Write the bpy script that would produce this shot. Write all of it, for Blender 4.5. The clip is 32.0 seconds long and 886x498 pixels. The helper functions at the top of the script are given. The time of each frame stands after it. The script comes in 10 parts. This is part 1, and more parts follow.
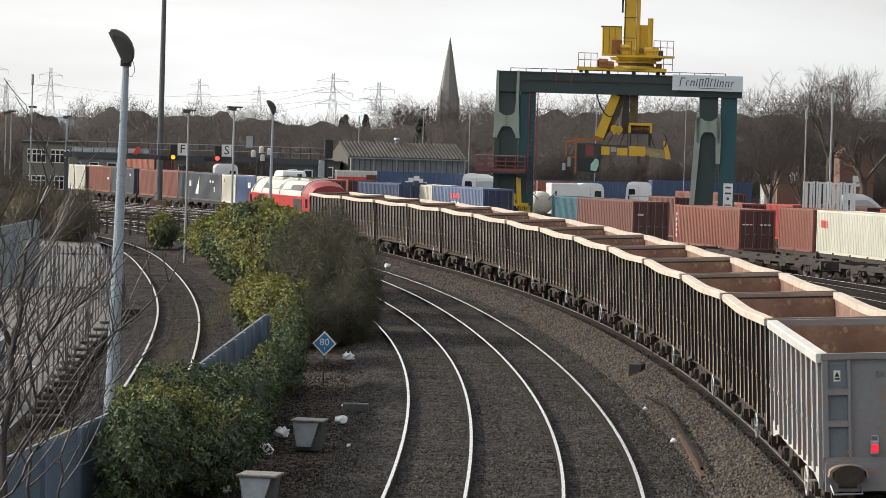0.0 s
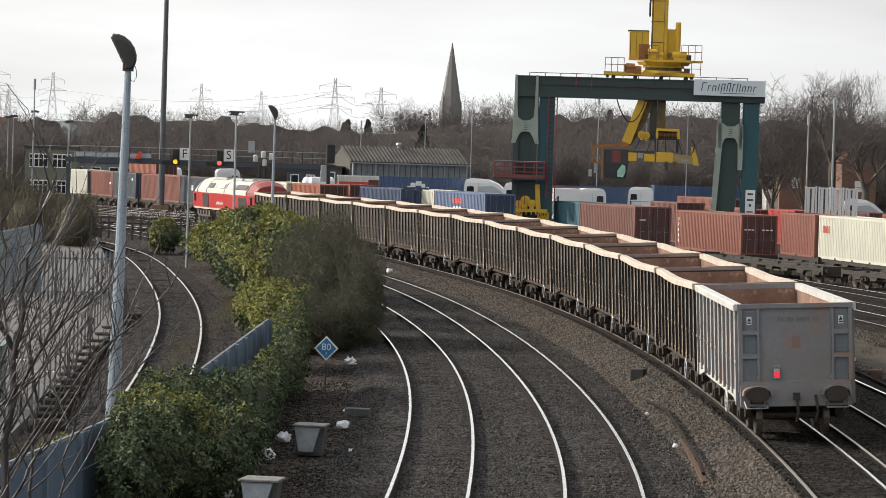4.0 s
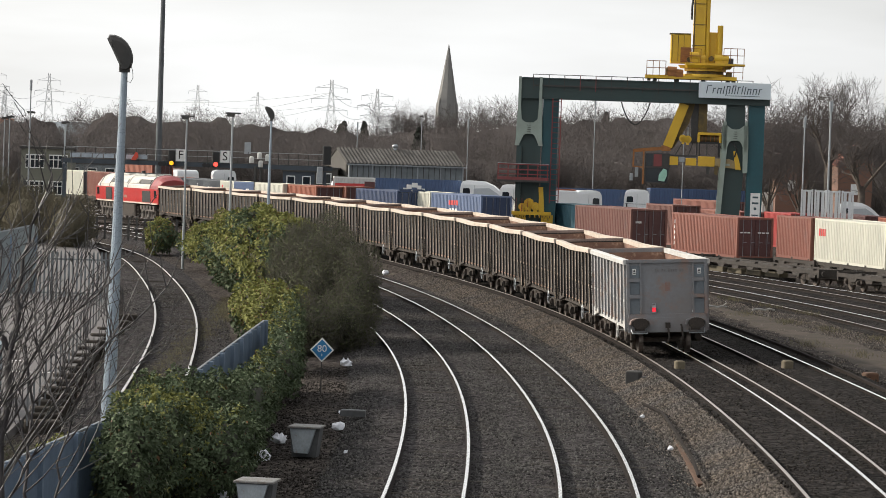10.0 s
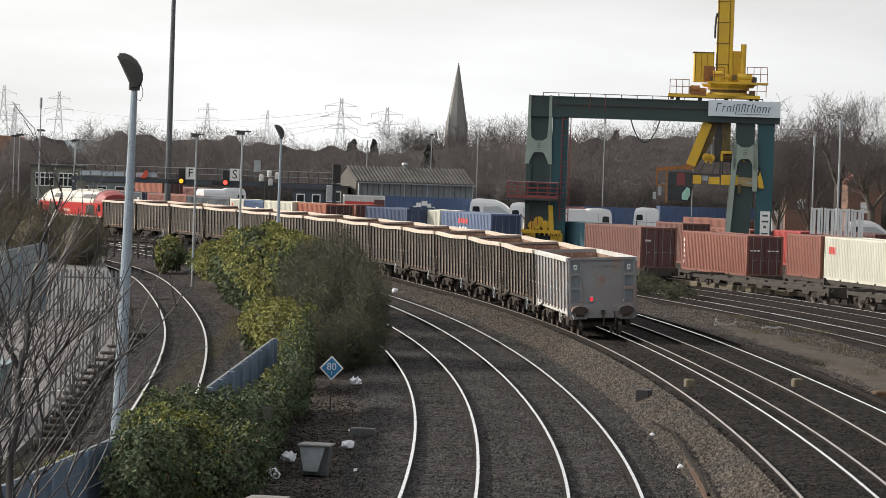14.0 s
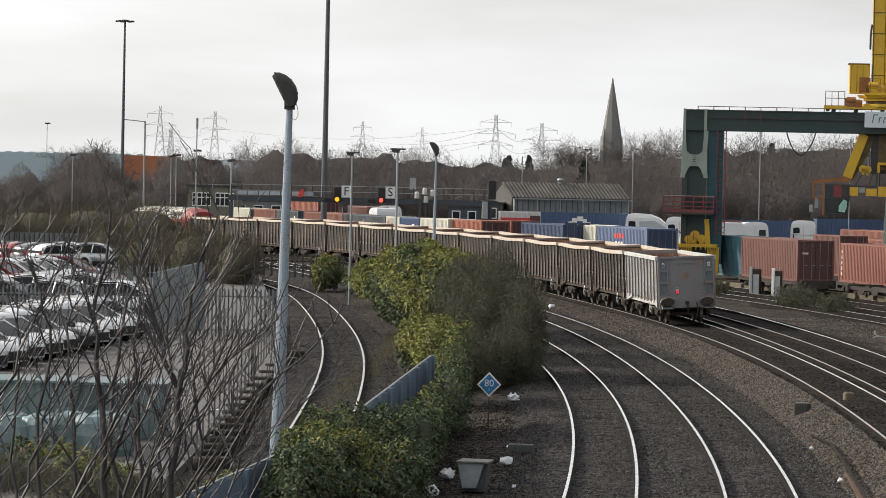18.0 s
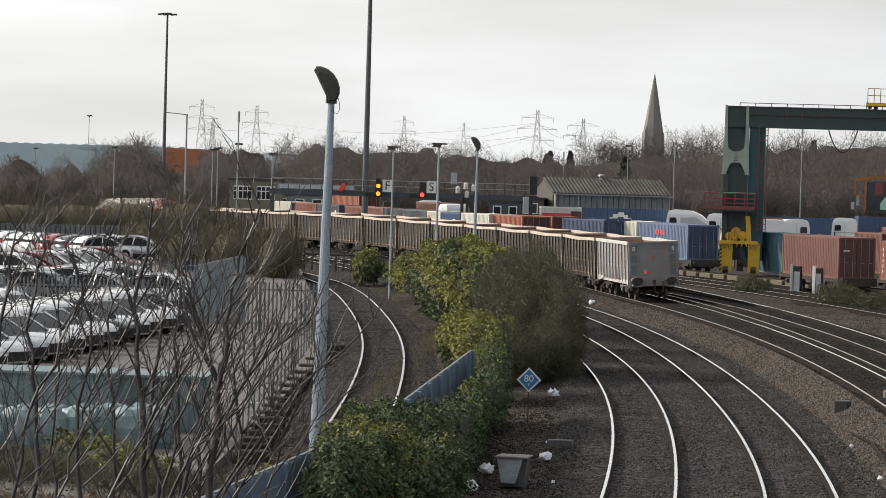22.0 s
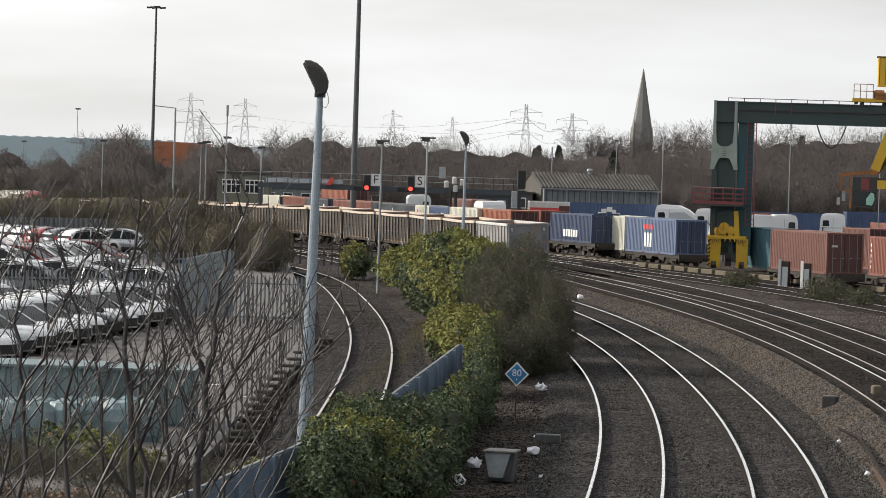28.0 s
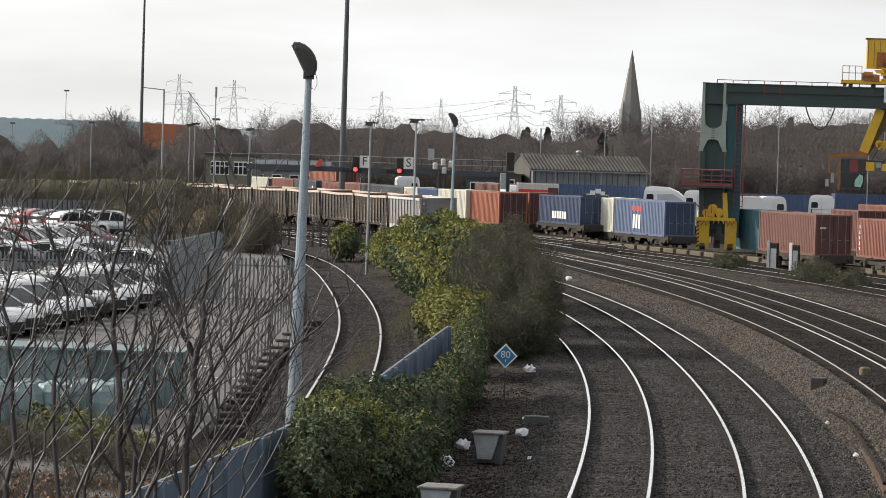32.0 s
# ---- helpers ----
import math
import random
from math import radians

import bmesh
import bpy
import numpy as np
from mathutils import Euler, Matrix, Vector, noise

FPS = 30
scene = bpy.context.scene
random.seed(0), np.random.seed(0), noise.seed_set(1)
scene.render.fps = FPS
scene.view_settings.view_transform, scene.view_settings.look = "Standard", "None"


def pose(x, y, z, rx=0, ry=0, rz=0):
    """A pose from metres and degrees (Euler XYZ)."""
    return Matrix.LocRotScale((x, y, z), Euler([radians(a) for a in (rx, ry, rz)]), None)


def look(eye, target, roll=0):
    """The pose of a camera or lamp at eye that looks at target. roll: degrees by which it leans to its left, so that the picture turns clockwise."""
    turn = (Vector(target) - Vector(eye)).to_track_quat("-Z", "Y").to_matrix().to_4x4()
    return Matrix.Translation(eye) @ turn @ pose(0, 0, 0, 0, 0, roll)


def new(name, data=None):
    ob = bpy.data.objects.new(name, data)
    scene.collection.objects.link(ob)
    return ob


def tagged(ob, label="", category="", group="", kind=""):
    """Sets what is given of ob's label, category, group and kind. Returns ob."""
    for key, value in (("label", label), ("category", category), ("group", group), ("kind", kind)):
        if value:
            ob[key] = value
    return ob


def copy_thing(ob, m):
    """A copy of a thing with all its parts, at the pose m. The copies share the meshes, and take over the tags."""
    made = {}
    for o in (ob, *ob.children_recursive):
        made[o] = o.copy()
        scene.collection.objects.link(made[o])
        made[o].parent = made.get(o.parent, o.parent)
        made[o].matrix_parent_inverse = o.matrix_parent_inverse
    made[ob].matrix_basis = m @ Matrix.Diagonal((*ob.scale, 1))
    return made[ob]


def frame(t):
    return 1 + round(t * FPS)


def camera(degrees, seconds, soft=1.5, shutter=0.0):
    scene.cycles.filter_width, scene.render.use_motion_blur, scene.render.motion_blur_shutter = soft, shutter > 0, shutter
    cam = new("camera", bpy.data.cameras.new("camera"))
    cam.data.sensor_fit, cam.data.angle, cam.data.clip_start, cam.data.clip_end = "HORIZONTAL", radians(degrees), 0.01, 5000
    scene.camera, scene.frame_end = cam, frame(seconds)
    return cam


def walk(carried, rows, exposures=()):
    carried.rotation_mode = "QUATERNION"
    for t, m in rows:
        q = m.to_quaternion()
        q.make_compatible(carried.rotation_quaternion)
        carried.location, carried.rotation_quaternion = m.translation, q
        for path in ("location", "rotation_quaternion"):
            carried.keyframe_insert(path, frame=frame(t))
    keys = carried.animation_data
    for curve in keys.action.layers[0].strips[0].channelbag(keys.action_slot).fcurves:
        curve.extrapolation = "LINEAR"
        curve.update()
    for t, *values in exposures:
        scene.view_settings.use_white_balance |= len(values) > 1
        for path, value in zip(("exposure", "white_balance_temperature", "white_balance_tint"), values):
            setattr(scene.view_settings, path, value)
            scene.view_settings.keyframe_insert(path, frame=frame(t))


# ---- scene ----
from itertools import product

# ---------------------------------------------------------------- camera
EYE = (0.0, 0.0, 6.7)
cam = camera(14.89, 32.0, soft=0.8)
# seconds, yaw, pitch, roll (degrees)
AIM = [
    (0.0, -0.000, -1.871, 1.720), (0.5, 0.054, -1.833, 1.725), (1.0, 0.055, -1.777, 1.686), (1.5, 0.059, -1.751, 1.621),
    (2.0, 0.073, -1.764, 1.622), (2.5, 0.072, -1.779, 1.654), (3.0, 0.048, -1.764, 1.720), (3.5, 0.039, -1.771, 1.759),
    (5.5, 0.022, -1.843, 1.811), (6.0, 0.017, -1.847, 1.864), (6.5, 0.020, -1.828, 1.935), (7.0, 0.008, -1.813, 1.919),
    (7.5, -0.005, -1.803, 1.913), (8.0, -0.023, -1.841, 1.910), (8.5, -0.041, -1.868, 1.930), (9.0, -0.052, -1.865, 1.997),
    (9.5, -0.055, -1.836, 2.010), (10.0, -0.032, -1.754, 1.933), (10.5, 0.042, -1.617, 2.055), (11.0, 0.073, -1.548, 1.975),
    (11.5, 0.075, -1.537, 1.918), (12.0, 0.095, -1.522, 1.972), (12.5, 0.104, -1.509, 1.935), (13.0, 0.110, -1.482, 1.935),
    (13.5, 0.127, -1.463, 1.959), (15.5, 0.636, -1.449, 1.455), (16.0, 1.113, -1.474, 1.163), (16.5, 1.590, -1.409, 1.029),
    (17.0, 2.032, -1.333, 1.147), (17.5, 2.488, -1.237, 1.265), (18.0, 2.787, -1.254, 1.239), (18.5, 3.038, -1.268, 1.385),
    (19.0, 3.200, -1.229, 1.373), (19.5, 3.319, -1.218, 1.364), (20.0, 3.399, -1.218, 1.359), (20.5, 3.454, -1.231, 1.283),
    (21.0, 3.483, -1.284, 1.400), (21.5, 3.499, -1.319, 1.465), (22.0, 3.472, -1.358, 1.622), (22.5, 3.414, -1.429, 1.774),
    (23.0, 3.360, -1.429, 1.916), (23.5, 3.377, -1.383, 2.020), (24.0, 3.377, -1.376, 1.899), (24.5, 3.385, -1.384, 1.769),
    (25.0, 3.378, -1.384, 1.773), (25.5, 3.375, -1.369, 1.781), (27.5, 3.275, -1.418, 1.746), (28.0, 3.271, -1.450, 1.791),
    (28.5, 3.244, -1.485, 1.802), (29.0, 3.227, -1.511, 1.777), (29.5, 3.225, -1.526, 1.782), (30.0, 3.197, -1.558, 1.702),
    (30.5, 3.166, -1.620, 1.764), (31.0, 3.136, -1.694, 1.790), (31.5, 3.102, -1.732, 1.845), (32.0, 3.071, -1.752, 1.789)]
walk(cam, [(t, pose(*EYE, 90 + p, 0, y) @ pose(0, 0, 0, 0, 0, r)) for t, y, p, r in AIM], exposures=[(0.0, 0.0), (13.5, 0.0), (17.0, -0.08), (20.0, -0.15), (24.0, -0.13), (28.0, -0.10), (32.0, -0.04)])

# ---------------------------------------------------------------- sky and sun
SUN_AZ, SUN_EL = -72.0, 26.0     # degrees from +Y towards +X, and above the horizon
world = bpy.data.worlds.new("sky")
scene.world = world
world.use_nodes = True
wn, wl = world.node_tree.nodes, world.node_tree.links
wn.clear()
w_out, w_bg = wn.new("ShaderNodeOutputWorld"), wn.new("ShaderNodeBackground")
w_sky = wn.new("ShaderNodeTexSky")
w_sky.sky_type, w_sky.sun_disc = "NISHITA", False
w_sky.sun_elevation, w_sky.sun_rotation = radians(SUN_EL), radians(SUN_AZ)
w_sky.dust_density, w_sky.air_density = 3.0, 1.0
w_co, w_map, w_noise, w_ramp, w_mix = (wn.new(k) for k in ("ShaderNodeTexCoord", "ShaderNodeMapping", "ShaderNodeTexNoise", "ShaderNodeValToRGB", "ShaderNodeMix"))
w_map.inputs["Scale"].default_value = (3.0, 3.0, 16.0)
w_noise.inputs["Scale"].default_value, w_noise.inputs["Detail"].default_value = 1.6, 5.0
w_ramp.color_ramp.elements[0].position, w_ramp.color_ramp.elements[1].position = 0.36, 0.66
w_ramp.color_ramp.elements[0].color, w_ramp.color_ramp.elements[1].color = (0.70, 0.70, 0.70, 1), (0.97, 0.97, 0.97, 1)
w_mix.data_type = "RGBA"
w_mix.inputs[7].default_value = (10.25, 10.35, 10.35, 1)      # thin bright cloud
wl.new(w_co.outputs["Generated"], w_map.inputs["Vector"])
wl.new(w_map.outputs["Vector"], w_noise.inputs["Vector"])
wl.new(w_noise.outputs["Fac"], w_ramp.inputs["Fac"])
wl.new(w_ramp.outputs["Color"], w_mix.inputs[0])
wl.new(w_sky.outputs["Color"], w_mix.inputs[6])
w_sep, w_rng = wn.new("ShaderNodeSeparateXYZ"), wn.new("ShaderNodeMapRange")
wl.new(w_co.outputs["Generated"], w_sep.inputs["Vector"])
wl.new(w_sep.outputs["X"], w_rng.inputs["Value"])
for key, val in (("From Min", -0.7), ("From Max", 0.5), ("To Min", 0.152), ("To Max", 0.062)):     # brighter towards the sun
    w_rng.inputs[key].default_value = val
wl.new(w_rng.outputs["Result"], w_bg.inputs["Strength"])
wl.new(w_mix.outputs[2], w_bg.inputs["Color"])
wl.new(w_bg.outputs["Background"], w_out.inputs["Surface"])
sun = new("sun", bpy.data.lights.new("sun", "SUN"))
sun.data.energy, sun.data.angle, sun.data.color = 4.8, radians(2.0), (1.0, 0.92, 0.80)
az, el = radians(SUN_AZ), radians(SUN_EL)
sun.matrix_world = look((math.sin(az) * math.cos(el) * 100, math.cos(az) * math.cos(el) * 100, math.sin(el) * 100), (0, 0, 0))


# ---------------------------------------------------------------- materials
def material(name, base, rough=0.7, metal=0.0, second=None, mix=0.35, scale=3.0, fine=40.0, bump=0.15, depth=0.01, streak=0.0, island=0.0,
             each=0.0, emit=None, spec=0.5, stain=None, stain_at=0.62, coat=0.0):
    """Two scales of noise blend base into second, a third lays stains, fine noise gives relief."""
    m = bpy.data.materials.new(name)
    m.use_nodes = True
    n, l = m.node_tree.nodes, m.node_tree.links
    b = n["Principled BSDF"]
    b.inputs["Metallic"].default_value = metal
    b.inputs["Specular IOR Level"].default_value = spec
    b.inputs["Coat Weight"].default_value = coat
    second = second or tuple(c * 0.6 for c in base)
    co = n.new("ShaderNodeTexCoord")
    mp = n.new("ShaderNodeMapping")
    mp.inputs["Scale"].default_value = (1, 1, 1 - streak)
    l.new(co.outputs["Object"], mp.inputs["Vector"])

    def noise_node(sc, detail=4.0, rough_=0.6):
        t = n.new("ShaderNodeTexNoise")
        t.inputs["Scale"].default_value, t.inputs["Detail"].default_value, t.inputs["Roughness"].default_value = sc, detail, rough_
        l.new(mp.outputs["Vector"], t.inputs["Vector"])
        return t.outputs["Fac"]

    def blend(fac, a, c, kind="MIX"):
        x = n.new("ShaderNodeMix")
        x.data_type, x.blend_type = "RGBA", kind
        for slot, v in ((0, fac), (6, a), (7, c)):
            if isinstance(v, (int, float)):
                x.inputs[slot].default_value = v
            elif isinstance(v, tuple):
                x.inputs[slot].default_value = (*v, 1)
            else:
                l.new(v, x.inputs[slot])
        return x.outputs[2]

    def ramp(v, lo, hi, a=0.0, c=1.0):
        r = n.new("ShaderNodeMapRange")
        for k, val in zip(("From Min", "From Max", "To Min", "To Max"), (lo, hi, a, c)):
            r.inputs[k].default_value = val
        l.new(v, r.inputs["Value"])
        return r.outputs["Result"]

    big, small = noise_node(scale), noise_node(fine, 3.0)
    col = blend(ramp(big, 0.35, 0.7, 0, min(1.0, mix * 2)), base, second)
    col = blend(ramp(small, 0.3, 0.75, 0, mix), col, second)
    if stain:
        col = blend(ramp(noise_node(scale * 2.7, 6.0, 0.7), stain_at, stain_at + 0.12, 0, 0.85), col, stain)
    if island:
        g = n.new("ShaderNodeNewGeometry")
        h = n.new("ShaderNodeHueSaturation")
        l.new(ramp(g.outputs["Random Per Island"], 0, 1, 1 - island, 1 + island), h.inputs["Value"])
        l.new(col, h.inputs["Color"])
        col = h.outputs["Color"]
    if each:
        o = n.new("ShaderNodeObjectInfo")
        h = n.new("ShaderNodeHueSaturation")
        l.new(ramp(o.outputs["Random"], 0, 1, 1 - each, 1 + each), h.inputs["Value"])
        l.new(col, h.inputs["Color"])
        col = h.outputs["Color"]
    l.new(col, b.inputs["Base Color"])
    l.new(ramp(small, 0.2, 0.8, max(0.03, rough - 0.12), min(1.0, rough + 0.12)), b.inputs["Roughness"])
    if bump:
        bp = n.new("ShaderNodeBump")
        bp.inputs["Strength"].default_value, bp.inputs["Distance"].default_value = bump, depth
        l.new(small, bp.inputs["Height"])
        l.new(bp.outputs["Normal"], b.inputs["Normal"])
    if emit:
        b.inputs["Emission Color"].default_value = (*emit[:3], 1)
        b.inputs["Emission Strength"].default_value = emit[3]
    return m


def glass_material(name, tint=(0.02, 0.025, 0.03)):
    m = bpy.data.materials.new(name)
    m.use_nodes = True
    b = m.node_tree.nodes["Principled BSDF"]
    b.inputs["Base Color"].default_value = (*tint, 1)
    b.inputs["Roughness"].default_value = 0.06
    b.inputs["Specular IOR Level"].default_value = 0.35
    return m


def ballast_material(name, base, second, third):
    """Crushed stone: cells of about 5 cm, each of its own tone, with dirt and oil over larger patches."""
    m = bpy.data.materials.new(name)
    m.use_nodes = True
    n, l = m.node_tree.nodes, m.node_tree.links
    b = n["Principled BSDF"]
    b.inputs["Roughness"].default_value = 1.0
    b.inputs["Specular IOR Level"].default_value = 0.02
    co, vo, n1, n2, r1, m1, m2, hs, bp, mr = (n.new("ShaderNode" + k) for k in
        ("TexCoord", "TexVoronoi", "TexNoise", "TexNoise", "ValToRGB", "Mix", "Mix", "HueSaturation", "Bump", "MapRange"))
    vo.inputs["Scale"].default_value = 10.0
    n1.inputs["Scale"].default_value, n1.inputs["Detail"].default_value = 0.35, 6.0
    n2.inputs["Scale"].default_value, n2.inputs["Detail"].default_value = 2.6, 5.0
    for t in (vo, n1, n2):
        l.new(co.outputs["Object"], t.inputs["Vector"])
    for x in (m1, m2):
        x.data_type = "RGBA"
    m1.inputs[6].default_value, m1.inputs[7].default_value = (*base, 1), (*second, 1)
    m2.inputs[7].default_value = (*third, 1)
    r1.color_ramp.elements[0].position, r1.color_ramp.elements[1].position = 0.42, 0.62
    l.new(n1.outputs["Fac"], r1.inputs["Fac"])
    l.new(r1.outputs["Color"], m1.inputs[0])
    l.new(m1.outputs[2], m2.inputs[6])
    mr.inputs["From Min"].default_value, mr.inputs["From Max"].default_value, mr.inputs["To Max"].default_value = 0.5, 0.75, 0.7
    l.new(n2.outputs["Fac"], mr.inputs["Value"])
    l.new(mr.outputs["Result"], m2.inputs[0])
    sep = n.new("ShaderNodeSeparateColor")
    l.new(vo.outputs["Color"], sep.inputs["Color"])
    mv = n.new("ShaderNodeMapRange")
    mv.inputs["To Min"].default_value, mv.inputs["To Max"].default_value = 0.15, 2.3
    l.new(sep.outputs["Red"], mv.inputs["Value"])
    l.new(mv.outputs["Result"], hs.inputs["Value"])
    l.new(m2.outputs[2], hs.inputs["Color"])
    l.new(hs.outputs["Color"], b.inputs["Base Color"])
    bp.inputs["Strength"].default_value, bp.inputs["Distance"].default_value = 0.9, 0.04
    bp.invert = True
    l.new(vo.outputs["Distance"], bp.inputs["Height"])
    l.new(bp.outputs["Normal"], b.inputs["Normal"])
    return m


M_BALLAST = ballast_material("ballast", (0.032, 0.029, 0.0295), (0.042, 0.039, 0.039), (0.016, 0.015, 0.015))
M_OILY = ballast_material("oil-darkened ballast", (0.018, 0.0165, 0.016), (0.025, 0.0225, 0.0215), (0.011, 0.010, 0.0097))
M_DIRT = ballast_material("brown cess ballast", (0.050, 0.043, 0.038), (0.040, 0.035, 0.033), (0.023, 0.020, 0.0195))
M_STONE_GREY = material("grey ballast stone", (0.088, 0.084, 0.080), 0.9, 0, (0.052, 0.049, 0.047), 0.4, 0.5, 8.0, 0.0, island=0.65, spec=0.04)
M_STONE_BROWN = material("brown and buff ballast stone", (0.15, 0.122, 0.098), 0.9, 0, (0.105, 0.100, 0.096), 0.5, 0.35, 8.0, 0.0, island=0.65, spec=0.04)
M_STONE_OIL = material("oily ballast stone", (0.042, 0.037, 0.033), 0.8, 0, (0.020, 0.018, 0.016), 0.4, 0.5, 8.0, 0.0, island=0.6, spec=0.04)
M_RAIL = material("polished rail head", (0.88, 0.87, 0.86), 0.24, 1.0, (0.74, 0.71, 0.68), 0.2, 2.0, 30.0, 0.05)
M_RAILDULL = material("worn dull rail head", (0.40, 0.36, 0.335), 0.42, 0.85, (0.27, 0.23, 0.205), 0.3, 2.0, 30.0, 0.05)
M_RAILSIDE = material("lightly used rail head", (0.62, 0.585, 0.56), 0.30, 0.95, (0.50, 0.45, 0.42), 0.35, 1.5, 30.0, 0.05)
M_RUST = material("rusty steel", (0.13, 0.065, 0.035), 0.85, 0.2, (0.07, 0.04, 0.025), 0.5, 4.0, 60.0, 0.2)
M_RAILRUST = material("rusty rail", (0.022, 0.017, 0.014), 0.85, 0.0, (0.014, 0.011, 0.010), 0.4, 3.0, 40.0, 0.2, spec=0.1)
M_SLEEPER = material("weathered sleeper", (0.052, 0.045, 0.038), 0.92, 0, (0.03, 0.026, 0.023), 0.5, 2.0, 25.0, 0.3, each=0.35, spec=0.05)
M_CONC = material("weathered concrete", (0.36, 0.33, 0.28), 0.9, 0, (0.24, 0.21, 0.17), 0.4, 1.2, 25.0, 0.2, stain=(0.16, 0.13, 0.10), each=0.15)
M_GREY = material("galvanised steel", (0.36, 0.38, 0.40), 0.5, 0.55, (0.26, 0.28, 0.29), 0.35, 3.0, 30.0, 0.08, each=0.1)
M_POST = material("blue-grey painted lamp column", (0.32, 0.38, 0.44), 0.30, 0.25, (0.22, 0.26, 0.30), 0.35, 1.5, 30.0, 0.08, stain=(0.2, 0.17, 0.15), stain_at=0.68)
M_DARK = material("dark painted steel", (0.035, 0.035, 0.035), 0.6, 0.2, (0.06, 0.055, 0.05), 0.4, 4.0, 40.0, 0.12)
M_BLACK = material("matt black housing", (0.012, 0.012, 0.013), 0.6, 0, (0.02, 0.02, 0.02), 0.3)
M_WHITE = material("white paint", (0.78, 0.78, 0.76), 0.4, 0, (0.6, 0.59, 0.56), 0.25, 2.0, 20.0, 0.05)
M_GLASS = glass_material("dark window glass")


# ---------------------------------------------------------------- mesh helpers
class Shape:
    """Collects vertices and faces; material slots by index."""
    def __init__(self):
        self.v, self.f, self.k = [], [], []

    def add(self, verts, faces, k=0):
        o = len(self.v)
        self.v += [tuple(p) for p in verts]
        self.f += [tuple(i + o for i in f) for f in faces]
        self.k += [k] * len(faces)
        return self

    def box(self, x, y, z, sx, sy, sz, k=0, m=None, taper=1.0):
        """Box with its base centre at x, y, z."""
        a, b = sx / 2, sy / 2
        c, d = a * taper, b * taper
        p = [(x - a, y - b, z), (x + a, y - b, z), (x + a, y + b, z), (x - a, y + b, z),
             (x - c, y - d, z + sz), (x + c, y - d, z + sz), (x + c, y + d, z + sz), (x - c, y + d, z + sz)]
        if m is not None:
            p = [m @ Vector(q) for q in p]
        return self.add(p, [(3, 2, 1, 0), (4, 5, 6, 7), (0, 1, 5, 4), (1, 2, 6, 5), (2, 3, 7, 6), (3, 0, 4, 7)], k)

    def bevel_box(self, x, y, z, sx, sy, sz, b=0.02, k=0):
        """Box whose upright edges and top edge are cut off."""
        def ring(ax, ay, zz, c):
            return [(x - ax + c, y - ay, zz), (x + ax - c, y - ay, zz), (x + ax, y - ay + c, zz), (x + ax, y + ay - c, zz),
                    (x + ax - c, y + ay, zz), (x - ax + c, y + ay, zz), (x - ax, y + ay - c, zz), (x - ax, y - ay + c, zz)]
        a, d = sx / 2, sy / 2
        rings = [ring(a, d, z, b), ring(a, d, z + sz - b, b), ring(a - b, d - b, z + sz, b)]
        return self.loft(rings, k)

    def loft(self, rings, k=0, closed=True, caps=True):
        n = len(rings[0])
        v = [p for r in rings for p in r]
        f = []
        for j in range(len(rings) - 1):
            for i in range(n if closed else n - 1):
                a, b = j * n + i, j * n + (i + 1) % n
                f.append((a, b, b + n, a + n))
        if caps and closed:
            f.append(tuple(reversed(range(n))))
            f.append(tuple((len(rings) - 1) * n + i for i in range(n)))
        return self.add(v, f, k)

    def tube(self, p, q, r0, r1=None, n=8, k=0, caps=True):
        p, q = Vector(p), Vector(q)
        r1 = r0 if r1 is None else r1
        d = (q - p)
        if d.length < 1e-6:
            return self
        d.normalize()
        u = d.orthogonal().normalized()
        w = d.cross(u)
        rings = [[c + (u * math.cos(2 * math.pi * i / n) + w * math.sin(2 * math.pi * i / n)) * r for i in range(n)] for c, r in ((p, r0), (q, r1))]
        return self.loft(rings, k, True, caps)

    def pipe(self, pts, r, n=6, k=0):
        p = [Vector(q) for q in pts]
        rings = []
        for i, c in enumerate(p):
            d = (p[min(i + 1, len(p) - 1)] - p[max(i - 1, 0)]).normalized()
            ref = Vector((0, 0, 1)) if abs(d.z) < 0.9 else Vector((1, 0, 0))
            u = d.cross(ref).normalized()
            w = d.cross(u)
            rings.append([c + (u * math.cos(2 * math.pi * j / n) + w * math.sin(2 * math.pi * j / n)) * r for j in range(n)])
        return self.loft(rings, k)

    def beam(self, p, q, w, h, k=0):
        """Rectangular bar from p to q."""
        p, q = Vector(p), Vector(q)
        d = (q - p).normalized()
        up = Vector((0, 0, 1)) if abs(d.z) < 0.95 else Vector((0, 1, 0))
        s = d.cross(up).normalized()
        t = s.cross(d)
        rings = [[c + s * a * w / 2 + t * b * h / 2 for a, b in ((-1, -1), (1, -1), (1, 1), (-1, 1))] for c in (p, q)]
        return self.loft(rings, k)

    def ball(self, x, y, z, rx, ry, rz, n=10, m=6, k=0):
        rings = []
        for j in range(1, m):
            a = math.pi * j / m - math.pi / 2
            rings.append([(x + rx * math.cos(a) * math.cos(2 * math.pi * i / n), y + ry * math.cos(a) * math.sin(2 * math.pi * i / n), z + rz * math.sin(a)) for i in range(n)])
        return self.loft(rings, k)

    def prism(self, outline, axis, lo, hi, k=0):
        """Extrudes an outline of (a, b) pairs along axis 'x', 'y' or 'z'."""
        def put(a, b, c):
            return {"x": (c, a, b), "y": (a, c, b), "z": (a, b, c)}[axis]
        return self.loft([[put(a, b, lo) for a, b in outline], [put(a, b, hi) for a, b in outline]], k)

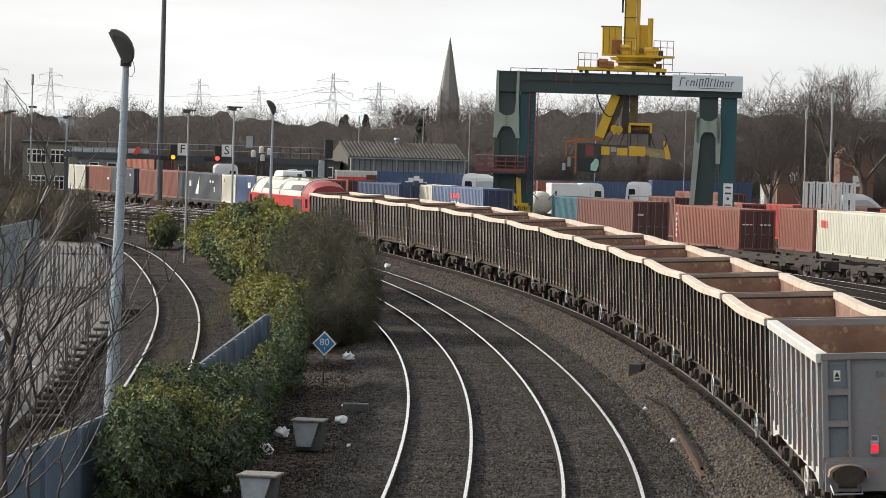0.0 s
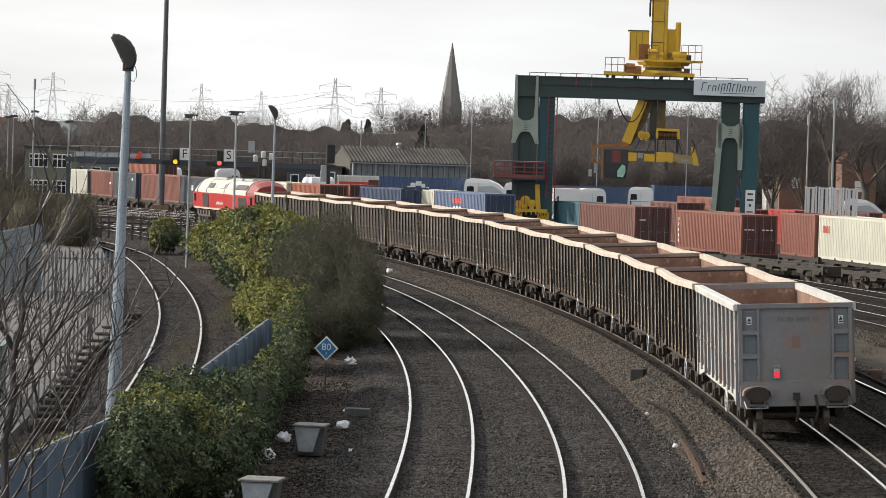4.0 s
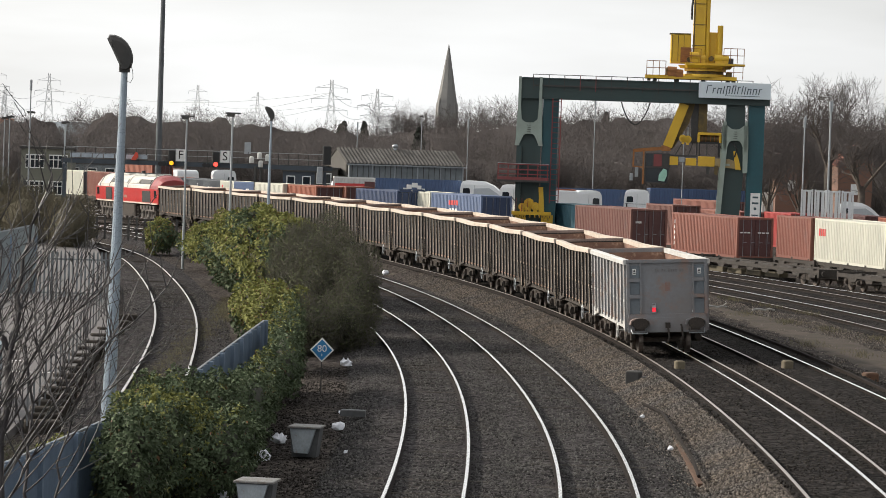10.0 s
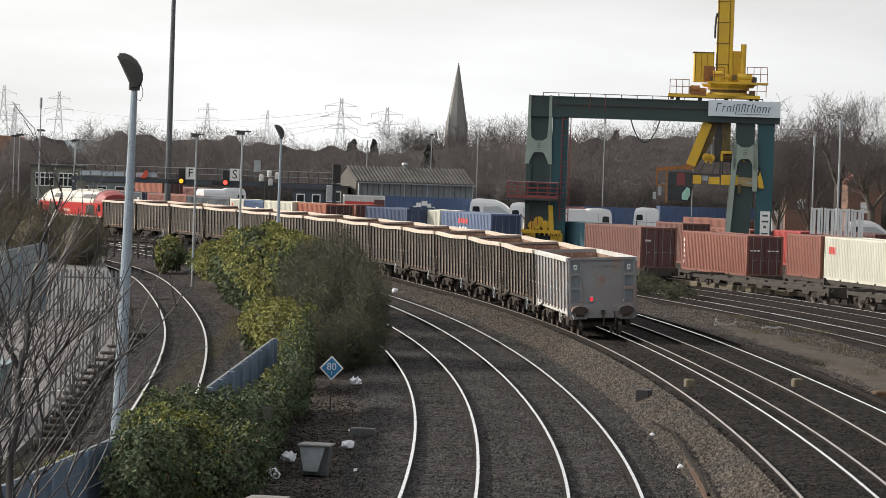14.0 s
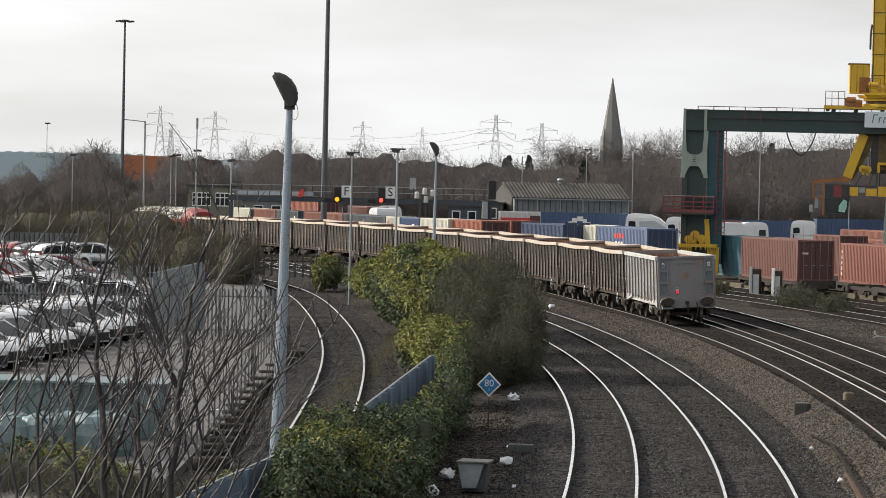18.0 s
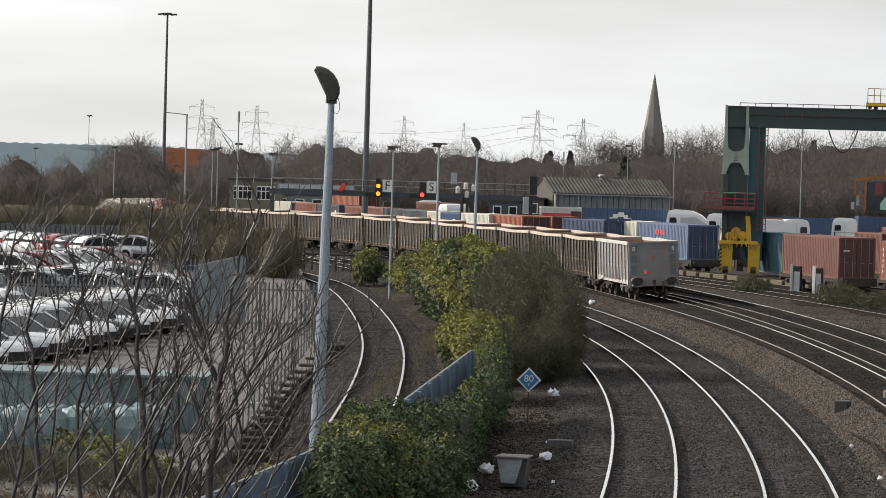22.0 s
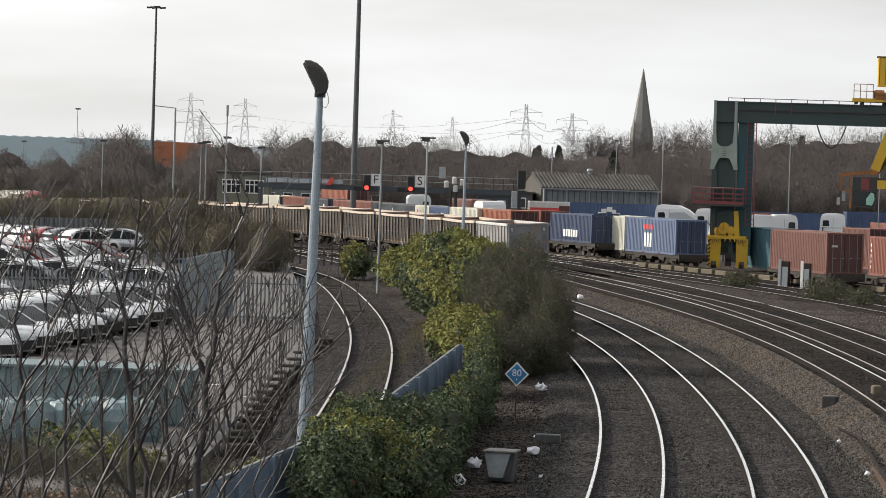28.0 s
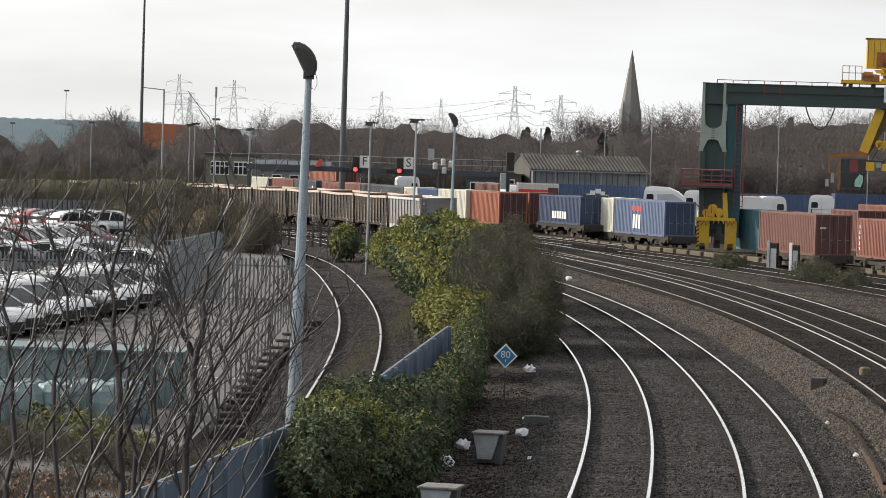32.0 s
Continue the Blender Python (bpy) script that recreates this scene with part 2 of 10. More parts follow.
    def mesh(self, name, mats, smooth=False):
        me = bpy.data.meshes.new(name)
        me.from_pydata(self.v, [], self.f)
        for m in (mats if isinstance(mats, (list, tuple)) else [mats]):
            me.materials.append(m)
        if any(self.k):
            me.polygons.foreach_set("material_index", self.k)
        if smooth:
            me.polygons.foreach_set("use_smooth", [True] * len(self.f))
        me.update()
        return me


def fix(me):
    """Makes the faces look outwards."""
    b = bmesh.new()
    b.from_mesh(me)
    bmesh.ops.recalc_face_normals(b, faces=b.faces)
    b.to_mesh(me)
    b.free()
    return me


def part(name, shape, mats, parent, label="", m=None, smooth=False):
    ob = new(name, fix(shape.mesh(name, mats, smooth)))
    ob.parent = parent
    if m is not None:
        ob.matrix_basis = m
    return tagged(ob, label)


def thing(name, m, label, category, group="", kind=""):
    ob = new(name)
    ob.empty_display_size = 0.3
    ob.matrix_basis = m
    return tagged(ob, label, category, group, kind)


def solid(name, shape, mats, label, category="", group="", kind="", m=None, smooth=False):
    ob = new(name, fix(shape.mesh(name, mats, smooth)))
    if m is not None:
        ob.matrix_basis = m
    return tagged(ob, label, category, group, kind)


def text_mesh(body, size, mat, name="lettering", shear=0.0):
    """Lettering in the built-in font as a thin mesh, centred, in its own xy plane."""
    c = bpy.data.curves.new(name, "FONT")
    c.body, c.size, c.extrude, c.align_x, c.align_y, c.shear = body, size, 0.004, "CENTER", "CENTER", shear
    c.resolution_u = 3
    tmp = new("tmp", c)
    me = bpy.data.meshes.new_from_object(tmp.evaluated_get(bpy.context.evaluated_depsgraph_get()))
    bpy.data.objects.remove(tmp)
    bpy.data.curves.remove(c)
    me.materials.clear()
    me.materials.append(mat)
    me.name = name
    return me


def lettering(body, size, mat, parent, m, name="lettering", shear=0.0):
    o = new(name, text_mesh(body, size, mat, name, shear))
    o.parent = parent
    o.matrix_basis = m
    return o


# ---------------------------------------------------------------- ground level and railway curves
def level(y):
    """Height of the railway formation (rail top) along the view."""
    if y < 130:
        return 0.05
    if y < 360:
        u = (y - 130) / 230
        return 0.05 - 0.5 * (3 * u * u - 2 * u ** 3)
    return -0.45


class Line:
    """A railway centre line: start, heading, length and curvatures at even knots; z from a function."""
    def __init__(self, x, y, head, length, ks, lift=lambda y: 0.0, cant=0.0):
        self.cant = cant
        self.x, self.y, self.h, self.n, self.ks, self.lift = x, y, head, length, ks, lift
        self.pts = {}
        step = 0.5
        self.step = step
        for sign in (1, -1):
            px_, py_, a, s = x, y, head, 0.0
            self.pts[0] = (x, y, head)
            for i in range(1, int((900 if sign > 0 else 120) / step)):
                k = float(np.interp(s, np.linspace(0, length, len(ks)), ks)) if s >= 0 else ks[0]
                if s > length + 150:
                    k = 0.0
                a2 = a + sign * k * step
                mid = (a + a2) / 2
                px_ += -math.sin(mid) * step * sign
                py_ += math.cos(mid) * step * sign
                a = a2
                s += sign * step
                self.pts[sign * i] = (px_, py_, a)

    def at(self, s, off=0.0):
        """x, y, z, heading at s metres along, off metres to the right."""
        i = math.floor(s / self.step)
        f = s / self.step - i
        p, q = self.pts[i], self.pts[i + 1]
        x, y, a = (p[j] + (q[j] - p[j]) * f for j in range(3))
        return x + off * math.cos(a), y + off * math.sin(a), level(y) + self.lift(y) + off * self.cant, a


def train_lift(y):
    return float(np.interp(y, (54, 163, 270, 320, 368, 470), (0.47, 0.38, -0.08, -0.6, -1.5, -2.8))) - level(y)


TRACK_ONE = Line(*(-0.166, 64.546, -0.02376, 140.0, (0.001409, 0.001797, 0.002091, 0.001917, 0.001714, 0.001532, 0.001363, 0.001200)))
TRACK_TWO = Line(*(3.171, 63.861, -0.03366, 140.0, (0.002953, 0.001866, 0.001427, 0.001521, 0.001709, 0.001772, 0.001829, 0.001884)))
def rail_lift(y):
    return min(0.40, train_lift(y) + level(y)) - level(y)


TRACK_TRAIN = Line(*(7.617, 55.180, -0.02594, 330.0, (0.001362, 0.001594, 0.001749, 0.001859, 0.001963, 0.002067)), lift=train_lift, cant=0.05)
TRACK_BED = Line(*(7.617, 55.180, -0.02594, 330.0, (0.001362, 0.001594, 0.001749, 0.001859, 0.001963, 0.002067)), lift=train_lift)
RAIL_E = Line(*(6.546, 48.208, -0.04005, 140.0, (0.001518, 0.001502, 0.001476, 0.001719, 0.002125, 0.001615, 0.000431, -0.000839)), lift=rail_lift)
RAIL_F = Line(*(8.505, 62.507, -0.01914, 140.0, (0.001740, 0.001508, 0.001315, 0.001580, 0.001615, 0.001391, 0.001138, 0.000894)), lift=rail_lift)
RAIL_G = Line(*(9.045, 64.468, -0.02087, 140.0, (0.002133, 0.001597, 0.001232, 0.001376, 0.001416, 0.001148, 0.000874, 0.000656)), lift=rail_lift)
RAIL_H = Line(*(8.380, 25.005, -0.08553, 138.9, (0.001866, 0.001741, 0.001614, 0.001485, 0.001366, 0.001477, 0.001750, 0.001986)), lift=rail_lift)
RAIL_I = Line(*(11.939, 88.033, 0.03786, 140.0, (0.000011, 0.000889, 0.001584, 0.001534, 0.001086, 0.000882, 0.000953, 0.001063)), lift=rail_lift)
RAIL_J = Line(*(12.394, 73.751, -0.01698, 140.0, (0.001952, 0.001871, 0.001786, 0.001763, 0.001744, 0.001726, 0.001709, 0.001693)), lift=rail_lift)


def yard_lift(y):
    return -0.4 - level(y)


YARD_LINE = Line(*(20.858, 98.809, 0.00096, 140.0, (0.002418, 0.002367, 0.002315, 0.002260, 0.002218, 0.002183, 0.002150, 0.002119)), lift=yard_lift)
YARD_RAILS = (0.0, 2.2, 4.4, 7.1, 9.2)      # metres from the nearest rail


def between(line, y0, y1):
    """Stretch of a line, in metres along it, that lies between two values of y."""
    ks = [k for k in line.pts if y0 <= line.pts[k][1] <= y1]
    return min(ks) * line.step, max(ks) * line.step - 0.5


SIDING = Line(*(-6.563, 66.097, 0.03692, 140.0, (0.000263, 0.000522, 0.000886, 0.001526, 0.000958, 0.000409, 0.002242, 0.004590)), lift=lambda y: -0.1)


# ---------------------------------------------------------------- ground
def np_mesh(name, verts, faces, mats, slots=None):
    """Mesh from arrays: faces all of one corner count."""
    me = bpy.data.meshes.new(name)
    nv, nf, k = len(verts), len(faces), faces.shape[1]
    me.vertices.add(nv)
    me.vertices.foreach_set("co", verts.astype(np.float32).ravel())
    me.loops.add(nf * k)
    me.loops.foreach_set("vertex_index", faces.astype(np.int32).ravel())
    me.polygons.add(nf)
    me.polygons.foreach_set("loop_start", np.arange(0, nf * k, k, dtype=np.int32))
    for m in (mats if isinstance(mats, (list, tuple)) else [mats]):
        me.materials.append(m)
    if slots is not None:
        me.polygons.foreach_set("material_index", slots.astype(np.int32))
    me.update(calc_edges=True)
    return me


def smooth_step(u):
    u = min(1.0, max(0.0, u))
    return u * u * (3 - 2 * u)


def line_x(y):
    """Where the freight line lies at that y."""
    best = min(TRACK_TRAIN.pts.values(), key=lambda p: abs(p[1] - y))
    return best[0]


def yard(x, y):
    """Height of the ground sheet."""
    return level(y) - 0.32 - 0.28 * smooth_step((x - line_x(y) - 10.0) / 9.0)


def ground():
    xs = [-4000, -1500, -600, -300, -180] + [-120 + 3 * i for i in range(81)] + [180, 300, 600, 1500, 4000]
    ys = [-300, -60, 0, 20] + [30 + 3 * i for i in range(150)] + [520, 600, 800, 1200, 2000, 4500]
    s = Shape()
    v = []
    for y in ys:
        yard_x = min(YARD_LINE.pts.values(), key=lambda q: abs(q[1] - y))[0]
        for x in xs:
            z = level(y) - 0.32
            if -120 <= x <= 120 and 30 <= y <= 480:
                z += 0.05 * noise.noise(Vector((x * 0.3, y * 0.3, 0)))
            z -= 0.28 * smooth_step((x - line_x(y) - 10.0) / 9.0)
            if 290 < y < 480 and abs(x - line_x(y)) < 7:      # the freight line falls into a shallow cutting
                z = min(z, train_lift(y) + level(y) - 0.45)
            if 90 < y < 200 and yard_x - 2.0 < x < yard_x + 11:      # the yard roads lie lower than the bank
                z = min(z, -0.64)
            v.append((x, y, z))
    n = len(xs)
    f = [(j * n + i, j * n + i + 1, (j + 1) * n + i + 1, (j + 1) * n + i) for j in range(len(ys) - 1) for i in range(n - 1)]
    s.add(v, f)
    return solid("ground", s, M_DIRT, "brown cinder and gravel railway ground", "ground", kind="structure", smooth=True)


ground()


def ribbon(name, line, s0, s1, half, top, mat, label, shoulder=0.7, step=4.0, off=0.0, foot=-0.38, rise=0.0):
    """A ballast bed along a line, with sloped shoulders."""
    s = Shape()
    rings = []
    d = s0
    while d <= s1:
        row = []
        for o, z in ((-half - shoulder, foot), (-half, top), (-half / 2, top + 0.015), (0, top), (half / 2, top + 0.015), (half, top), (half + shoulder, foot)):
            x, y, zz, a = line.at(d, o + off)
            if rise:
                zz -= 1.0 * (1 - smooth_step((d - s0) / rise))
            row.append((x, y, zz + z + 0.03 * noise.noise(Vector((x * 0.7, y * 0.7, 3)))))
        rings.append(row)
        d += step
    s.loft(rings, 0, False)
    return solid(name, s, mat, label, "ballast", kind="structure", smooth=True)


def rail_shape(line, s0, s1, off, polished=True, step=2.0, worn=(5, 6, 7, 8)):
    """Flat-bottomed rail: foot, web and head, swept along a line."""
    prof = [(-0.07, -0.155), (0.07, -0.155), (0.07, -0.14), (0.012, -0.12), (0.012, -0.045), (0.037, -0.035), (0.037, -0.008), (0.030, 0.0),
            (-0.030, 0.0), (-0.037, -0.008), (-0.037, -0.035), (-0.012, -0.045), (-0.012, -0.12), (-0.07, -0.14)]
    s = Shape()
    rings, d = [], s0
    while d <= s1:
        row = []
        for o, z in prof:
            x, y, zz, a = line.at(d, off + o)
            row.append((x, y, zz + z))
        rings.append(row)
        d += step
    n = len(prof)
    v = [p for r in rings for p in r]
    for j in range(len(rings) - 1):
        for i in range(n):
            a, b = j * n + i, j * n + (i + 1) % n
            s.add([v[a], v[b], v[b + n], v[a + n]], [(0, 1, 2, 3)], 0 if polished and i in worn else 1)
    return s


def track(name, line, s0, s1, label, polished=(True, True), near=(0, 0), sleepers=True, head=None, worn=(5, 6, 7, 8)):
    t = thing(name, pose(0, 0, 0), label, "railway track", "running lines", "structure")
    for sign, pol in zip((-1, 1), polished):
        part("rail", rail_shape(line, s0, s1, sign * 0.7525, pol, 2.0, worn), [head or M_RAIL, M_RAILRUST], t, "steel rail with a polished head" if pol else "dull rusty rail")
    sl = Shape()
    sl.bevel_box(0, 0, -0.29, 2.5, 0.25, 0.15, 0.02)
    me = fix(sl.mesh("sleeper", M_SLEEPER))
    rest = Shape()
    d = s0 + 0.3
    rnd = random.Random(len(name))
    count = 0
    while d < s1 - 0.5 and sleepers:
        x, y, z, a = line.at(d)
        m = pose(x, y, z - 0.018 + rnd.uniform(-0.028, 0.010), 0, 0, math.degrees(a) + rnd.uniform(-0.7, 0.7))
        if near[0] <= y <= near[1] and count < 290:
            o = new("sleeper", me)
            o.parent = t
            o.matrix_basis = m
            count += 1
        elif y < 260:
            rest.box(0, 0, -0.29, 2.5, 0.25, 0.15, m=m)
        d += 0.7
    if rest.v:
        tagged(part("sleeper", rest, M_SLEEPER, t), kind="stuff")
    return t


for nm, line, s0, s1 in (("ballast_bed", TRACK_ONE, -60, 330), ("ballast_bed", TRACK_TWO, -60, 330), ("ballast_bed", SIDING, -60, 200)):
    ribbon(nm, line, s0, s1, 1.75, -0.17, M_BALLAST, "dark grey-brown crushed stone ballast under the rails")
ribbon("cess", TRACK_BED, -60, 420, 1.15, -0.20, M_DIRT, "brown gravel bank up to the freight line", shoulder=1.7, foot=-0.86)
ribbon("ballast_bed", TRACK_BED, -60, 420, 3.1, -0.15, M_OILY, "oil-darkened ballast under the freight lines", shoulder=1.2, off=2.2, foot=-0.86)
track("track_one", TRACK_ONE, -50, 330, "curved running line with bright polished rails", near=(50, 180))
track("track_two", TRACK_TWO, -50, 330, "curved running line beside the first with bright rails", near=(50, 180))
t3 = thing("track_three", pose(0, 0, 0), "curved line that the stone train runs on", "railway track", "running lines", "structure")
t4 = thing("track_four", pose(0, 0, 0), "converging rails of the lines beyond the stone train", "railway track", "running lines", "structure")
for ln, pol, tk, lab in ((RAIL_E, True, t3, "inner rail with a worn head"), (RAIL_F, True, t3, "outer rail with a polished head"), (RAIL_G, True, t4, "rail close beside the freight line"),
                         (RAIL_H, True, t4, "middle rail"), (RAIL_I, True, t4, "outer rail with a polished head"), (RAIL_J, False, t4, "dull rusty outer rail")):
    part("rail", rail_shape(ln, *between(ln, 48, 250), 0.0, pol), [M_RAIL if ln in (RAIL_F, RAIL_I) else M_RAILDULL, M_RAILRUST], tk, lab)
# the same roads farther on, where they run together past the gantry
far_tracks = thing("far_track", pose(0, 0, 0), "bundle of bright rails running on past the signal gantry", "railway track", "running lines", "structure")
for k, o in enumerate((-0.75, 0.75, 3.2, 4.7, 7.6, 9.1, 11.6, 13.1)):
    part("rail", rail_shape(TRACK_BED, *between(TRACK_BED, 232, 400), o, True, 4.0), [M_RAIL if k % 2 else M_RAILDULL, M_RAILRUST], far_tracks, "far bright rail")
ribbon("ballast_bed", TRACK_BED, *between(TRACK_BED, 225, 410), 7.2, -0.2, M_OILY, "dark ballast under the far roads", shoulder=1.0, off=6.2, foot=-0.9, rise=16.0)
track("siding_track", SIDING, -20, 190, "narrow curved siding beside the car park fence", near=(60, 170), head=M_RAILSIDE, worn=(6, 7, 8))


def stones(line, s0, s1, o0, o1, n, top, mat, label, seed, size=0.031, crest=None, run=0.7, drop=0.21):
    """Loose crushed stones strewn over a bed, as one mass of small angular lumps."""
    rng = np.random.default_rng(seed)
    u = rng.random(n) ** 1.35
    s_ = s0 + (s1 - s0) * u
    o = rng.uniform(o0, o1, n)
    keys = np.arange(int(s0 / line.step) - 2, int(s1 / line.step) + 3)
    tab = np.array([line.pts[k] for k in keys])
    xx, yy, aa = (np.interp(s_, keys * line.step, tab[:, j]) for j in range(3))
    lv = np.array([level(v) for v in np.linspace(0, 400, 401)])
    x, y = xx + o * np.cos(aa), yy + o * np.sin(aa)
    z = np.interp(y, np.arange(401), lv) + top
    if crest:      # the bed's shoulder falls away
        z = z + np.interp(y, np.arange(401), [line.lift(v) for v in range(401)]) + o * line.cant
        z = z - np.clip((np.abs(o) - crest) / run, 0, 1) * drop
    clear = (np.abs(np.abs(o) - 0.7525) > 0.11) | (crest is None)
    c = np.c_[x, y, z + rng.uniform(-0.012, 0.012, n)][clear]
    n = len(c)
    base = np.array([(1, 0, 0), (-0.1, 0.9, 0.1), (-1, 0.1, 0), (0, -1, -0.1), (0.1, 0.1, 1), (0, 0, -1)], float)
    v = base[None] * rng.uniform(0.55, 1.2, (n, 6, 1)) * (size * rng.uniform(0.55, 1.35, n))[:, None, None]
    ang = rng.uniform(0, 6.28, n)
    ca, sa = np.cos(ang)[:, None], np.sin(ang)[:, None]
    w = np.stack([v[:, :, 0] * ca - v[:, :, 1] * sa, v[:, :, 0] * sa + v[:, :, 1] * ca, v[:, :, 2]], 2) + c[:, None]
    f = np.array([[0, 1, 4], [1, 2, 4], [2, 3, 4], [3, 0, 4], [1, 0, 5], [2, 1, 5], [3, 2, 5], [0, 3, 5]])[None] + (np.arange(n) * 6)[:, None, None]
    ob = new("loose_ballast", np_mesh("loose_ballast", w.reshape(-1, 3), f.reshape(-1, 3), mat))
    return tagged(ob, label, "ballast", kind="stuff")


GREYS = "loose grey crushed stones lying over the track bed"
stones(TRACK_ONE, -8, 75, -2.4, 2.4, 40000, -0.165, M_STONE_GREY, GREYS, 1, crest=1.75)
stones(TRACK_TWO, -8, 85, -2.4, 2.4, 42000, -0.165, M_STONE_GREY, GREYS, 2, crest=1.75)
stones(TRACK_BED, 0, 115, -2.8, -1.0, 32000, -0.19, M_STONE_BROWN, "loose brown and buff stones on the cess between the lines", 3, crest=1.15, run=1.7, drop=0.66)
stones(TRACK_TWO, -8, 100, 1.5, 2.9, 22000, -0.19, M_STONE_BROWN, "loose brown and buff stones on the shoulder of the second line", 8, crest=1.75)
stones(TRACK_ONE, -8, 40, -6.0, -2.2, 14000, -0.32, M_STONE_OIL, "dark cinders and stones beside the first line", 4)
stones(TRACK_BED, 0, 90, -1.0, 5.4, 26000, -0.145, M_STONE_OIL, "oily stones over the freight line bed", 5, crest=9.0)
stones(TRACK_BED, 20, 120, 5.4, 12.0, 22000, -0.33, M_STONE_BROWN, "brown stones and dirt on the bank before the yard roads", 6)
stones(SIDING, 5, 90, -2.4, 2.6, 20000, -0.165, M_STONE_GREY, "loose grey stones over the siding bed", 7, crest=1.75)


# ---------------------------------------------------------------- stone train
M_WDARK = material("sooty wagon side and shaded rib flank", (0.026, 0.021, 0.018), 0.75, 0.1, (0.014, 0.012, 0.011), 0.5, 1.2, 20.0, 0.15, streak=0.8, stain=(0.16, 0.10, 0.06), each=0.18)
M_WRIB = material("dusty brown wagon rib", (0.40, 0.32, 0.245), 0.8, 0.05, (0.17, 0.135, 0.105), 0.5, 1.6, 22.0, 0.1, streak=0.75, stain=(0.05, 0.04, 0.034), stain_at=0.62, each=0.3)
M_WCAP = material("worn cream wagon rim", (0.58, 0.51, 0.44), 0.75, 0.05, (0.36, 0.28, 0.21), 0.35, 2.0, 25.0, 0.08, stain=(0.3, 0.2, 0.13), stain_at=0.66)
M_WIN = material("stone-scoured rusty wagon inside", (0.31, 0.19, 0.135), 0.85, 0.1, (0.17, 0.095, 0.07), 0.5, 0.9, 12.0, 0.2, stain=(0.48, 0.34, 0.24), stain_at=0.55)
M_WGREY = material("grey wagon paint", (0.205, 0.218, 0.235), 0.6, 0.05, (0.17, 0.15, 0.142), 0.4, 0.55, 9.0, 0.06, stain=(0.23, 0.155, 0.125), stain_at=0.52)
M_WPOCKET = material("blue-grey recessed wagon panel", (0.15, 0.18, 0.205), 0.6, 0.05, (0.12, 0.13, 0.14), 0.4, 1.5, 14.0, 0.05)
M_WEND = material("dusty pinkish wagon end rim", (0.30, 0.235, 0.20), 0.8, 0.05, (0.19, 0.14, 0.12), 0.5, 1.5, 20.0, 0.1)
M_WGREYC = material("light grey wagon rib", (0.60, 0.60, 0.58), 0.5, 0.05, (0.40, 0.38, 0.35), 0.4, 2.0, 20.0, 0.05)
M_BOGIE = material("brake-dust brown bogie", (0.06, 0.045, 0.036), 0.85, 0.2, (0.03, 0.026, 0.022), 0.5, 5.0, 40.0, 0.2)
M_WHEEL = material("worn wheel steel", (0.22, 0.19, 0.17), 0.5, 0.8, (0.10, 0.08, 0.07), 0.4, 6.0, 40.0, 0.1)
M_LAMP_RED = material("lit tail lamp lens", (0.6, 0.02, 0.03), 0.3, 0, emit=(1.0, 0.03, 0.06, 0.7))
M_MARK = material("faded dark lettering", (0.10, 0.10, 0.10), 0.8, 0, (0.2, 0.18, 0.17), 0.5, 8.0, 50.0)
M_ORANGE = material("rusty red patch", (0.25, 0.115, 0.09), 0.85, 0, (0.20, 0.17, 0.155), 0.6, 6.0, 30.0)

PITCH, BODY, WIDE, TOP = 11.2, 10.45, 2.70, 2.97
FLOOR = 1.05


def bogie(parent, y, name="bogie"):
    b = Shape()
    for sx in (-1, 1):
        b.prism([(-1.35, 0.45), (-1.35, 0.62), (-0.5, 0.70), (0.5, 0.70), (1.35, 0.62), (1.35, 0.45), (0.6, 0.34), (-0.6, 0.34)], "x", sx * 1.0 - 0.06, sx * 1.0 + 0.06)
        for dy in (-0.9, 0.9):
            b.box(sx * 1.08, dy, 0.34, 0.16, 0.34, 0.26)
            b.tube((sx * 1.1, dy, 0.46), (sx * 1.2, dy, 0.46), 0.11, 0.09, 8)
        for dy in (-0.25, 0, 0.25):
            b.tube((sx * 1.02, dy, 0.36), (sx * 1.02, dy, 0.66), 0.08, 0.08, 6)
    b.box(0, 0, 0.45, 2.0, 0.4, 0.28)
    ob = part(name, b, M_BOGIE, parent, "dusty four-wheel bogie", pose(0, y, 0))
    for dy in (-0.9, 0.9):
        w = Shape()
        w.tube((-0.7, 0, 0.42), (0.7, 0, 0.42), 0.08, 0.08, 8)
        for sx in (-1, 1):
            w.tube((sx * 0.68, 0, 0.42), (sx * 0.72, 0, 0.42), 0.45, 0.45, 18)
            w.tube((sx * 0.72, 0, 0.42), (sx * 0.815, 0, 0.42), 0.425, 0.42, 18)
            w.tube((sx * 0.815, 0, 0.42), (sx * 0.82, 0, 0.42), 0.2, 0.2, 12)
        part("wheelset", w, M_WHEEL, ob, "worn steel wheels on an axle", pose(0, dy, 0))
    return ob


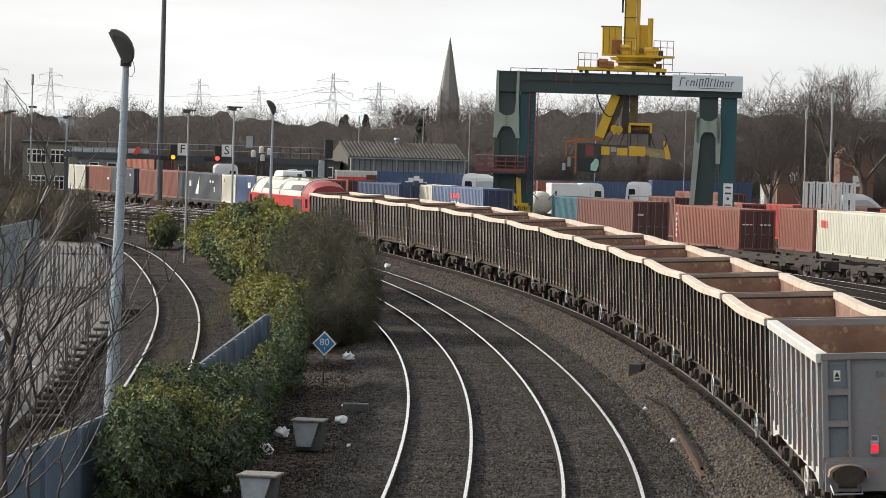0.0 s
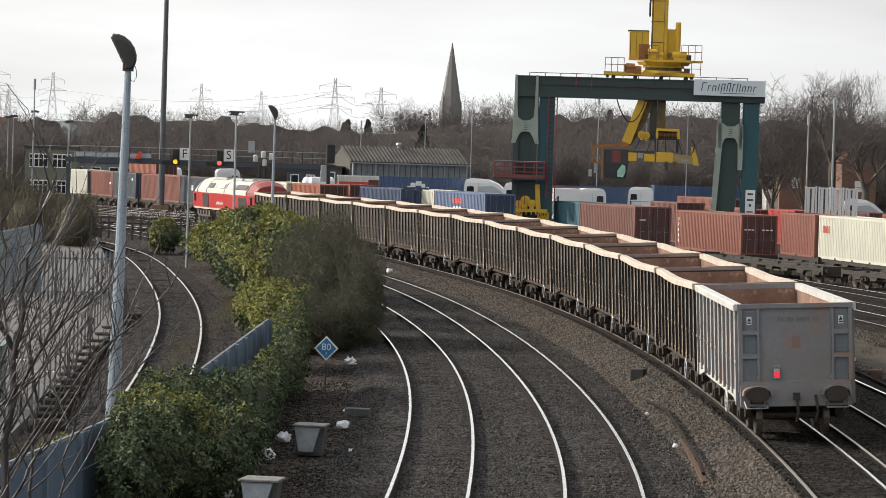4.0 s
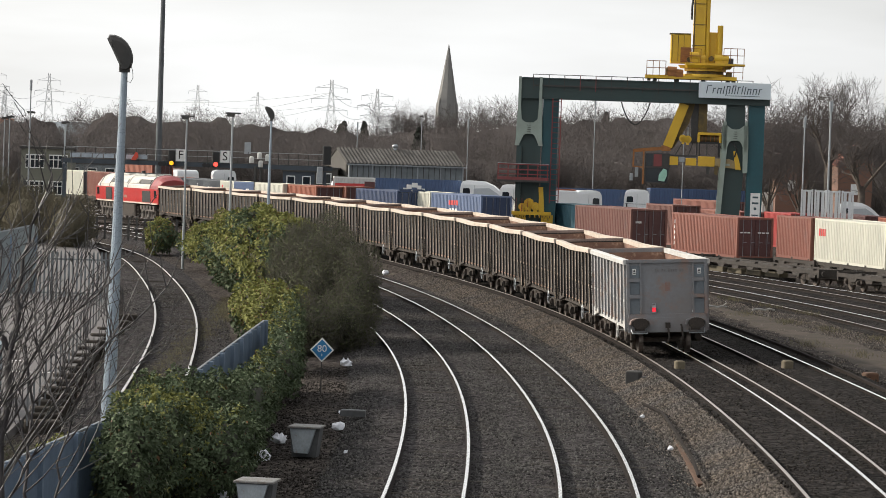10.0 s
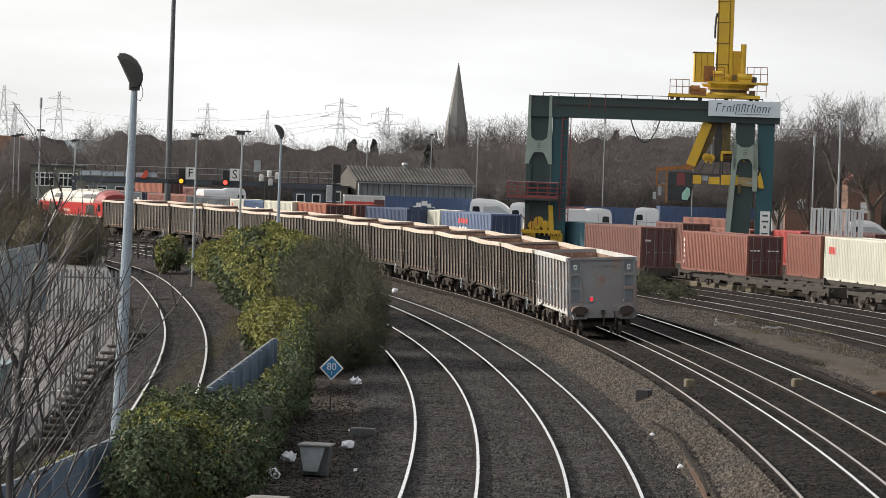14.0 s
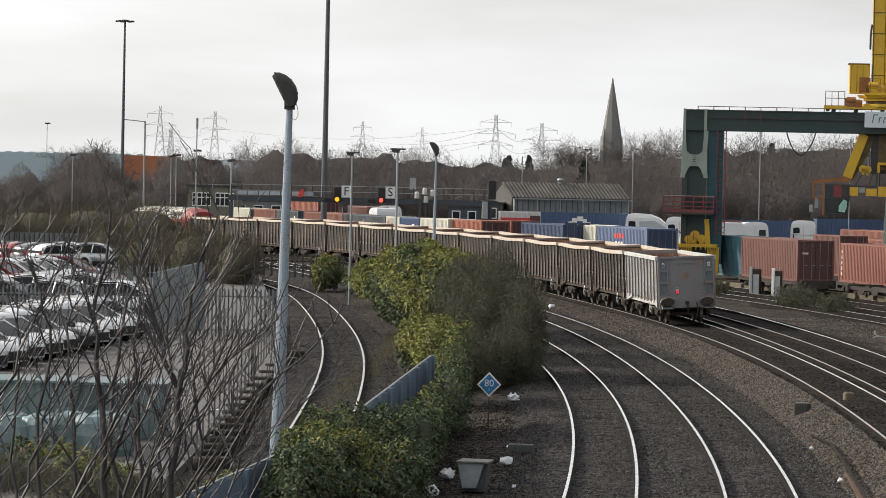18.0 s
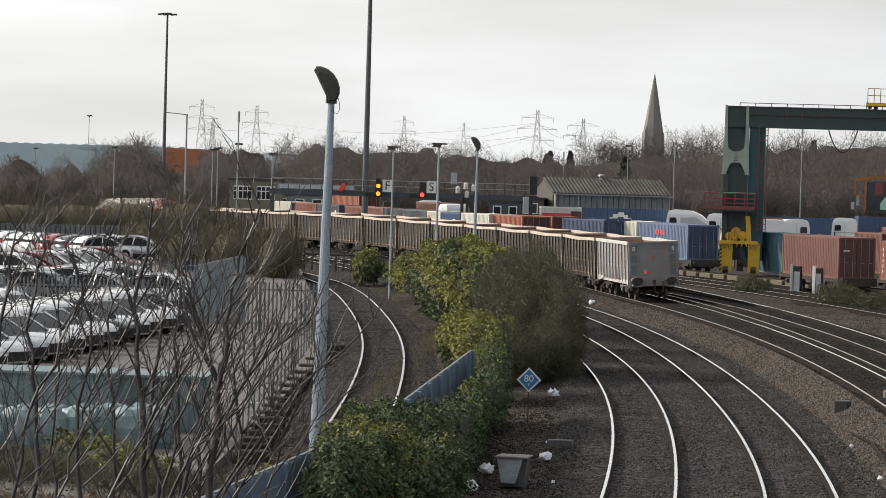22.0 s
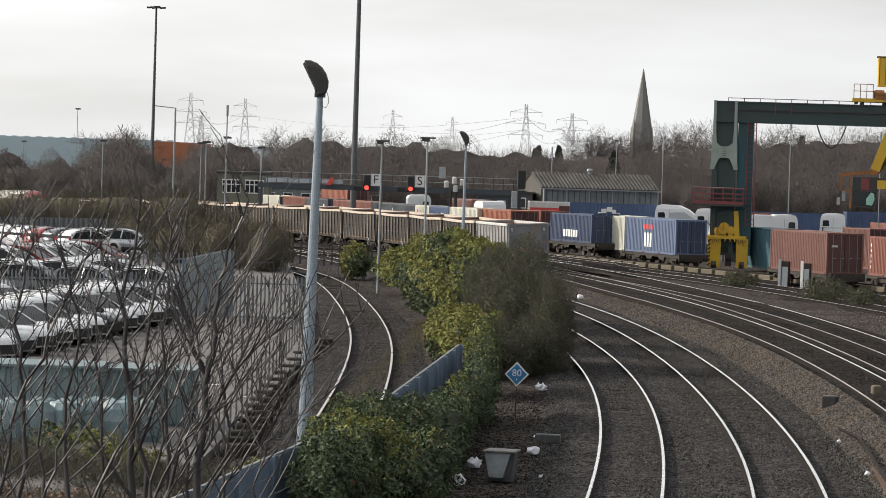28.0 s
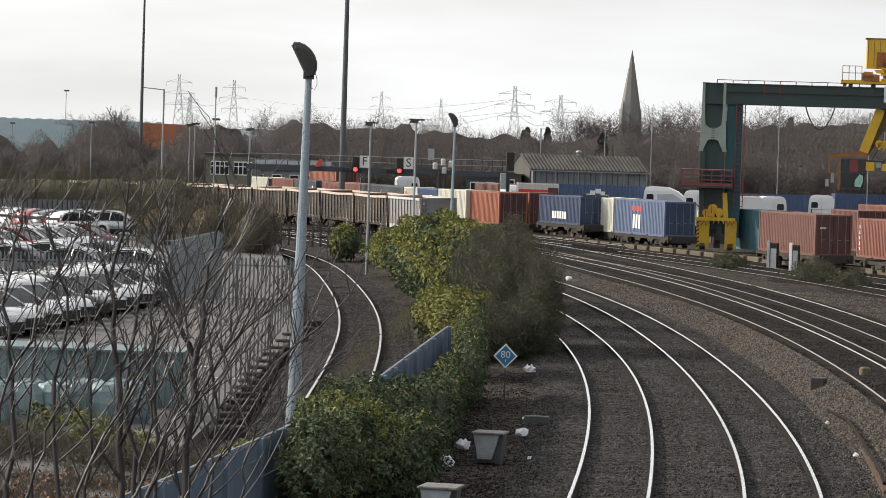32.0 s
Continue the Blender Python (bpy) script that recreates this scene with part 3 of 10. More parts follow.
def box_wagon(kind):
    """Open bogie box wagon. Travels along +Y; its rear end faces -Y."""
    grey = kind == "grey"
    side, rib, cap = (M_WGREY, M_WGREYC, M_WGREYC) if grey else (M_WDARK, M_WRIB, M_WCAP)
    label = "light grey open box wagon at the tail of the train" if grey else "dirty dark brown open box wagon of the stone train"
    t = thing("box_wagon", pose(0, 0, 0), label, "freight wagon", "stone train wagons")
    hw, hl, th = WIDE / 2 - 0.09, BODY / 2, 0.06
    for sx in (-1, 1):
        s = Shape()
        s.box(sx * (hw - th / 2), 0, FLOOR, th, BODY - 0.02, TOP - FLOOR - 0.12)
        s.box(sx * (hw - th / 2 - 0.032), 0, FLOOR + 0.04, 0.006, BODY - 0.14, TOP - FLOOR - 0.17, k=1)
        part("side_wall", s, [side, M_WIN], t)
        c = Shape()
        # the rim sags between its ends where it has been knocked
        rings = []
        for i in range(13):
            u = i / 12
            y = -hl + BODY * u
            dip = 0.0 if grey else 0.05 * math.sin(math.pi * u) ** 2
            out = 0.0 if grey else 0.035 * math.sin(math.pi * u)
            x0, x1, z0, z1 = sx * (hw - 0.1), sx * (hw + 0.09 + out), TOP - 0.15 - dip, TOP - dip
            rings.append([(x0, y, z0), (x1, y, z0), (x1, y, z1 - 0.02), (x1 - sx * 0.02, y, z1), (x0, y, z1)])
        c.loft(rings)
        part("top_rim", c, cap, t, "light painted top rim" if grey else "worn cream top rim")
        n = 11
        bent = random.Random(5)
        for i in range(n):
            y = -hl + 0.12 + (BODY - 0.24) * i / (n - 1)
            lean = 0 if grey else bent.uniform(-0.04, 0.04)
            r = Shape()
            r.prism([(y - 0.05, FLOOR - (0.30 if i in (0, n - 1) else 0.12)), (y + 0.05, FLOOR - (0.30 if i in (0, n - 1) else 0.12)), (y + 0.04 + lean, TOP - 0.151), (y - 0.04 + lean, TOP - 0.151)],
                    "x", sx * (hw + 0.001), sx * (hw + 0.06))
            # flanks take the darker wall paint to stand in for their shade
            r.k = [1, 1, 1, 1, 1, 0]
            r.box(sx * (hw + 0.063), y + lean * 0.4, FLOOR + 0.62, 0.03, 0.10, 0.07)
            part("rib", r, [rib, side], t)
        so = Shape()
        so.box(sx * (hw - 0.12), 0, FLOOR - 0.26, 0.12, BODY - 0.5, 0.26)
        so.prism([(-hl + 0.1, FLOOR - 0.02), (-hl + 1.9, FLOOR - 0.02), (-hl + 1.7, FLOOR - 0.14), (-hl + 0.2, FLOOR - 0.32)], "x", sx * (hw - 0.05), sx * (hw + 0.02))
        so.prism([(hl - 0.1, FLOOR - 0.02), (hl - 1.9, FLOOR - 0.02), (hl - 1.7, FLOOR - 0.14), (hl - 0.2, FLOOR - 0.32)], "x", sx * (hw - 0.05), sx * (hw + 0.02))
        part("solebar", so, rib if grey else M_BOGIE, t)
    for sy in (-1, 1):
        e = Shape()
        e.box(0, sy * (hl - th / 2), FLOOR - 0.2, 2 * hw - 0.02, th, TOP - FLOOR + 0.12)
        e.box(0, sy * (hl - th / 2 - 0.032), FLOOR + 0.04, 2 * hw - 0.14, 0.006, TOP - FLOOR - 0.16, k=1)
        part("end_wall", e, [side, M_WIN], t)
        e = Shape()
        e.box(0, sy * (hl + 0.01), TOP - 0.10, 2 * hw + 0.02, 0.10, 0.10)
        part("end_rim", e, M_WGREY if grey else M_WEND, t)
        e = Shape()
        e.box(0, sy * (hl + 0.03), FLOOR + 0.12, 2 * hw - 0.1, 0.06, 0.10)
        part("end_rail", e, side, t)
        for sx in (-1, 1):
            # corner posts with three recessed pockets
            p = Shape()
            p.box(sx * (hw - 0.05), sy * (hl + 0.04), FLOOR + 0.22, 0.09, 0.08, TOP - FLOOR - 0.33)
            p.box(sx * (hw - 0.44), sy * (hl + 0.04), FLOOR + 0.22, 0.05, 0.08, TOP - FLOOR - 0.33)
            for zz in (0.72, 1.24):
                p.box(sx * (hw - 0.25), sy * (hl + 0.04), FLOOR + zz, 0.34, 0.08, 0.10)
            part("corner_post", p, side, t)
            if grey:
                for zz, hh in ((0.24, 0.46), (0.84, 0.38), (1.36, 0.38)):
                    k_ = Shape()
                    k_.box(sx * (hw - 0.245), sy * (hl + 0.004), FLOOR + zz, 0.33, 0.012, hh)
                    part("pocket_panel", k_, M_WPOCKET, t, "blue-grey recessed panel")
                lip = Shape()
                arc = [(0.33 * math.cos(math.pi * i / 8), 0.20 * math.sin(math.pi * i / 8) ** 0.6) for i in range(9)]
                arc += [(0.29 * math.cos(math.pi * (8 - i) / 8), 0.17 * math.sin(math.pi * (8 - i) / 8) ** 0.6 - 0.005) for i in range(9)]
                lip.prism([(sx * 0.87 + a, FLOOR - 0.08 + c) for a, c in arc], "y", min(sy * (hl + 0.02), sy * (hl + 0.37)), max(sy * (hl + 0.02), sy * (hl + 0.37)))
                part("buffer_cowl", lip, side, t, "dusty grey cowl over the buffer")
            bf = Shape()
            bf.box(sx * 0.87, sy * (hl + 0.05), FLOOR - 0.28, 0.3, 0.14, 0.26)
            bf.tube((sx * 0.87, sy * (hl + 0.1), FLOOR - 0.02), (sx * 0.87, sy * (hl + 0.36), FLOOR - 0.02), 0.11, 0.10, 10)
            bf.prism([(sx * 0.87 + 0.28 * math.cos(a) * 0.9, FLOOR - 0.08 + 0.15 * math.sin(a) + (0.05 if math.sin(a) > 0 else 0)) for a in [2 * math.pi * i / 14 for i in range(14)]],
                     "y", min(sy * (hl + 0.35), sy * (hl + 0.39)), max(sy * (hl + 0.35), sy * (hl + 0.39)))
            part("buffer", bf, M_BOGIE, t, "dark oval buffer head")
            sp = Shape()
            sp.pipe([(sx * 1.15, sy * (hl + 0.05), FLOOR - 0.2), (sx * 1.12, sy * (hl + 0.3), FLOOR - 0.36), (sx * 0.65, sy * (hl + 0.3), FLOOR - 0.36), (sx * 0.65, sy * (hl + 0.05), FLOOR - 0.25)], 0.018, 5)
            part("foot_step", sp, M_GREY if grey else M_BOGIE, t)
        cp = Shape()
        cp.box(0, sy * (hl + 0.02), FLOOR - 0.34, 2 * hw - (0.06 if grey else 0.3), 0.14, 0.46)
        part("headstock", cp, side if grey else M_BOGIE, t)
        hk = Shape()
        hk.box(0, sy * (hl + 0.14), FLOOR - 0.2, 0.14, 0.2, 0.16)
        hk.pipe([(0, sy * (hl + 0.2), FLOOR - 0.12), (0.02, sy * (hl + 0.26), FLOOR - 0.5), (-0.02, sy * (hl + 0.2), FLOOR - 0.66)], 0.035, 6)
        part("coupling", hk, M_BOGIE, t, "hanging screw coupling")
        hs_ = Shape()
        hs_.pipe([(0.42, sy * (hl + 0.1), FLOOR - 0.1), (0.46, sy * (hl + 0.2), FLOOR - 0.45), (0.40, sy * (hl + 0.16), FLOOR - 0.68)], 0.03, 6)
        part("brake_pipe", hs_, M_BOGIE, t, "hanging brake pipe")
    fl = Shape()
    fl.box(0, 0, FLOOR - 0.08, 2 * hw - 0.1, BODY - 0.1, 0.09)
    part("wagon_floor", fl, M_WIN, t, "rusty scoured load floor")
    ub = Shape()
    ub.box(0, 0, 0.5, 1.2, 2.2, 0.4)
    ub.tube((-0.4, 1.8, 0.7), (0.6, 1.8, 0.7), 0.18, 0.18, 10)
    part("brake_gear", ub, M_BOGIE, t)
    hwl = Shape()
    ring = [(-(hw + 0.12), -1.9 + 0.24 * math.cos(2 * math.pi * i / 14), 0.72 + 0.24 * math.sin(2 * math.pi * i / 14)) for i in range(15)]
    hwl.pipe(ring, 0.022, 5)
    hwl.beam((-(hw + 0.12), -2.14, 0.72), (-(hw + 0.12), -1.66, 0.72), 0.02, 0.03)
    hwl.beam((-(hw + 0.12), -1.9, 0.72), (-(hw - 0.2), -1.9, 0.72), 0.03, 0.03)
    part("brake_wheel", hwl, M_WGREYC if grey else M_GREY, t, "pale hand brake wheel", pose(0, -1.6, 0))
    for y in (-hl + 2.0, hl - 2.0):
        bogie(t, y)
    if grey:
        y = -hl - 0.06
        for i in range(13):
            if i not in (2, 5, 10):
                mk = Shape()
                mk.box(-0.36 + i * 0.07, y + 0.055, TOP - 0.40, 0.012, 0.01, 0.10)
                mk.box(-0.36 + i * 0.07 + 0.030, y + 0.055, TOP - 0.40, 0.012, 0.01, 0.10)
                mk.box(-0.345 + i * 0.07, y + 0.055, TOP - 0.40 + (0.045 if i % 3 else 0.085), 0.02, 0.01, 0.014)
                part("figure_bar", mk, M_MARK, t, "faded dark figure")
        pa = Shape()
        pa.box(0.02, y + 0.055, TOP - 0.98, 0.16, 0.01, 0.26)
        part("rust_patch", pa, M_ORANGE, t, "rusty red patch on the end wall")
        for sx in (-1, 1):
            sg = Shape()
            sg.box(sx * (hw - 0.25), y + 0.048, TOP - 0.46, 0.11, 0.012, 0.18)
            sg.prism([(sx * (hw - 0.25) - 0.04, TOP - 0.38), (sx * (hw - 0.25) + 0.04, TOP - 0.38), (sx * (hw - 0.25), TOP - 0.30)], "y", y + 0.030, y + 0.042, 1)
            sg.box(sx * (hw - 0.25), y + 0.036, TOP - 0.43, 0.08, 0.012, 0.025, k=1)
            part("warning_plate", sg, [M_WHITE, M_BLACK], t, "small white warning plate")
            st = Shape()
            st.box(sx * 0.82, y + 0.04, FLOOR + 0.27, 0.06, 0.04, 0.06)
            part("lamp_bracket", st, M_WHITE, t)
        lp = Shape()
        lp.bevel_box(-0.42, y + 0.0, FLOOR + 0.27, 0.14, 0.12, 0.22, 0.02)
        lp.pipe([(-0.48, y, FLOOR + 0.48), (-0.47, y, FLOOR + 0.56), (-0.37, y, FLOOR + 0.56), (-0.36, y, FLOOR + 0.48)], 0.014, 5)
        tl = part("tail_lamp", lp, M_GREY, t, "red tail lamp hung on the end wall")
        le = Shape()
        le.bevel_box(-0.42, y - 0.065, FLOOR + 0.30, 0.12, 0.03, 0.13, 0.01)
        part("lens", le, M_LAMP_RED, tl, "glowing red lens")
    return t


def train_pose(s_mid, length):
    """Pose of a vehicle whose middle stands s_mid metres along the train line."""
    a, b = TRACK_TRAIN.at(s_mid - length * 0.33), TRACK_TRAIN.at(s_mid + length * 0.33)
    h = math.atan2(-(b[0] - a[0]), b[1] - a[1])
    x, y, z = ((a[i] + b[i]) / 2 for i in range(3))
    return pose(x, y, z, math.degrees(math.atan2(b[2] - a[2], length * 0.66)), 0, math.degrees(h)) @ pose(0, 0, 0, 0, -2.86, 0)


def tail_at(t):
    """Metres along the line of the train's rear end."""
    return 0.02887 * t * t + 4.7083 * t + -0.309


TRAIN = []      # (thing, distance of its middle from the tail, its length)
grey_wagon = box_wagon("grey")
TRAIN.append((grey_wagon, PITCH / 2, BODY))
dark_wagon = box_wagon("dark")
for i in range(13):
    TRAIN.append((dark_wagon if i == 0 else copy_thing(dark_wagon, pose(0, 0, 0)), PITCH * (i + 1.5), BODY))

M_RED = material("red locomotive paint", (0.52, 0.038, 0.035), 0.35, 0, (0.36, 0.03, 0.03), 0.3, 1.2, 14.0, 0.04, coat=0.4)
M_ROOF = material("grimy cream locomotive roof", (0.56, 0.54, 0.51), 0.6, 0, (0.4, 0.34, 0.28), 0.4, 0.7, 12.0, 0.06, stain=(0.22, 0.18, 0.15), stain_at=0.6)
M_ROOFP = material("faded pale roof panel", (0.46, 0.47, 0.44), 0.65, 0, (0.33, 0.32, 0.29), 0.4, 0.9, 14.0, 0.05, stain=(0.16, 0.14, 0.12), stain_at=0.55)
M_HOOD = material("dull sooty red roof paint", (0.30, 0.035, 0.035), 0.5, 0, (0.16, 0.03, 0.03), 0.4, 0.8, 12.0, 0.05)
M_YELLOW = material("yellow warning paint", (0.75, 0.42, 0.02), 0.4, 0, (0.6, 0.33, 0.03), 0.3, 2.0, 20.0, 0.05)


M_LBOGIE = material("dusty grey-brown bogie", (0.15, 0.13, 0.115), 0.85, 0.1, (0.05, 0.043, 0.038), 0.5, 3.0, 20.0, 0.2)


def locomotive():
    t = thing("locomotive", pose(0, 0, 0), "red diesel locomotive with a grimy cream roof", "locomotive")
    L, W = 20.6, 1.32
    body = Shape()
    body.box(0, 0, 1.60, 2 * W, L - 3.4, 1.07)
    part("body_side", body, M_RED, t)
    def section(y, k=1.0, drop=0.0):      # straight shoulders under a low crown
        half = ((1.0, 0.0), (0.97, 0.24), (0.70, 0.74), (0.56, 0.88), (0.28, 0.99), (0.0, 1.03))
        pts = [(W * k * a, y, 2.67 + b * (1.0 - drop)) for a, b in half]
        return pts + [(-a, b, c) for a, b, c in reversed(pts[:-1])]
    H2 = L / 2
    roof = Shape()
    roof.loft([section(-H2 + 2.6), section(H2 - 1.7)])
    part("roof", roof, M_ROOF, t, "grimy cream roof with straight shoulders")
    hood = Shape()
    hood.loft([section(-H2 + 0.4, 0.94, 0.34), section(-H2 + 1.2, 0.99, 0.08), section(-H2 + 2.59, 1.0, 0.0)])
    part("rear_hood", hood, M_HOOD, t, "dull red roof hood over the rear cab")
    hood = Shape()
    hood.loft([section(H2 - 1.69), section(H2 - 1.1, 0.99, 0.12), section(H2 - 0.35, 0.92, 0.52)])
    part("front_hood", hood, M_ROOF, t, "cream roof hood over the front cab")
    for y, wd in ((H2 - 1.75, 0.14), (H2 - 4.9, 0.06), (-0.6, 0.06), (-H2 + 2.62, 0.10)):
        rib = Shape()
        rib.loft([[(a * 1.012, b, c + 0.012) for a, b, c in section(y - wd)], [(a * 1.012, b, c + 0.012) for a, b, c in section(y + wd)]])
        part("roof_band", rib, M_DARK, t, "dark joint band across the roof")
    for sx in (-1, 1):      # dark intake grilles lie on the shoulders
        for y0, y1, mat in ((-H2 + 2.9, -4.2, M_DARK), (-3.9, -1.0, M_ROOFP), (-0.2, 3.0, M_ROOFP), (3.4, 5.2, M_DARK)):
            g = Shape()
            p0, p1, q0, q1 = (0.92, 0.36), (0.75, 0.68), (0.95, 0.38), (0.78, 0.70)
            ring = [(sx * W * a, 2.67 + b) for a, b in (p0, p1, q1, q0)]
            g.prism(ring, "y", y0, y1)
            part("roof_panel", g, mat, t, "roof shoulder panel")
    for y, ln in ((-5.6, 2.6), (-2.0, 3.0), (3.2, 3.6)):
        v = Shape()
        v.bevel_box(0, y, 3.60, 1.3, ln, 0.16, 0.04)
        hatch = part("roof_hatch", v, M_ROOFP, t, "raised roof hatch with dark louvres")
        for i in range(6):
            v = Shape()
            v.box(0, y - ln / 2 + 0.3 + i * (ln - 0.6) / 5, 3.755, 1.05, 0.16, 0.025)
            part("louvre", v, M_DARK, hatch)
    v = Shape()
    v.tube((0.25, 0.4, 3.65), (0.25, 0.4, 3.95), 0.18, 0.16, 10)
    part("exhaust_stack", v, M_BLACK, t)
    for sy in (-1, 1):
        cabr = Shape()
        prof = [(sy * (L / 2 - 1.71), 1.52), (sy * (L / 2 - 0.15), 1.52), (sy * (L / 2 - 0.05), 2.1), (sy * (L / 2 - 0.32), 2.66), (sy * (L / 2 - 1.71), 2.66)]
        cabr.prism(prof, "x", -W, W)
        part("cab", cabr, M_RED, t, "red driving cab with a sloping front")
        for sx in (-0.62, 0.62):
            g = Shape()
            g.add([(sx - 0.5, sy * (L / 2 - 0.10), 2.2), (sx + 0.5, sy * (L / 2 - 0.10), 2.2), (sx + 0.42, sy * (L / 2 - 0.30), 2.62), (sx - 0.42, sy * (L / 2 - 0.30), 2.62),
                   (sx - 0.5, sy * (L / 2 - 0.16), 2.2), (sx + 0.5, sy * (L / 2 - 0.16), 2.2), (sx + 0.42, sy * (L / 2 - 0.36), 2.62), (sx - 0.42, sy * (L / 2 - 0.36), 2.62)],
                  [(0, 1, 2, 3), (7, 6, 5, 4), (0, 4, 5, 1), (1, 5, 6, 2), (2, 6, 7, 3), (3, 7, 4, 0)])
            g.v = [(x, y + sy * 0.03, z) for x, y, z in g.v]
            part("windscreen", g, M_GLASS, t)
        yp = Shape()
        yp.box(0, sy * (L / 2 - 0.08), 1.56, 2.3, 0.04, 0.52)
        part("warning_panel", yp, M_YELLOW if sy > 0 else M_RED, t)
        for sx in (-1, 1):
            w = Shape()
            w.box(sx * (W + 0.004), sy * (L / 2 - 1.0), 2.0, 0.012, 0.7, 0.55)
            part("cab_window", w, M_GLASS, t)
            d = Shape()
            d.box(sx * (W + 0.006), sy * (L / 2 - 2.3), 1.62, 0.016, 0.75, 1.02)
            part("cab_door", d, M_RED, t)
            b = Shape()
            b.tube((sx * 0.87, sy * (L / 2 - 0.1), 1.0), (sx * 0.87, sy * (L / 2 + 0.3), 1.0), 0.16, 0.14, 10)
            b.box(sx * 0.87, sy * (L / 2 + 0.3), 0.82, 0.6, 0.05, 0.36)
            part("buffer", b, M_DARK, t)
    for sx in (-1, 1):
        for y, w_, h_ in ((-6.6, 2.6, 0.86), (5.6, 2.0, 0.96)):
            g = Shape()
            g.box(sx * (W + 0.01), y, 1.64, 0.03, w_, h_)
            for i in range(8):
                g.box(sx * (W + 0.03), y, 1.66 + i * h_ / 8, 0.02, w_ - 0.1, h_ / 16)
            part("grille", g, M_BLACK, t, "black louvred grille")
        lo = Shape()
        for i in range(7):
            lo.box(sx * (W + 0.006), 0.9 + (i - 3) * 0.34, 1.86 + (0.05 if i % 2 else 0), 0.01, 0.2, 0.2)
        part("side_marking", lo, M_WCAP, t, "pale worn lettering shape")
        st = Shape()
        st.box(sx * (W + 0.002), 0, 1.49, 0.03, L - 1.0, 0.11)
        part("side_stripe", st, M_WCAP, t, "dusty pale sole bar")
        for yy in (-9.3, -3.9, 3.9, 9.3):
            sk = Shape()
            for k_ in range(3):
                sk.box(sx * (W - 0.02), yy, 0.35 + k_ * 0.3, 0.10, 0.5, 0.05)
            sk.box(sx * (W - 0.02), yy - 0.26, 0.35, 0.08, 0.05, 0.95)
            sk.box(sx * (W - 0.02), yy + 0.26, 0.35, 0.08, 0.05, 0.95)
            part("step_ladder", sk, M_BOGIE, t, "dusty cab steps")
    ta = Shape()
    ta.bevel_box(0, 0, 0.45, 2.5, 5.0, 1.0, 0.1)
    part("fuel_tank", ta, M_BOGIE, t)
    for y in (-6.6, 6.6):
        b = Shape()
        for sx in (-1, 1):
            b.prism([(-2.5, 0.5), (-2.5, 0.95), (2.5, 0.95), (2.5, 0.5), (1.2, 0.38), (-1.2, 0.38)], "x", sx * 1.08 - 0.06, sx * 1.08 + 0.06)
            for dy in (-1.3, -0.5, 0.5, 1.3):
                b.tube((sx * 1.2, dy, 0.5), (sx * 1.2, dy, 0.95), 0.13, 0.13, 8)
            b.box(sx * 1.2, 0, 0.95, 0.14, 4.2, 0.12)
            for dy in (-1.9, -0.9, 0.1, 1.1, 2.0):
                b.box(sx * 1.18, dy, 1.05, 0.2, 0.5, 0.32)
            for dy in (-1.8, 0, 1.8):
                b.box(sx * 1.16, dy, 0.36, 0.18, 0.4, 0.34)
        b.box(0, 0, 0.5, 2.0, 3.6, 0.5)
        o = part("bogie", b, M_LBOGIE, t, "six-wheel bogie", pose(0, y, 0))
        for dy in (-1.8, 0, 1.8):
            w = Shape()
            w.tube((-0.7, 0, 0.5), (0.7, 0, 0.5), 0.09, 0.09, 8)
            for sx in (-1, 1):
                w.tube((sx * 0.68, 0, 0.5), (sx * 0.82, 0, 0.5), 0.53, 0.5, 18)
            part("wheelset", w, M_WHEEL, o, "", pose(0, dy, 0))
    return t


TRAIN.append((locomotive(), PITCH * 14 + 10.3, 15.0))


# ---------------------------------------------------------------- container yard
def corrugated(s, x0, y0, x1, y1, z0, z1, k=0, pitch=0.28, depth=0.036, cap=0.12):
    """Trapezoid-ribbed sheet wall from (x0, y0) to (x1, y1), ribs outward to the right of the way."""
    d = Vector((x1 - x0, y1 - y0))
    ln = d.length
    d /= ln
    nrm = Vector((d.y, -d.x))
    n = max(2, round((ln - 2 * cap) / pitch))
    p = (ln - 2 * cap) / n
    prof = [(0, 0.0), (cap, 0.0)]
    for i in range(n):
        b = cap + i * p
        prof += [(b + p * 0.12, -depth), (b + p * 0.5, -depth), (b + p * 0.62, 0.0), (b + p, 0.0)]
    prof.append((ln, 0.0))
    v = []
    for a, o in prof:
        q = (x0 + d.x * a + nrm.x * o, y0 + d.y * a + nrm.y * o)
        v += [(q[0], q[1], z0), (q[0], q[1], z1)]
    f = [(2 * i, 2 * i + 2, 2 * i + 3, 2 * i + 1) for i in range(len(prof) - 1)]
    s.add(v, f, k)


CONTAINER_MATS = {}
# wine and navy also serve as shade-dark ends of red and blue boxes
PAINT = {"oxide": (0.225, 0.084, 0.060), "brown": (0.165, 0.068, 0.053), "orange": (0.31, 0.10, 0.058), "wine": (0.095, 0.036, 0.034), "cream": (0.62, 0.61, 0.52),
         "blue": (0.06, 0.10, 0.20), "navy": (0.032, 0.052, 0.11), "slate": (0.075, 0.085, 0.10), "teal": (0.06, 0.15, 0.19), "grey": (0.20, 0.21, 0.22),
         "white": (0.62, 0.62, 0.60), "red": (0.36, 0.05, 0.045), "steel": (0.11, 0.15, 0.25)}


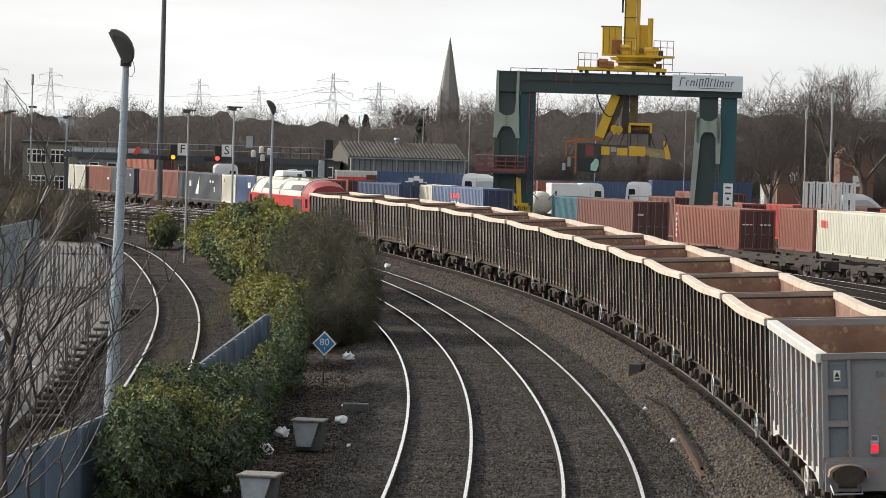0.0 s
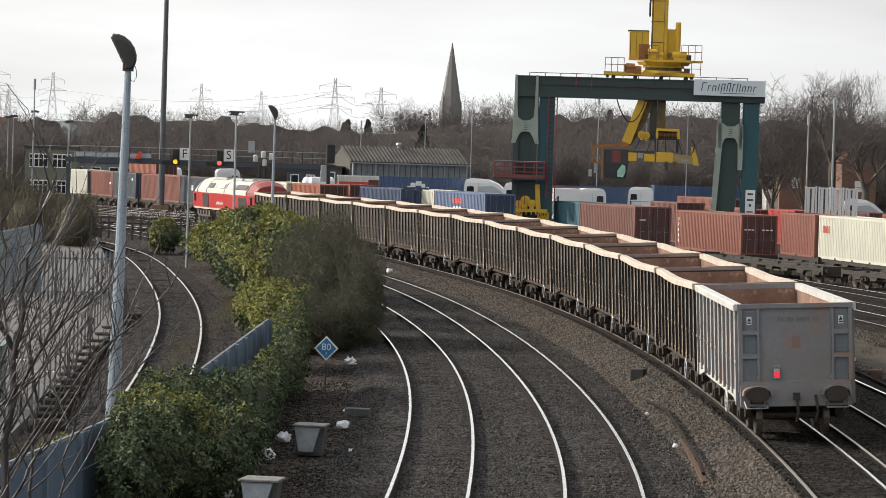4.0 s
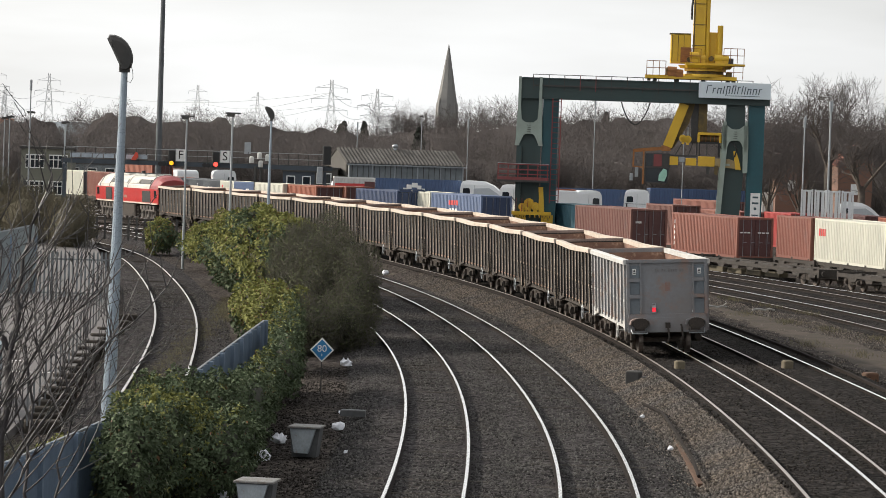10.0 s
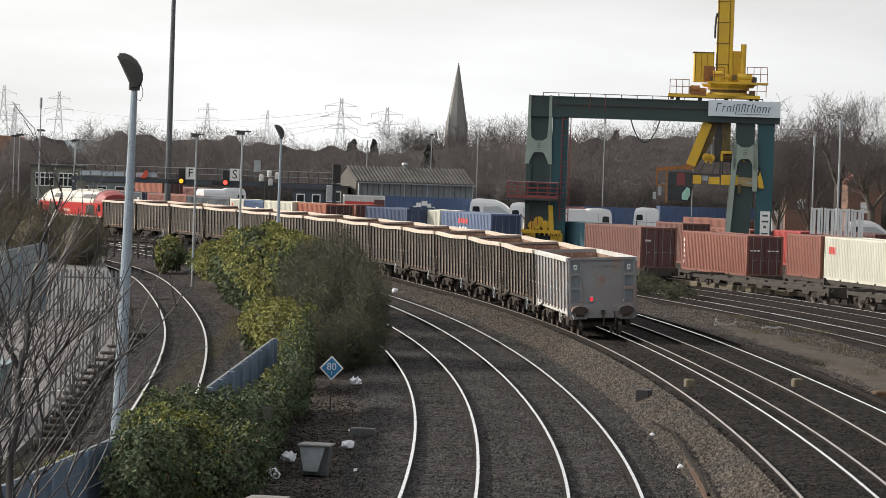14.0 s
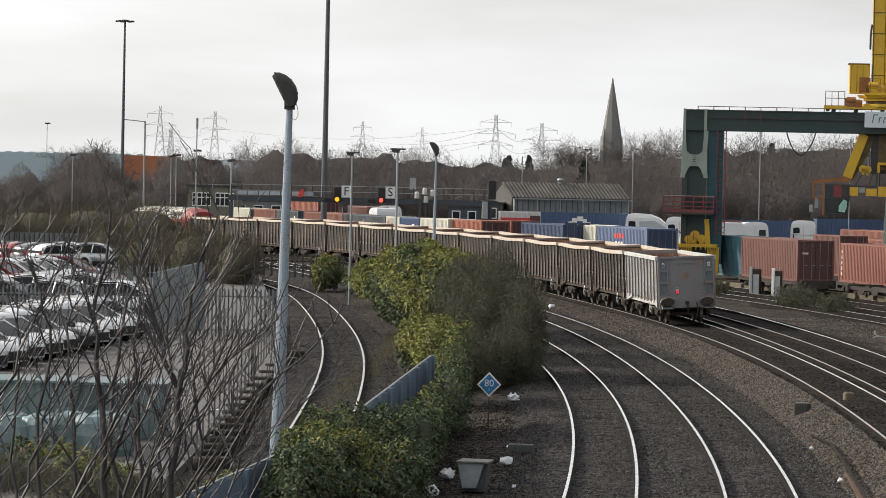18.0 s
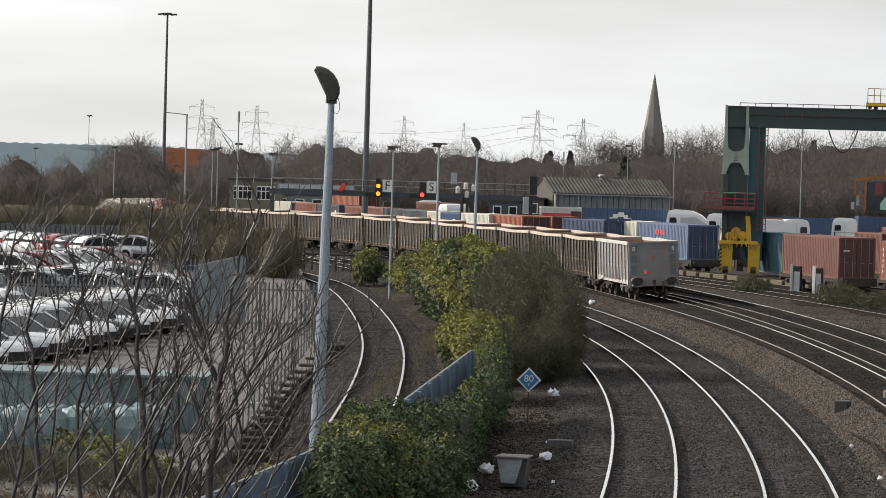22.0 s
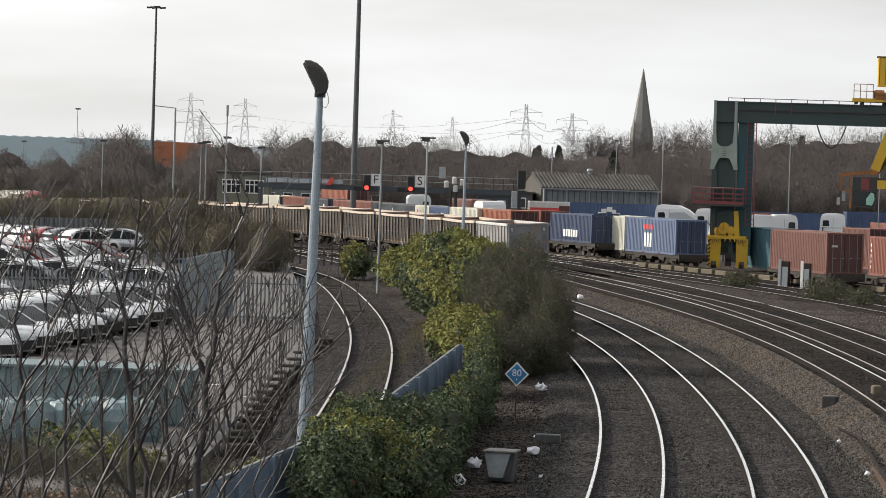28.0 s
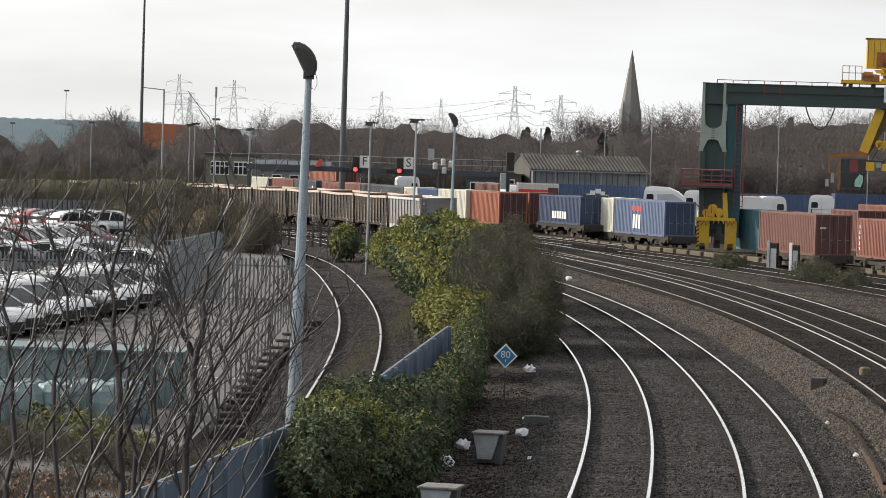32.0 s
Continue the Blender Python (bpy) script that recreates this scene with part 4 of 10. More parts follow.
def paint(colour):
    if colour not in CONTAINER_MATS:
        c = PAINT[colour]
        CONTAINER_MATS[colour] = material(colour + " container paint", c, 0.55, 0, tuple(v * 0.72 for v in c), 0.35, 0.6, 9.0, 0.05, streak=0.7,
                                          stain=tuple(v * 0.55 + 0.06 for v in c), stain_at=0.58, each=0.12)
    return CONTAINER_MATS[colour]


M_LETTER_W = material("white lettering", (0.75, 0.75, 0.73), 0.6, 0, (0.6, 0.6, 0.58), 0.2)
M_LETTER_R = material("red lettering", (0.55, 0.05, 0.05), 0.6, 0, (0.45, 0.06, 0.05), 0.2)
M_LOCKBAR = material("grey lock bar", (0.25, 0.25, 0.26), 0.5, 0.4)


def container(x, y, ztop, head, length, colour, label, high=2.59, wide=2.44, end=None, group="stacked shipping containers"):
    """Its rear-left top corner stands at x, y, ztop; it runs on from there along head (degrees)."""
    t = thing("shipping_container", pose(x, y, ztop - high, 0, 0, head), label, "shipping container", group)
    # end mostly names a darker paint that puts the door end's shade into colour
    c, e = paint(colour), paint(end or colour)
    s = Shape()
    corrugated(s, 0, length, 0, 0, 0.16, high - 0.10)
    part("side_panel", s, c, t)
    s = Shape()
    corrugated(s, wide, 0, wide, length, 0.16, high - 0.10)
    part("side_panel", s, c, t)
    s = Shape()
    rings = []
    for i in range(int(length / 0.55)):      # one sheet with pressed ribs
        for dy, dz in ((0.0, 0.0), (0.12, 0.0), (0.17, 0.018), (0.42, 0.018), (0.47, 0.0)):
            y_, z_ = 0.1 + i * (length - 0.2) / int(length / 0.55) + dy, high - 0.045 + dz
            rings.append([(0.06, y_, z_ - 0.02), (wide - 0.06, y_, z_ - 0.02), (wide - 0.06, y_, z_), (0.06, y_, z_)])
    s.loft(rings)
    part("roof_panel", s, c, t)
    s = Shape()
    corrugated(s, wide, length, 0, length, 0.16, high - 0.10)
    part("front_panel", s, c, t)
    fr = Shape()
    for px_ in (0.06, wide - 0.06):
        for py_ in (0.06, length - 0.06):
            fr.box(px_, py_, 0.0, 0.13, 0.13, high)
        fr.box(px_, length / 2, 0.0, 0.09, length - 0.1, 0.16)
        fr.box(px_, length / 2, high - 0.11, 0.09, length - 0.1, 0.11)
    for py_ in (0.06, length - 0.06):
        fr.box(wide / 2, py_, 0.0, wide - 0.1, 0.10, 0.15)
        fr.box(wide / 2, py_, high - 0.12, wide - 0.1, 0.10, 0.12)
    part("frame", fr, c, t)
    for sx in (0, 1):
        d = Shape()
        x0 = 0.14 + sx * (wide / 2 - 0.13)
        d.box(x0 + (wide / 2 - 0.15) / 2, 0.08, 0.17, wide / 2 - 0.16, 0.05, high - 0.31)
        for zz in (0.5, 1.05, 1.6, 2.15):
            d.box(x0 + (wide / 2 - 0.15) / 2, 0.05, zz, wide / 2 - 0.22, 0.03, 0.2)
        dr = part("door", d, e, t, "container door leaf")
        for o in (0.28, 0.82):
            b = Shape()
            b.tube((x0 + o, 0.02, 0.1), (x0 + o, 0.02, high - 0.06), 0.02, 0.02, 6)
            b.box(x0 + o + 0.12, 0.015, 1.0, 0.26, 0.02, 0.04)
            part("lock_bar", b, M_LOCKBAR, dr)
    fl = Shape()
    fl.box(wide / 2, length / 2, 0.10, wide - 0.12, length - 0.1, 0.05)
    part("floor", fl, M_DARK, t)
    return t


def bars(t, y, z, w, h, n, mat, face="side", gap=0.35):
    """A row of plain bars where writing cannot be told."""
    for i in range(n):
        s = Shape()
        if face == "side":
            s.box(-0.008, y - i * w * (1 + gap), z, 0.012, w, h)
        else:
            s.box(y + i * w * (1 + gap), 0.0, z, w, 0.012, h)
        part("lettering_bar", s, mat, t)


M_DECK = material("weathered wagon deck steel", (0.055, 0.046, 0.039), 0.85, 0.2, (0.03, 0.026, 0.023), 0.5, 1.5, 20.0, 0.2)


def flat_wagon(x, y, z, head, length, label="long weathered skeletal container flat wagon"):
    """Container wagon; its rear-left rail contact corner stands at x, y; runs on along head."""
    t = thing("flat_wagon", pose(x, y, z, 0, 0, head), label, "freight wagon", "yard flat wagons")
    s = Shape()
    for sx in (0.12, 2.32):
        s.box(sx, length / 2, 0.70, 0.12, length, 0.22)
    for i in range(int(length / 1.5) + 1):
        s.box(1.22, 0.1 + i * (length - 0.2) / int(length / 1.5), 0.66, 2.2, 0.14, 0.2)
    s.box(1.22, length / 2, 0.62, 0.4, length - 0.4, 0.27)
    part("deck_frame", s, M_DECK, t)
    for y_ in (0.12, length - 0.12):
        b = Shape()
        b.box(1.22, y_, 0.5, 2.3, 0.2, 0.5)
        for sx in (0.35, 2.1):
            b.tube((sx, y_ - 0.3, 0.75), (sx, y_ + 0.3, 0.75), 0.15, 0.15, 10)
        part("buffer_beam", b, M_DECK, t)
    for i in range(max(2, int(length / 3))):
        sp = Shape()
        sp.box(0.1, 0.8 + i * 3.0, 0.92, 0.2, 0.3, 0.10)
        part("twist_lock", sp, M_DECK, t)
    for i in range(int(length / 2.4)):
        sd = Shape()
        sd.prism([(0.5 + i * 2.4, 0.50), (1.3 + i * 2.4, 0.50), (1.5 + i * 2.4, 0.69), (0.3 + i * 2.4, 0.69)], "x", 0.02, 0.06)
        part("side_gear", sd, M_DECK, t)
    for y_ in (2.2, length - 2.2):
        o = bogie(t, y_)
        o.matrix_basis = pose(1.22, y_, 0)
    return t


ROW = "container train in the yard"
# the long row of containers on flat wagons, from the far end of the yard to the near one
row = []


def row_box(x, y, head, length, colour, label, high=2.59, end=None, ztop=3.1):
    c = container(x, y, ztop, head, length, colour, label, high, end=end, group=ROW)
    row.append((x, y, head, length, ztop - high))
    return c


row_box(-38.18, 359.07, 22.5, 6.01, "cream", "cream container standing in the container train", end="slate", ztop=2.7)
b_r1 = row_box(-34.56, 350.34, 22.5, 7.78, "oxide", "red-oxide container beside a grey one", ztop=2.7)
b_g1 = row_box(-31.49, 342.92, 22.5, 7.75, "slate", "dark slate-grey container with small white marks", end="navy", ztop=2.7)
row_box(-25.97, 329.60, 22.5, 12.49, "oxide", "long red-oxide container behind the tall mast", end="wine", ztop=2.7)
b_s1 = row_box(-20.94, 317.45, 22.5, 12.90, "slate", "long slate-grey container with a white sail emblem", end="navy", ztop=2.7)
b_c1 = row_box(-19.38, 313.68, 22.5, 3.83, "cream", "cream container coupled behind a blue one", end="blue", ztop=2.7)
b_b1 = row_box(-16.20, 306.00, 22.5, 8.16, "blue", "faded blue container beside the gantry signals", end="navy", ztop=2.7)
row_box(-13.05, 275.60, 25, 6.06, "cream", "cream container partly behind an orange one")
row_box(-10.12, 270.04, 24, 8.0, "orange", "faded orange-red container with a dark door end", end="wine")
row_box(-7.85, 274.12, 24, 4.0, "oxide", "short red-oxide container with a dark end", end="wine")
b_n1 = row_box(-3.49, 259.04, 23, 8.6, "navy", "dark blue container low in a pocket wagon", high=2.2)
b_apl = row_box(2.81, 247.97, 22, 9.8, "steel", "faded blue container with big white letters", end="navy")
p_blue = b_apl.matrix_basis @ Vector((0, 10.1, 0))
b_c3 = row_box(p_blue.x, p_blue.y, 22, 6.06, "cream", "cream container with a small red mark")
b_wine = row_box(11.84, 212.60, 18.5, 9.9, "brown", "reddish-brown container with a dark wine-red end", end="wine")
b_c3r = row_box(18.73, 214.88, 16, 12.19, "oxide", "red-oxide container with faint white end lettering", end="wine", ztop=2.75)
b_r20 = row_box(22.32, 205.13, 14, 6.06, "oxide", "short red-oxide container beside a cream one", ztop=3.05)
p_red = b_r20.matrix_basis @ Vector((0, -12.35, 0))
b_ool = row_box(p_red.x, p_red.y, 13, 12.19, "cream", "long ribbed cream container with red letters", ztop=3.05)
p_red = b_r20.matrix_basis @ Vector((0, -18.6, 0))
row_box(p_red.x, p_red.y, 12.5, 6.06, "cream", "cream container at the near end of the row", ztop=3.05)
bars(b_apl, 5.9, 0.45, 0.34, 1.05, 3, M_LETTER_W, gap=0.6)
bars(b_apl, 6.1, 1.75, 0.36, 0.36, 4, M_LETTER_R, gap=0.35)
bars(b_ool, 11.3, 1.55, 0.2, 0.44, 4, M_LETTER_R, gap=0.6)
bars(b_n1, 5.6, 0.42, 0.34, 0.55, 6, M_LETTER_W, gap=0.5)
bars(b_s1, 9.4, 1.3, 0.14, 0.5, 3, M_LETTER_W)
bars(b_s1, 3.2, 1.75, 0.3, 0.2, 2, M_LETTER_W, gap=1.6)
bars(b_s1, 2.0, 0.9, 0.2, 0.45, 1, M_LETTER_W)
bars(b_c1, 3.2, 1.9, 0.3, 0.3, 1, M_LETTER_R)
bars(b_c3, 5.0, 1.75, 0.35, 0.35, 1, M_LETTER_R)
bars(b_g1, 1.2, 1.8, 0.35, 0.25, 1, M_LETTER_W)
bars(b_r1, 1.0, 1.3, 0.14, 0.2, 3, M_LETTER_W)
bars(b_b1, 4.6, 1.5, 0.3, 0.5, 2, M_LETTER_W)
for i in range(5):
    bars(b_c3r, 11.6, 0.45 + i * 0.36, 0.13, 0.22, 1, M_LETTER_W)
bars(b_wine, 0.35, 1.7, 0.05, 0.12, 6, M_LETTER_W, "end")
bars(b_c3r, 0.3, 1.6, 0.18, 0.08, 3, M_LETTER_W, "end")
bars(b_c3r, 1.5, 1.6, 0.2, 0.08, 3, M_LETTER_W, "end")
# sail emblem
sail = Shape()
sail.prism([(7.6, 0.6), (6.7, 0.6), (6.5, 2.2)], "x", -0.014, -0.004)
part("emblem", sail, M_LETTER_W, b_s1, "white sail-shaped emblem")
for x, y, head, length, z in row:
    # a wagon under each box
    m = pose(x, y, z - 0.92, 0, 0, head)
    flat_wagon(*(m @ Vector((0, -0.6, 0))).xy, z - 0.92, head, length + 1.2, "container flat wagon loaded with one box")
# empty flat wagons standing on the near yard track
for xx, yy, hd in ((21.20, 190.41, 16.2), (27.7, 167.0, 14.5)):
    flat_wagon(xx, yy, -0.57, hd, 22.6, "empty weathered flat wagon with spread side gear")

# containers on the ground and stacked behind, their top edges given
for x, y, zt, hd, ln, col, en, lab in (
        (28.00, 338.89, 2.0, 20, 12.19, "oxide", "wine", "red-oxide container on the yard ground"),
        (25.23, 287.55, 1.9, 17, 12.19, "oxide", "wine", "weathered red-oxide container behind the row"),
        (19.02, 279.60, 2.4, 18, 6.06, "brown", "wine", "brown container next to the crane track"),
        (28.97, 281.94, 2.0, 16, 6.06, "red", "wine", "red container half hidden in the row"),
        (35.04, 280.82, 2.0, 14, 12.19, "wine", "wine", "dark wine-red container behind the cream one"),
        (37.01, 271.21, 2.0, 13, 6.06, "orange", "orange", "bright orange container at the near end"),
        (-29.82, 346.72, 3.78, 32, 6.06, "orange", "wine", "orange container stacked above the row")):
    g = yard(x, y)
    low = 2.59 if zt - g > 3.6 else max(2.3, zt - g)
    if zt - g > 3.6:      # stacked on another
        container(x, y, zt - 2.6, hd, ln, "brown", "weathered brown container at the bottom of a stack", zt - 2.6 - g)
    container(x, y, zt, hd, ln, col, lab, low, end=en)
# long blue containers in the back row, broadside on
for x, y, zt, ln, col, lab in (
        (-6.85, 331.07, 3.3, 8.4, "blue", "blue container in the back row below the shed"),
        (6.51, 333.45, 2.9, 12.19, "blue", "blue container in the back row under the crane"),
        (21.69, 361.42, 2.9, 10.7, "blue", "ribbed blue container behind the trucks"),
        (36.55, 392.90, 2.5, 3.4, "white", "off-white ribbed container beside the steel racks"),
        (8.46, 320.77, 2.95, 3.8, "orange", "small orange container beside the crane leg")):
    bc = container(x, y, zt, -84, ln, col, lab, max(2.3, zt - yard(x, y)), group="back row containers")
    if ln == 8.4:      # faded white emblem
        s = Shape()
        hi = max(2.3, zt - yard(x, y))
        for ey, ez, ew, eh in ((2.9, 1.15, 0.35, 0.3), (3.3, 0.95, 0.5, 0.42), (3.85, 0.8, 0.55, 0.45), (4.3, 1.0, 0.4, 0.4), (4.7, 1.2, 0.3, 0.3)):
            s.box(2.475, ey, hi - ez, 0.05, ew, eh)
        part("emblem", s, M_LETTER_W, bc, "faded white emblem")
# red and white refrigerated trailer box
tb = container(-10.11, 310.93, 3.5, -86, 3.75, "white", "white box trailer with a red stripe", high=4.1, end="red", group="back row containers")
s = Shape()
s.box(2.475, 1.45, 3.28, 0.05, 2.7, 0.26)
part("stripe", s, M_LETTER_R, tb, "red stripe")
s = Shape()
s.box(2.475, 3.25, 1.2, 0.06, 0.95, 2.55)
part("end_bay", s, paint("wine"), tb, "dull dark red end bay")
# cream tank in a frame beside the teal container
kx, ky, kz = 8.42, 288.88, 2.48
tk = thing("tank_container", pose(kx, ky, yard(kx, ky), 0, 0, 14), "cream tank with a domed end in a dark frame", "tank container")
kt = kz - yard(kx, ky)
s = Shape()
rings = []
for y_, r_ in ((0.0, 0.35), (0.1, 0.7), (0.28, 0.9), (0.5, 1.0), (3.0, 1.0), (5.5, 1.0), (5.9, 0.6)):
    rings.append([(r_ * math.cos(a), y_, kt - 1.05 + r_ * math.sin(a)) for a in [math.tau * i / 24 for i in range(24)]])
s.loft(rings)
part("tank", s, paint("cream"), tk, "cream rounded tank")
for y_ in (0.05, 5.8):
    s = Shape()
    for sx in (-1, 1):
        s.box(sx * 1.12, y_, 0, 0.12, 0.12, kt + 0.02)
        s.beam((sx * 1.12, y_ - 0.03, kt - 0.05), (sx * 0.45, y_ - 0.03, kt - 0.75), 0.08, 0.06)
    s.box(0, y_, kt - 2.3, 2.2, 0.12, 0.14)
    part("end_frame", s, M_DARK, tk, "dark end frame")
s = Shape()
s.box(0, 2.9, 0.0, 1.6, 5.6, max(0.3, kt - 2.0))
part("base", s, M_DARK, tk)
# teal container with upright white letters
tc = container(10.15, 258.24, 2.5, 17, 6.06, "teal", "teal container with upright white letters on its end", high=3.1)
for i in range(6):
    bars(tc, 0.25, 0.5 + i * 0.3, 0.3, 0.2, 1, M_LETTER_W, "end")

# yard tracks in front of the row
M_BLOCK = material("sunlit buff concrete block", (0.125, 0.10, 0.07), 0.9, 0, (0.085, 0.075, 0.045), 0.4, 1.0, 15.0, 0.2, stain=(0.16, 0.13, 0.10), each=0.15)
yt = thing("yard_track", pose(0, 0, 0), "dark yard roads in front of the container row", "railway track", "yard roads", "structure")
span = between(YARD_LINE, 60, 330)
ribbon("ballast_bed", YARD_LINE, *span, 5.4, -0.16, M_OILY, "dark ballast of the yard roads", off=4.7, foot=-0.6, rise=10.0)
for k, o in enumerate(YARD_RAILS):
    part("rail", rail_shape(YARD_LINE, *span, o), [M_RAIL if k in (1, 4) else M_RAILDULL, M_RAILRUST], yt, "yard rail with a worn head")

# odds and ends between the lines
for x, y, w, lab in ((7.20, 100.58, 0.29, "buff concrete block between the rails"), (10.61, 102.61, 0.31, "mossy buff concrete block between the rails"), (12.93, 101.00, 0.42, "rusty brown drum on the bank")):
    s = Shape()
    s.bevel_box(0, 0, 0, w, w, 0.30 if w < 0.4 else 0.5, 0.04)
    solid("trackside_block", s, M_BLOCK if w < 0.4 else M_RUST, lab, "block", "trackside blocks", m=pose(x, y, 0.24 if w < 0.4 else -0.15, 0, 0, 12))
s = Shape()
s.pipe([(5.47, 89.43, 0.05), (5.79, 86.37, 0.06), (5.76, 82.03, 0.05), (5.66, 76.90, 0.05), (5.63, 73.44, 0.04), (5.50, 70.11, 0.02)], 0.042, 6)
solid("bent_rail", s, M_RAILRUST, "rusty bent length of old rail on the gravel", "scrap", m=pose(0, 0, 0))

# trodden earth along the foot of the bank
M_EARTH = material("trodden brown earth", (0.088, 0.073, 0.062), 0.95, 0, (0.058, 0.050, 0.044), 0.5, 0.6, 14.0, 0.5, stain=(0.052, 0.047, 0.032), stain_at=0.52, spec=0.05)
ex, rows_, nc = np.random.default_rng(88), [], 9
for j in range(40):
    u = j / 39
    y = 156.0 - 46.0 * u
    x = 12.5 + 4.0 * u - 0.7 * u * u
    hw = (1.15 + 0.55 * u + 0.25 * math.sin(j * 0.9) + 0.12 * math.sin(j * 2.3)) * min(1.0, 4 * u + 0.2)
    for i in range(nc):
        w = -1 + 2 * i / (nc - 1)
        px_ = x + w * hw
        rows_.append((px_, y, yard(px_, y) + 0.07 * (1 - w * w) ** 0.5 - 0.045 + ex.uniform(-0.03, 0.03) if abs(w) < 1 else yard(px_, y) - 0.12))
quads = np.array([(j * nc + i, j * nc + i + 1, (j + 1) * nc + i + 1, (j + 1) * nc + i) for j in range(39) for i in range(nc - 1)])
tagged(new("earth_strip", np_mesh("earth_strip", np.array(rows_), quads[:, ::-1], M_EARTH)), "strip of trodden brown earth beside the freight lines", "ground", kind="structure")

M_DRIFT = material("bleached dead wood", (0.36, 0.35, 0.33), 0.85, 0, (0.24, 0.23, 0.21), 0.4, 3.0, 20.0, 0.1)
for x, y, lab in ((12.45, 152.6, "bleached fallen branch lying between the roads"), (14.5, 151.6, "broken bleached branch on the dirt bank")):
    s = Shape()
    s.pipe([(-0.5, 0, 0.05), (-0.2, 0.12, 0.09), (0.1, 0.05, 0.06), (0.35, 0.1, 0.10), (0.55, 0.1, 0.05)], 0.045, 6)
    if "fallen" in lab:
        s.pipe([(-0.2, 0.12, 0.09), (-0.4, 0.2, 0.22), (-0.36, 0.25, 0.34)], 0.04, 5)
        s.pipe([(0.35, 0.1, 0.10), (0.5, 0.0, 0.25), (0.46, 0.0, 0.33)], 0.03, 5)
    solid("fallen_branch", s, M_DRIFT, lab, "branch", "fallen branches", m=pose(x, y, yard(x, y) + 0.06, 0, 0, 10))

# concrete crane-rail beam, in blocks
kb = thing("crane_rail_beam", pose(0, 0, 0), "row of buff concrete blocks carrying the crane rail", "kerb", kind="structure")
ka, kc = Vector((-10.44, 276.03, 0)), Vector((13.42, 216.21, 0))
kd = (kc - ka)
kn = int(kd.length / 2.4)
bs = Shape()
bs.bevel_box(0, 0, -0.40, 1.9, 0.6, 0.30, 0.03)
bme = fix(bs.mesh("concrete_block", M_BLOCK))
krz = math.degrees(math.atan2(kd.y, kd.x))
for i in range(-2, kn + 8):
    p = ka + kd * (i / kn)
    o = new("concrete_block", bme)
    o.parent = kb
    o.matrix_basis = pose(p.x, p.y, -0.02, 0, 0, krz + (i * 37 % 5 - 2) * 0.4)
# dark beam added to fill the gap between blocks and ground
bb = Shape()
bb.beam(ka + Vector((0, 0, -0.58)) - kd * 0.1, ka + kd * 1.3 + Vector((0, 0, -0.58)), 0.5, 0.36)
part("bearer_beam", bb, M_OILY, kb, "dark stained beam under the blocks")
rl = Shape()
rl.beam(ka + Vector((0, 0, -0.06)) - kd * 0.1, ka + kd * 1.3 + Vector((0, 0, -0.06)), 0.08, 0.08)
part("crane_rail", rl, M_RAILRUST, kb)

# two upright service cabinets
for x, y, ww, col, lab in ((9.50, 216.3, 0.50, M_GREY, "weathered grey steel cabinet with a pale edge post"), (10.70, 212.8, 0.42, M_WHITE, "pale painted steel cabinet beside the track")):
    t = thing("service_cabinet", pose(x, y, yard(x, y), 0, 0, -24), lab, "cabinet", "yard service cabinets")
    s = Shape()
    s.bevel_box(0, 0, 0, ww, 0.32, 1.85, 0.03)
    part("body", s, M_DECK, t, "weathered dark cabinet body")
    s = Shape()
    s.bevel_box(-ww / 2 - 0.09, -0.1, 0, 0.2, 0.2, 1.98, 0.02)
    part("edge_post", s, col, t)
    s = Shape()
    s.box(0, -0.17, 0.1, ww - 0.1, 0.02, 1.4)
    part("door", s, M_GREY, t)


# ---------------------------------------------------------------- gantry crane
M_CGREEN = material("dark green crane paint", (0.018, 0.045, 0.045), 0.5, 0, (0.03, 0.045, 0.042), 0.35, 0.6, 10.0, 0.05, stain=(0.06, 0.05, 0.04), stain_at=0.66)
M_CTEAL = material("teal crane paint", (0.012, 0.082, 0.102), 0.5, 0, (0.015, 0.058, 0.07), 0.35, 0.6, 10.0, 0.05)
M_CPALE = material("faded pale green steel", (0.30, 0.36, 0.32), 0.65, 0, (0.22, 0.25, 0.21), 0.35, 0.8, 12.0, 0.06, stain=(0.2, 0.15, 0.1), stain_at=0.66)
M_CYEL = material("yellow crane paint", (0.66, 0.42, 0.02), 0.5, 0, (0.5, 0.28, 0.03), 0.3, 0.9, 14.0, 0.05, stain=(0.2, 0.11, 0.03), stain_at=0.64)
M_CRED = material("dull red crane steel", (0.22, 0.045, 0.045), 0.6, 0, (0.13, 0.035, 0.035), 0.35)
M_CBROWN = material("rust-stained orange machinery", (0.36, 0.15, 0.04), 0.7, 0.1, (0.2, 0.08, 0.03), 0.5)
M_SIGNB = material("slate lettering shapes", (0.055, 0.085, 0.105), 0.6)
M_BOARD = material("bluish white board", (0.62, 0.68, 0.72), 0.5, 0, (0.55, 0.61, 0.65), 0.2, 1.0, 10.0, 0.0)
M_MINT = material("pale mint screen", (0.35, 0.62, 0.50), 0.5)

CRANE_HEAD, RAIL_HEAD = -3.0, 17.0      # how the portal stands, and the way its rails run
CL = Vector((6.52, 261.91, 0.0))
# crane space: x across the span from the near leg, y along the rails, z up
gantry = thing("gantry_crane", pose(CL.x, CL.y, 0, 0, 0, CRANE_HEAD), "dark green rail-mounted container gantry crane with yellow trolley rails", "crane")
BEAM0, BEAM1 = 10.55, 12.05


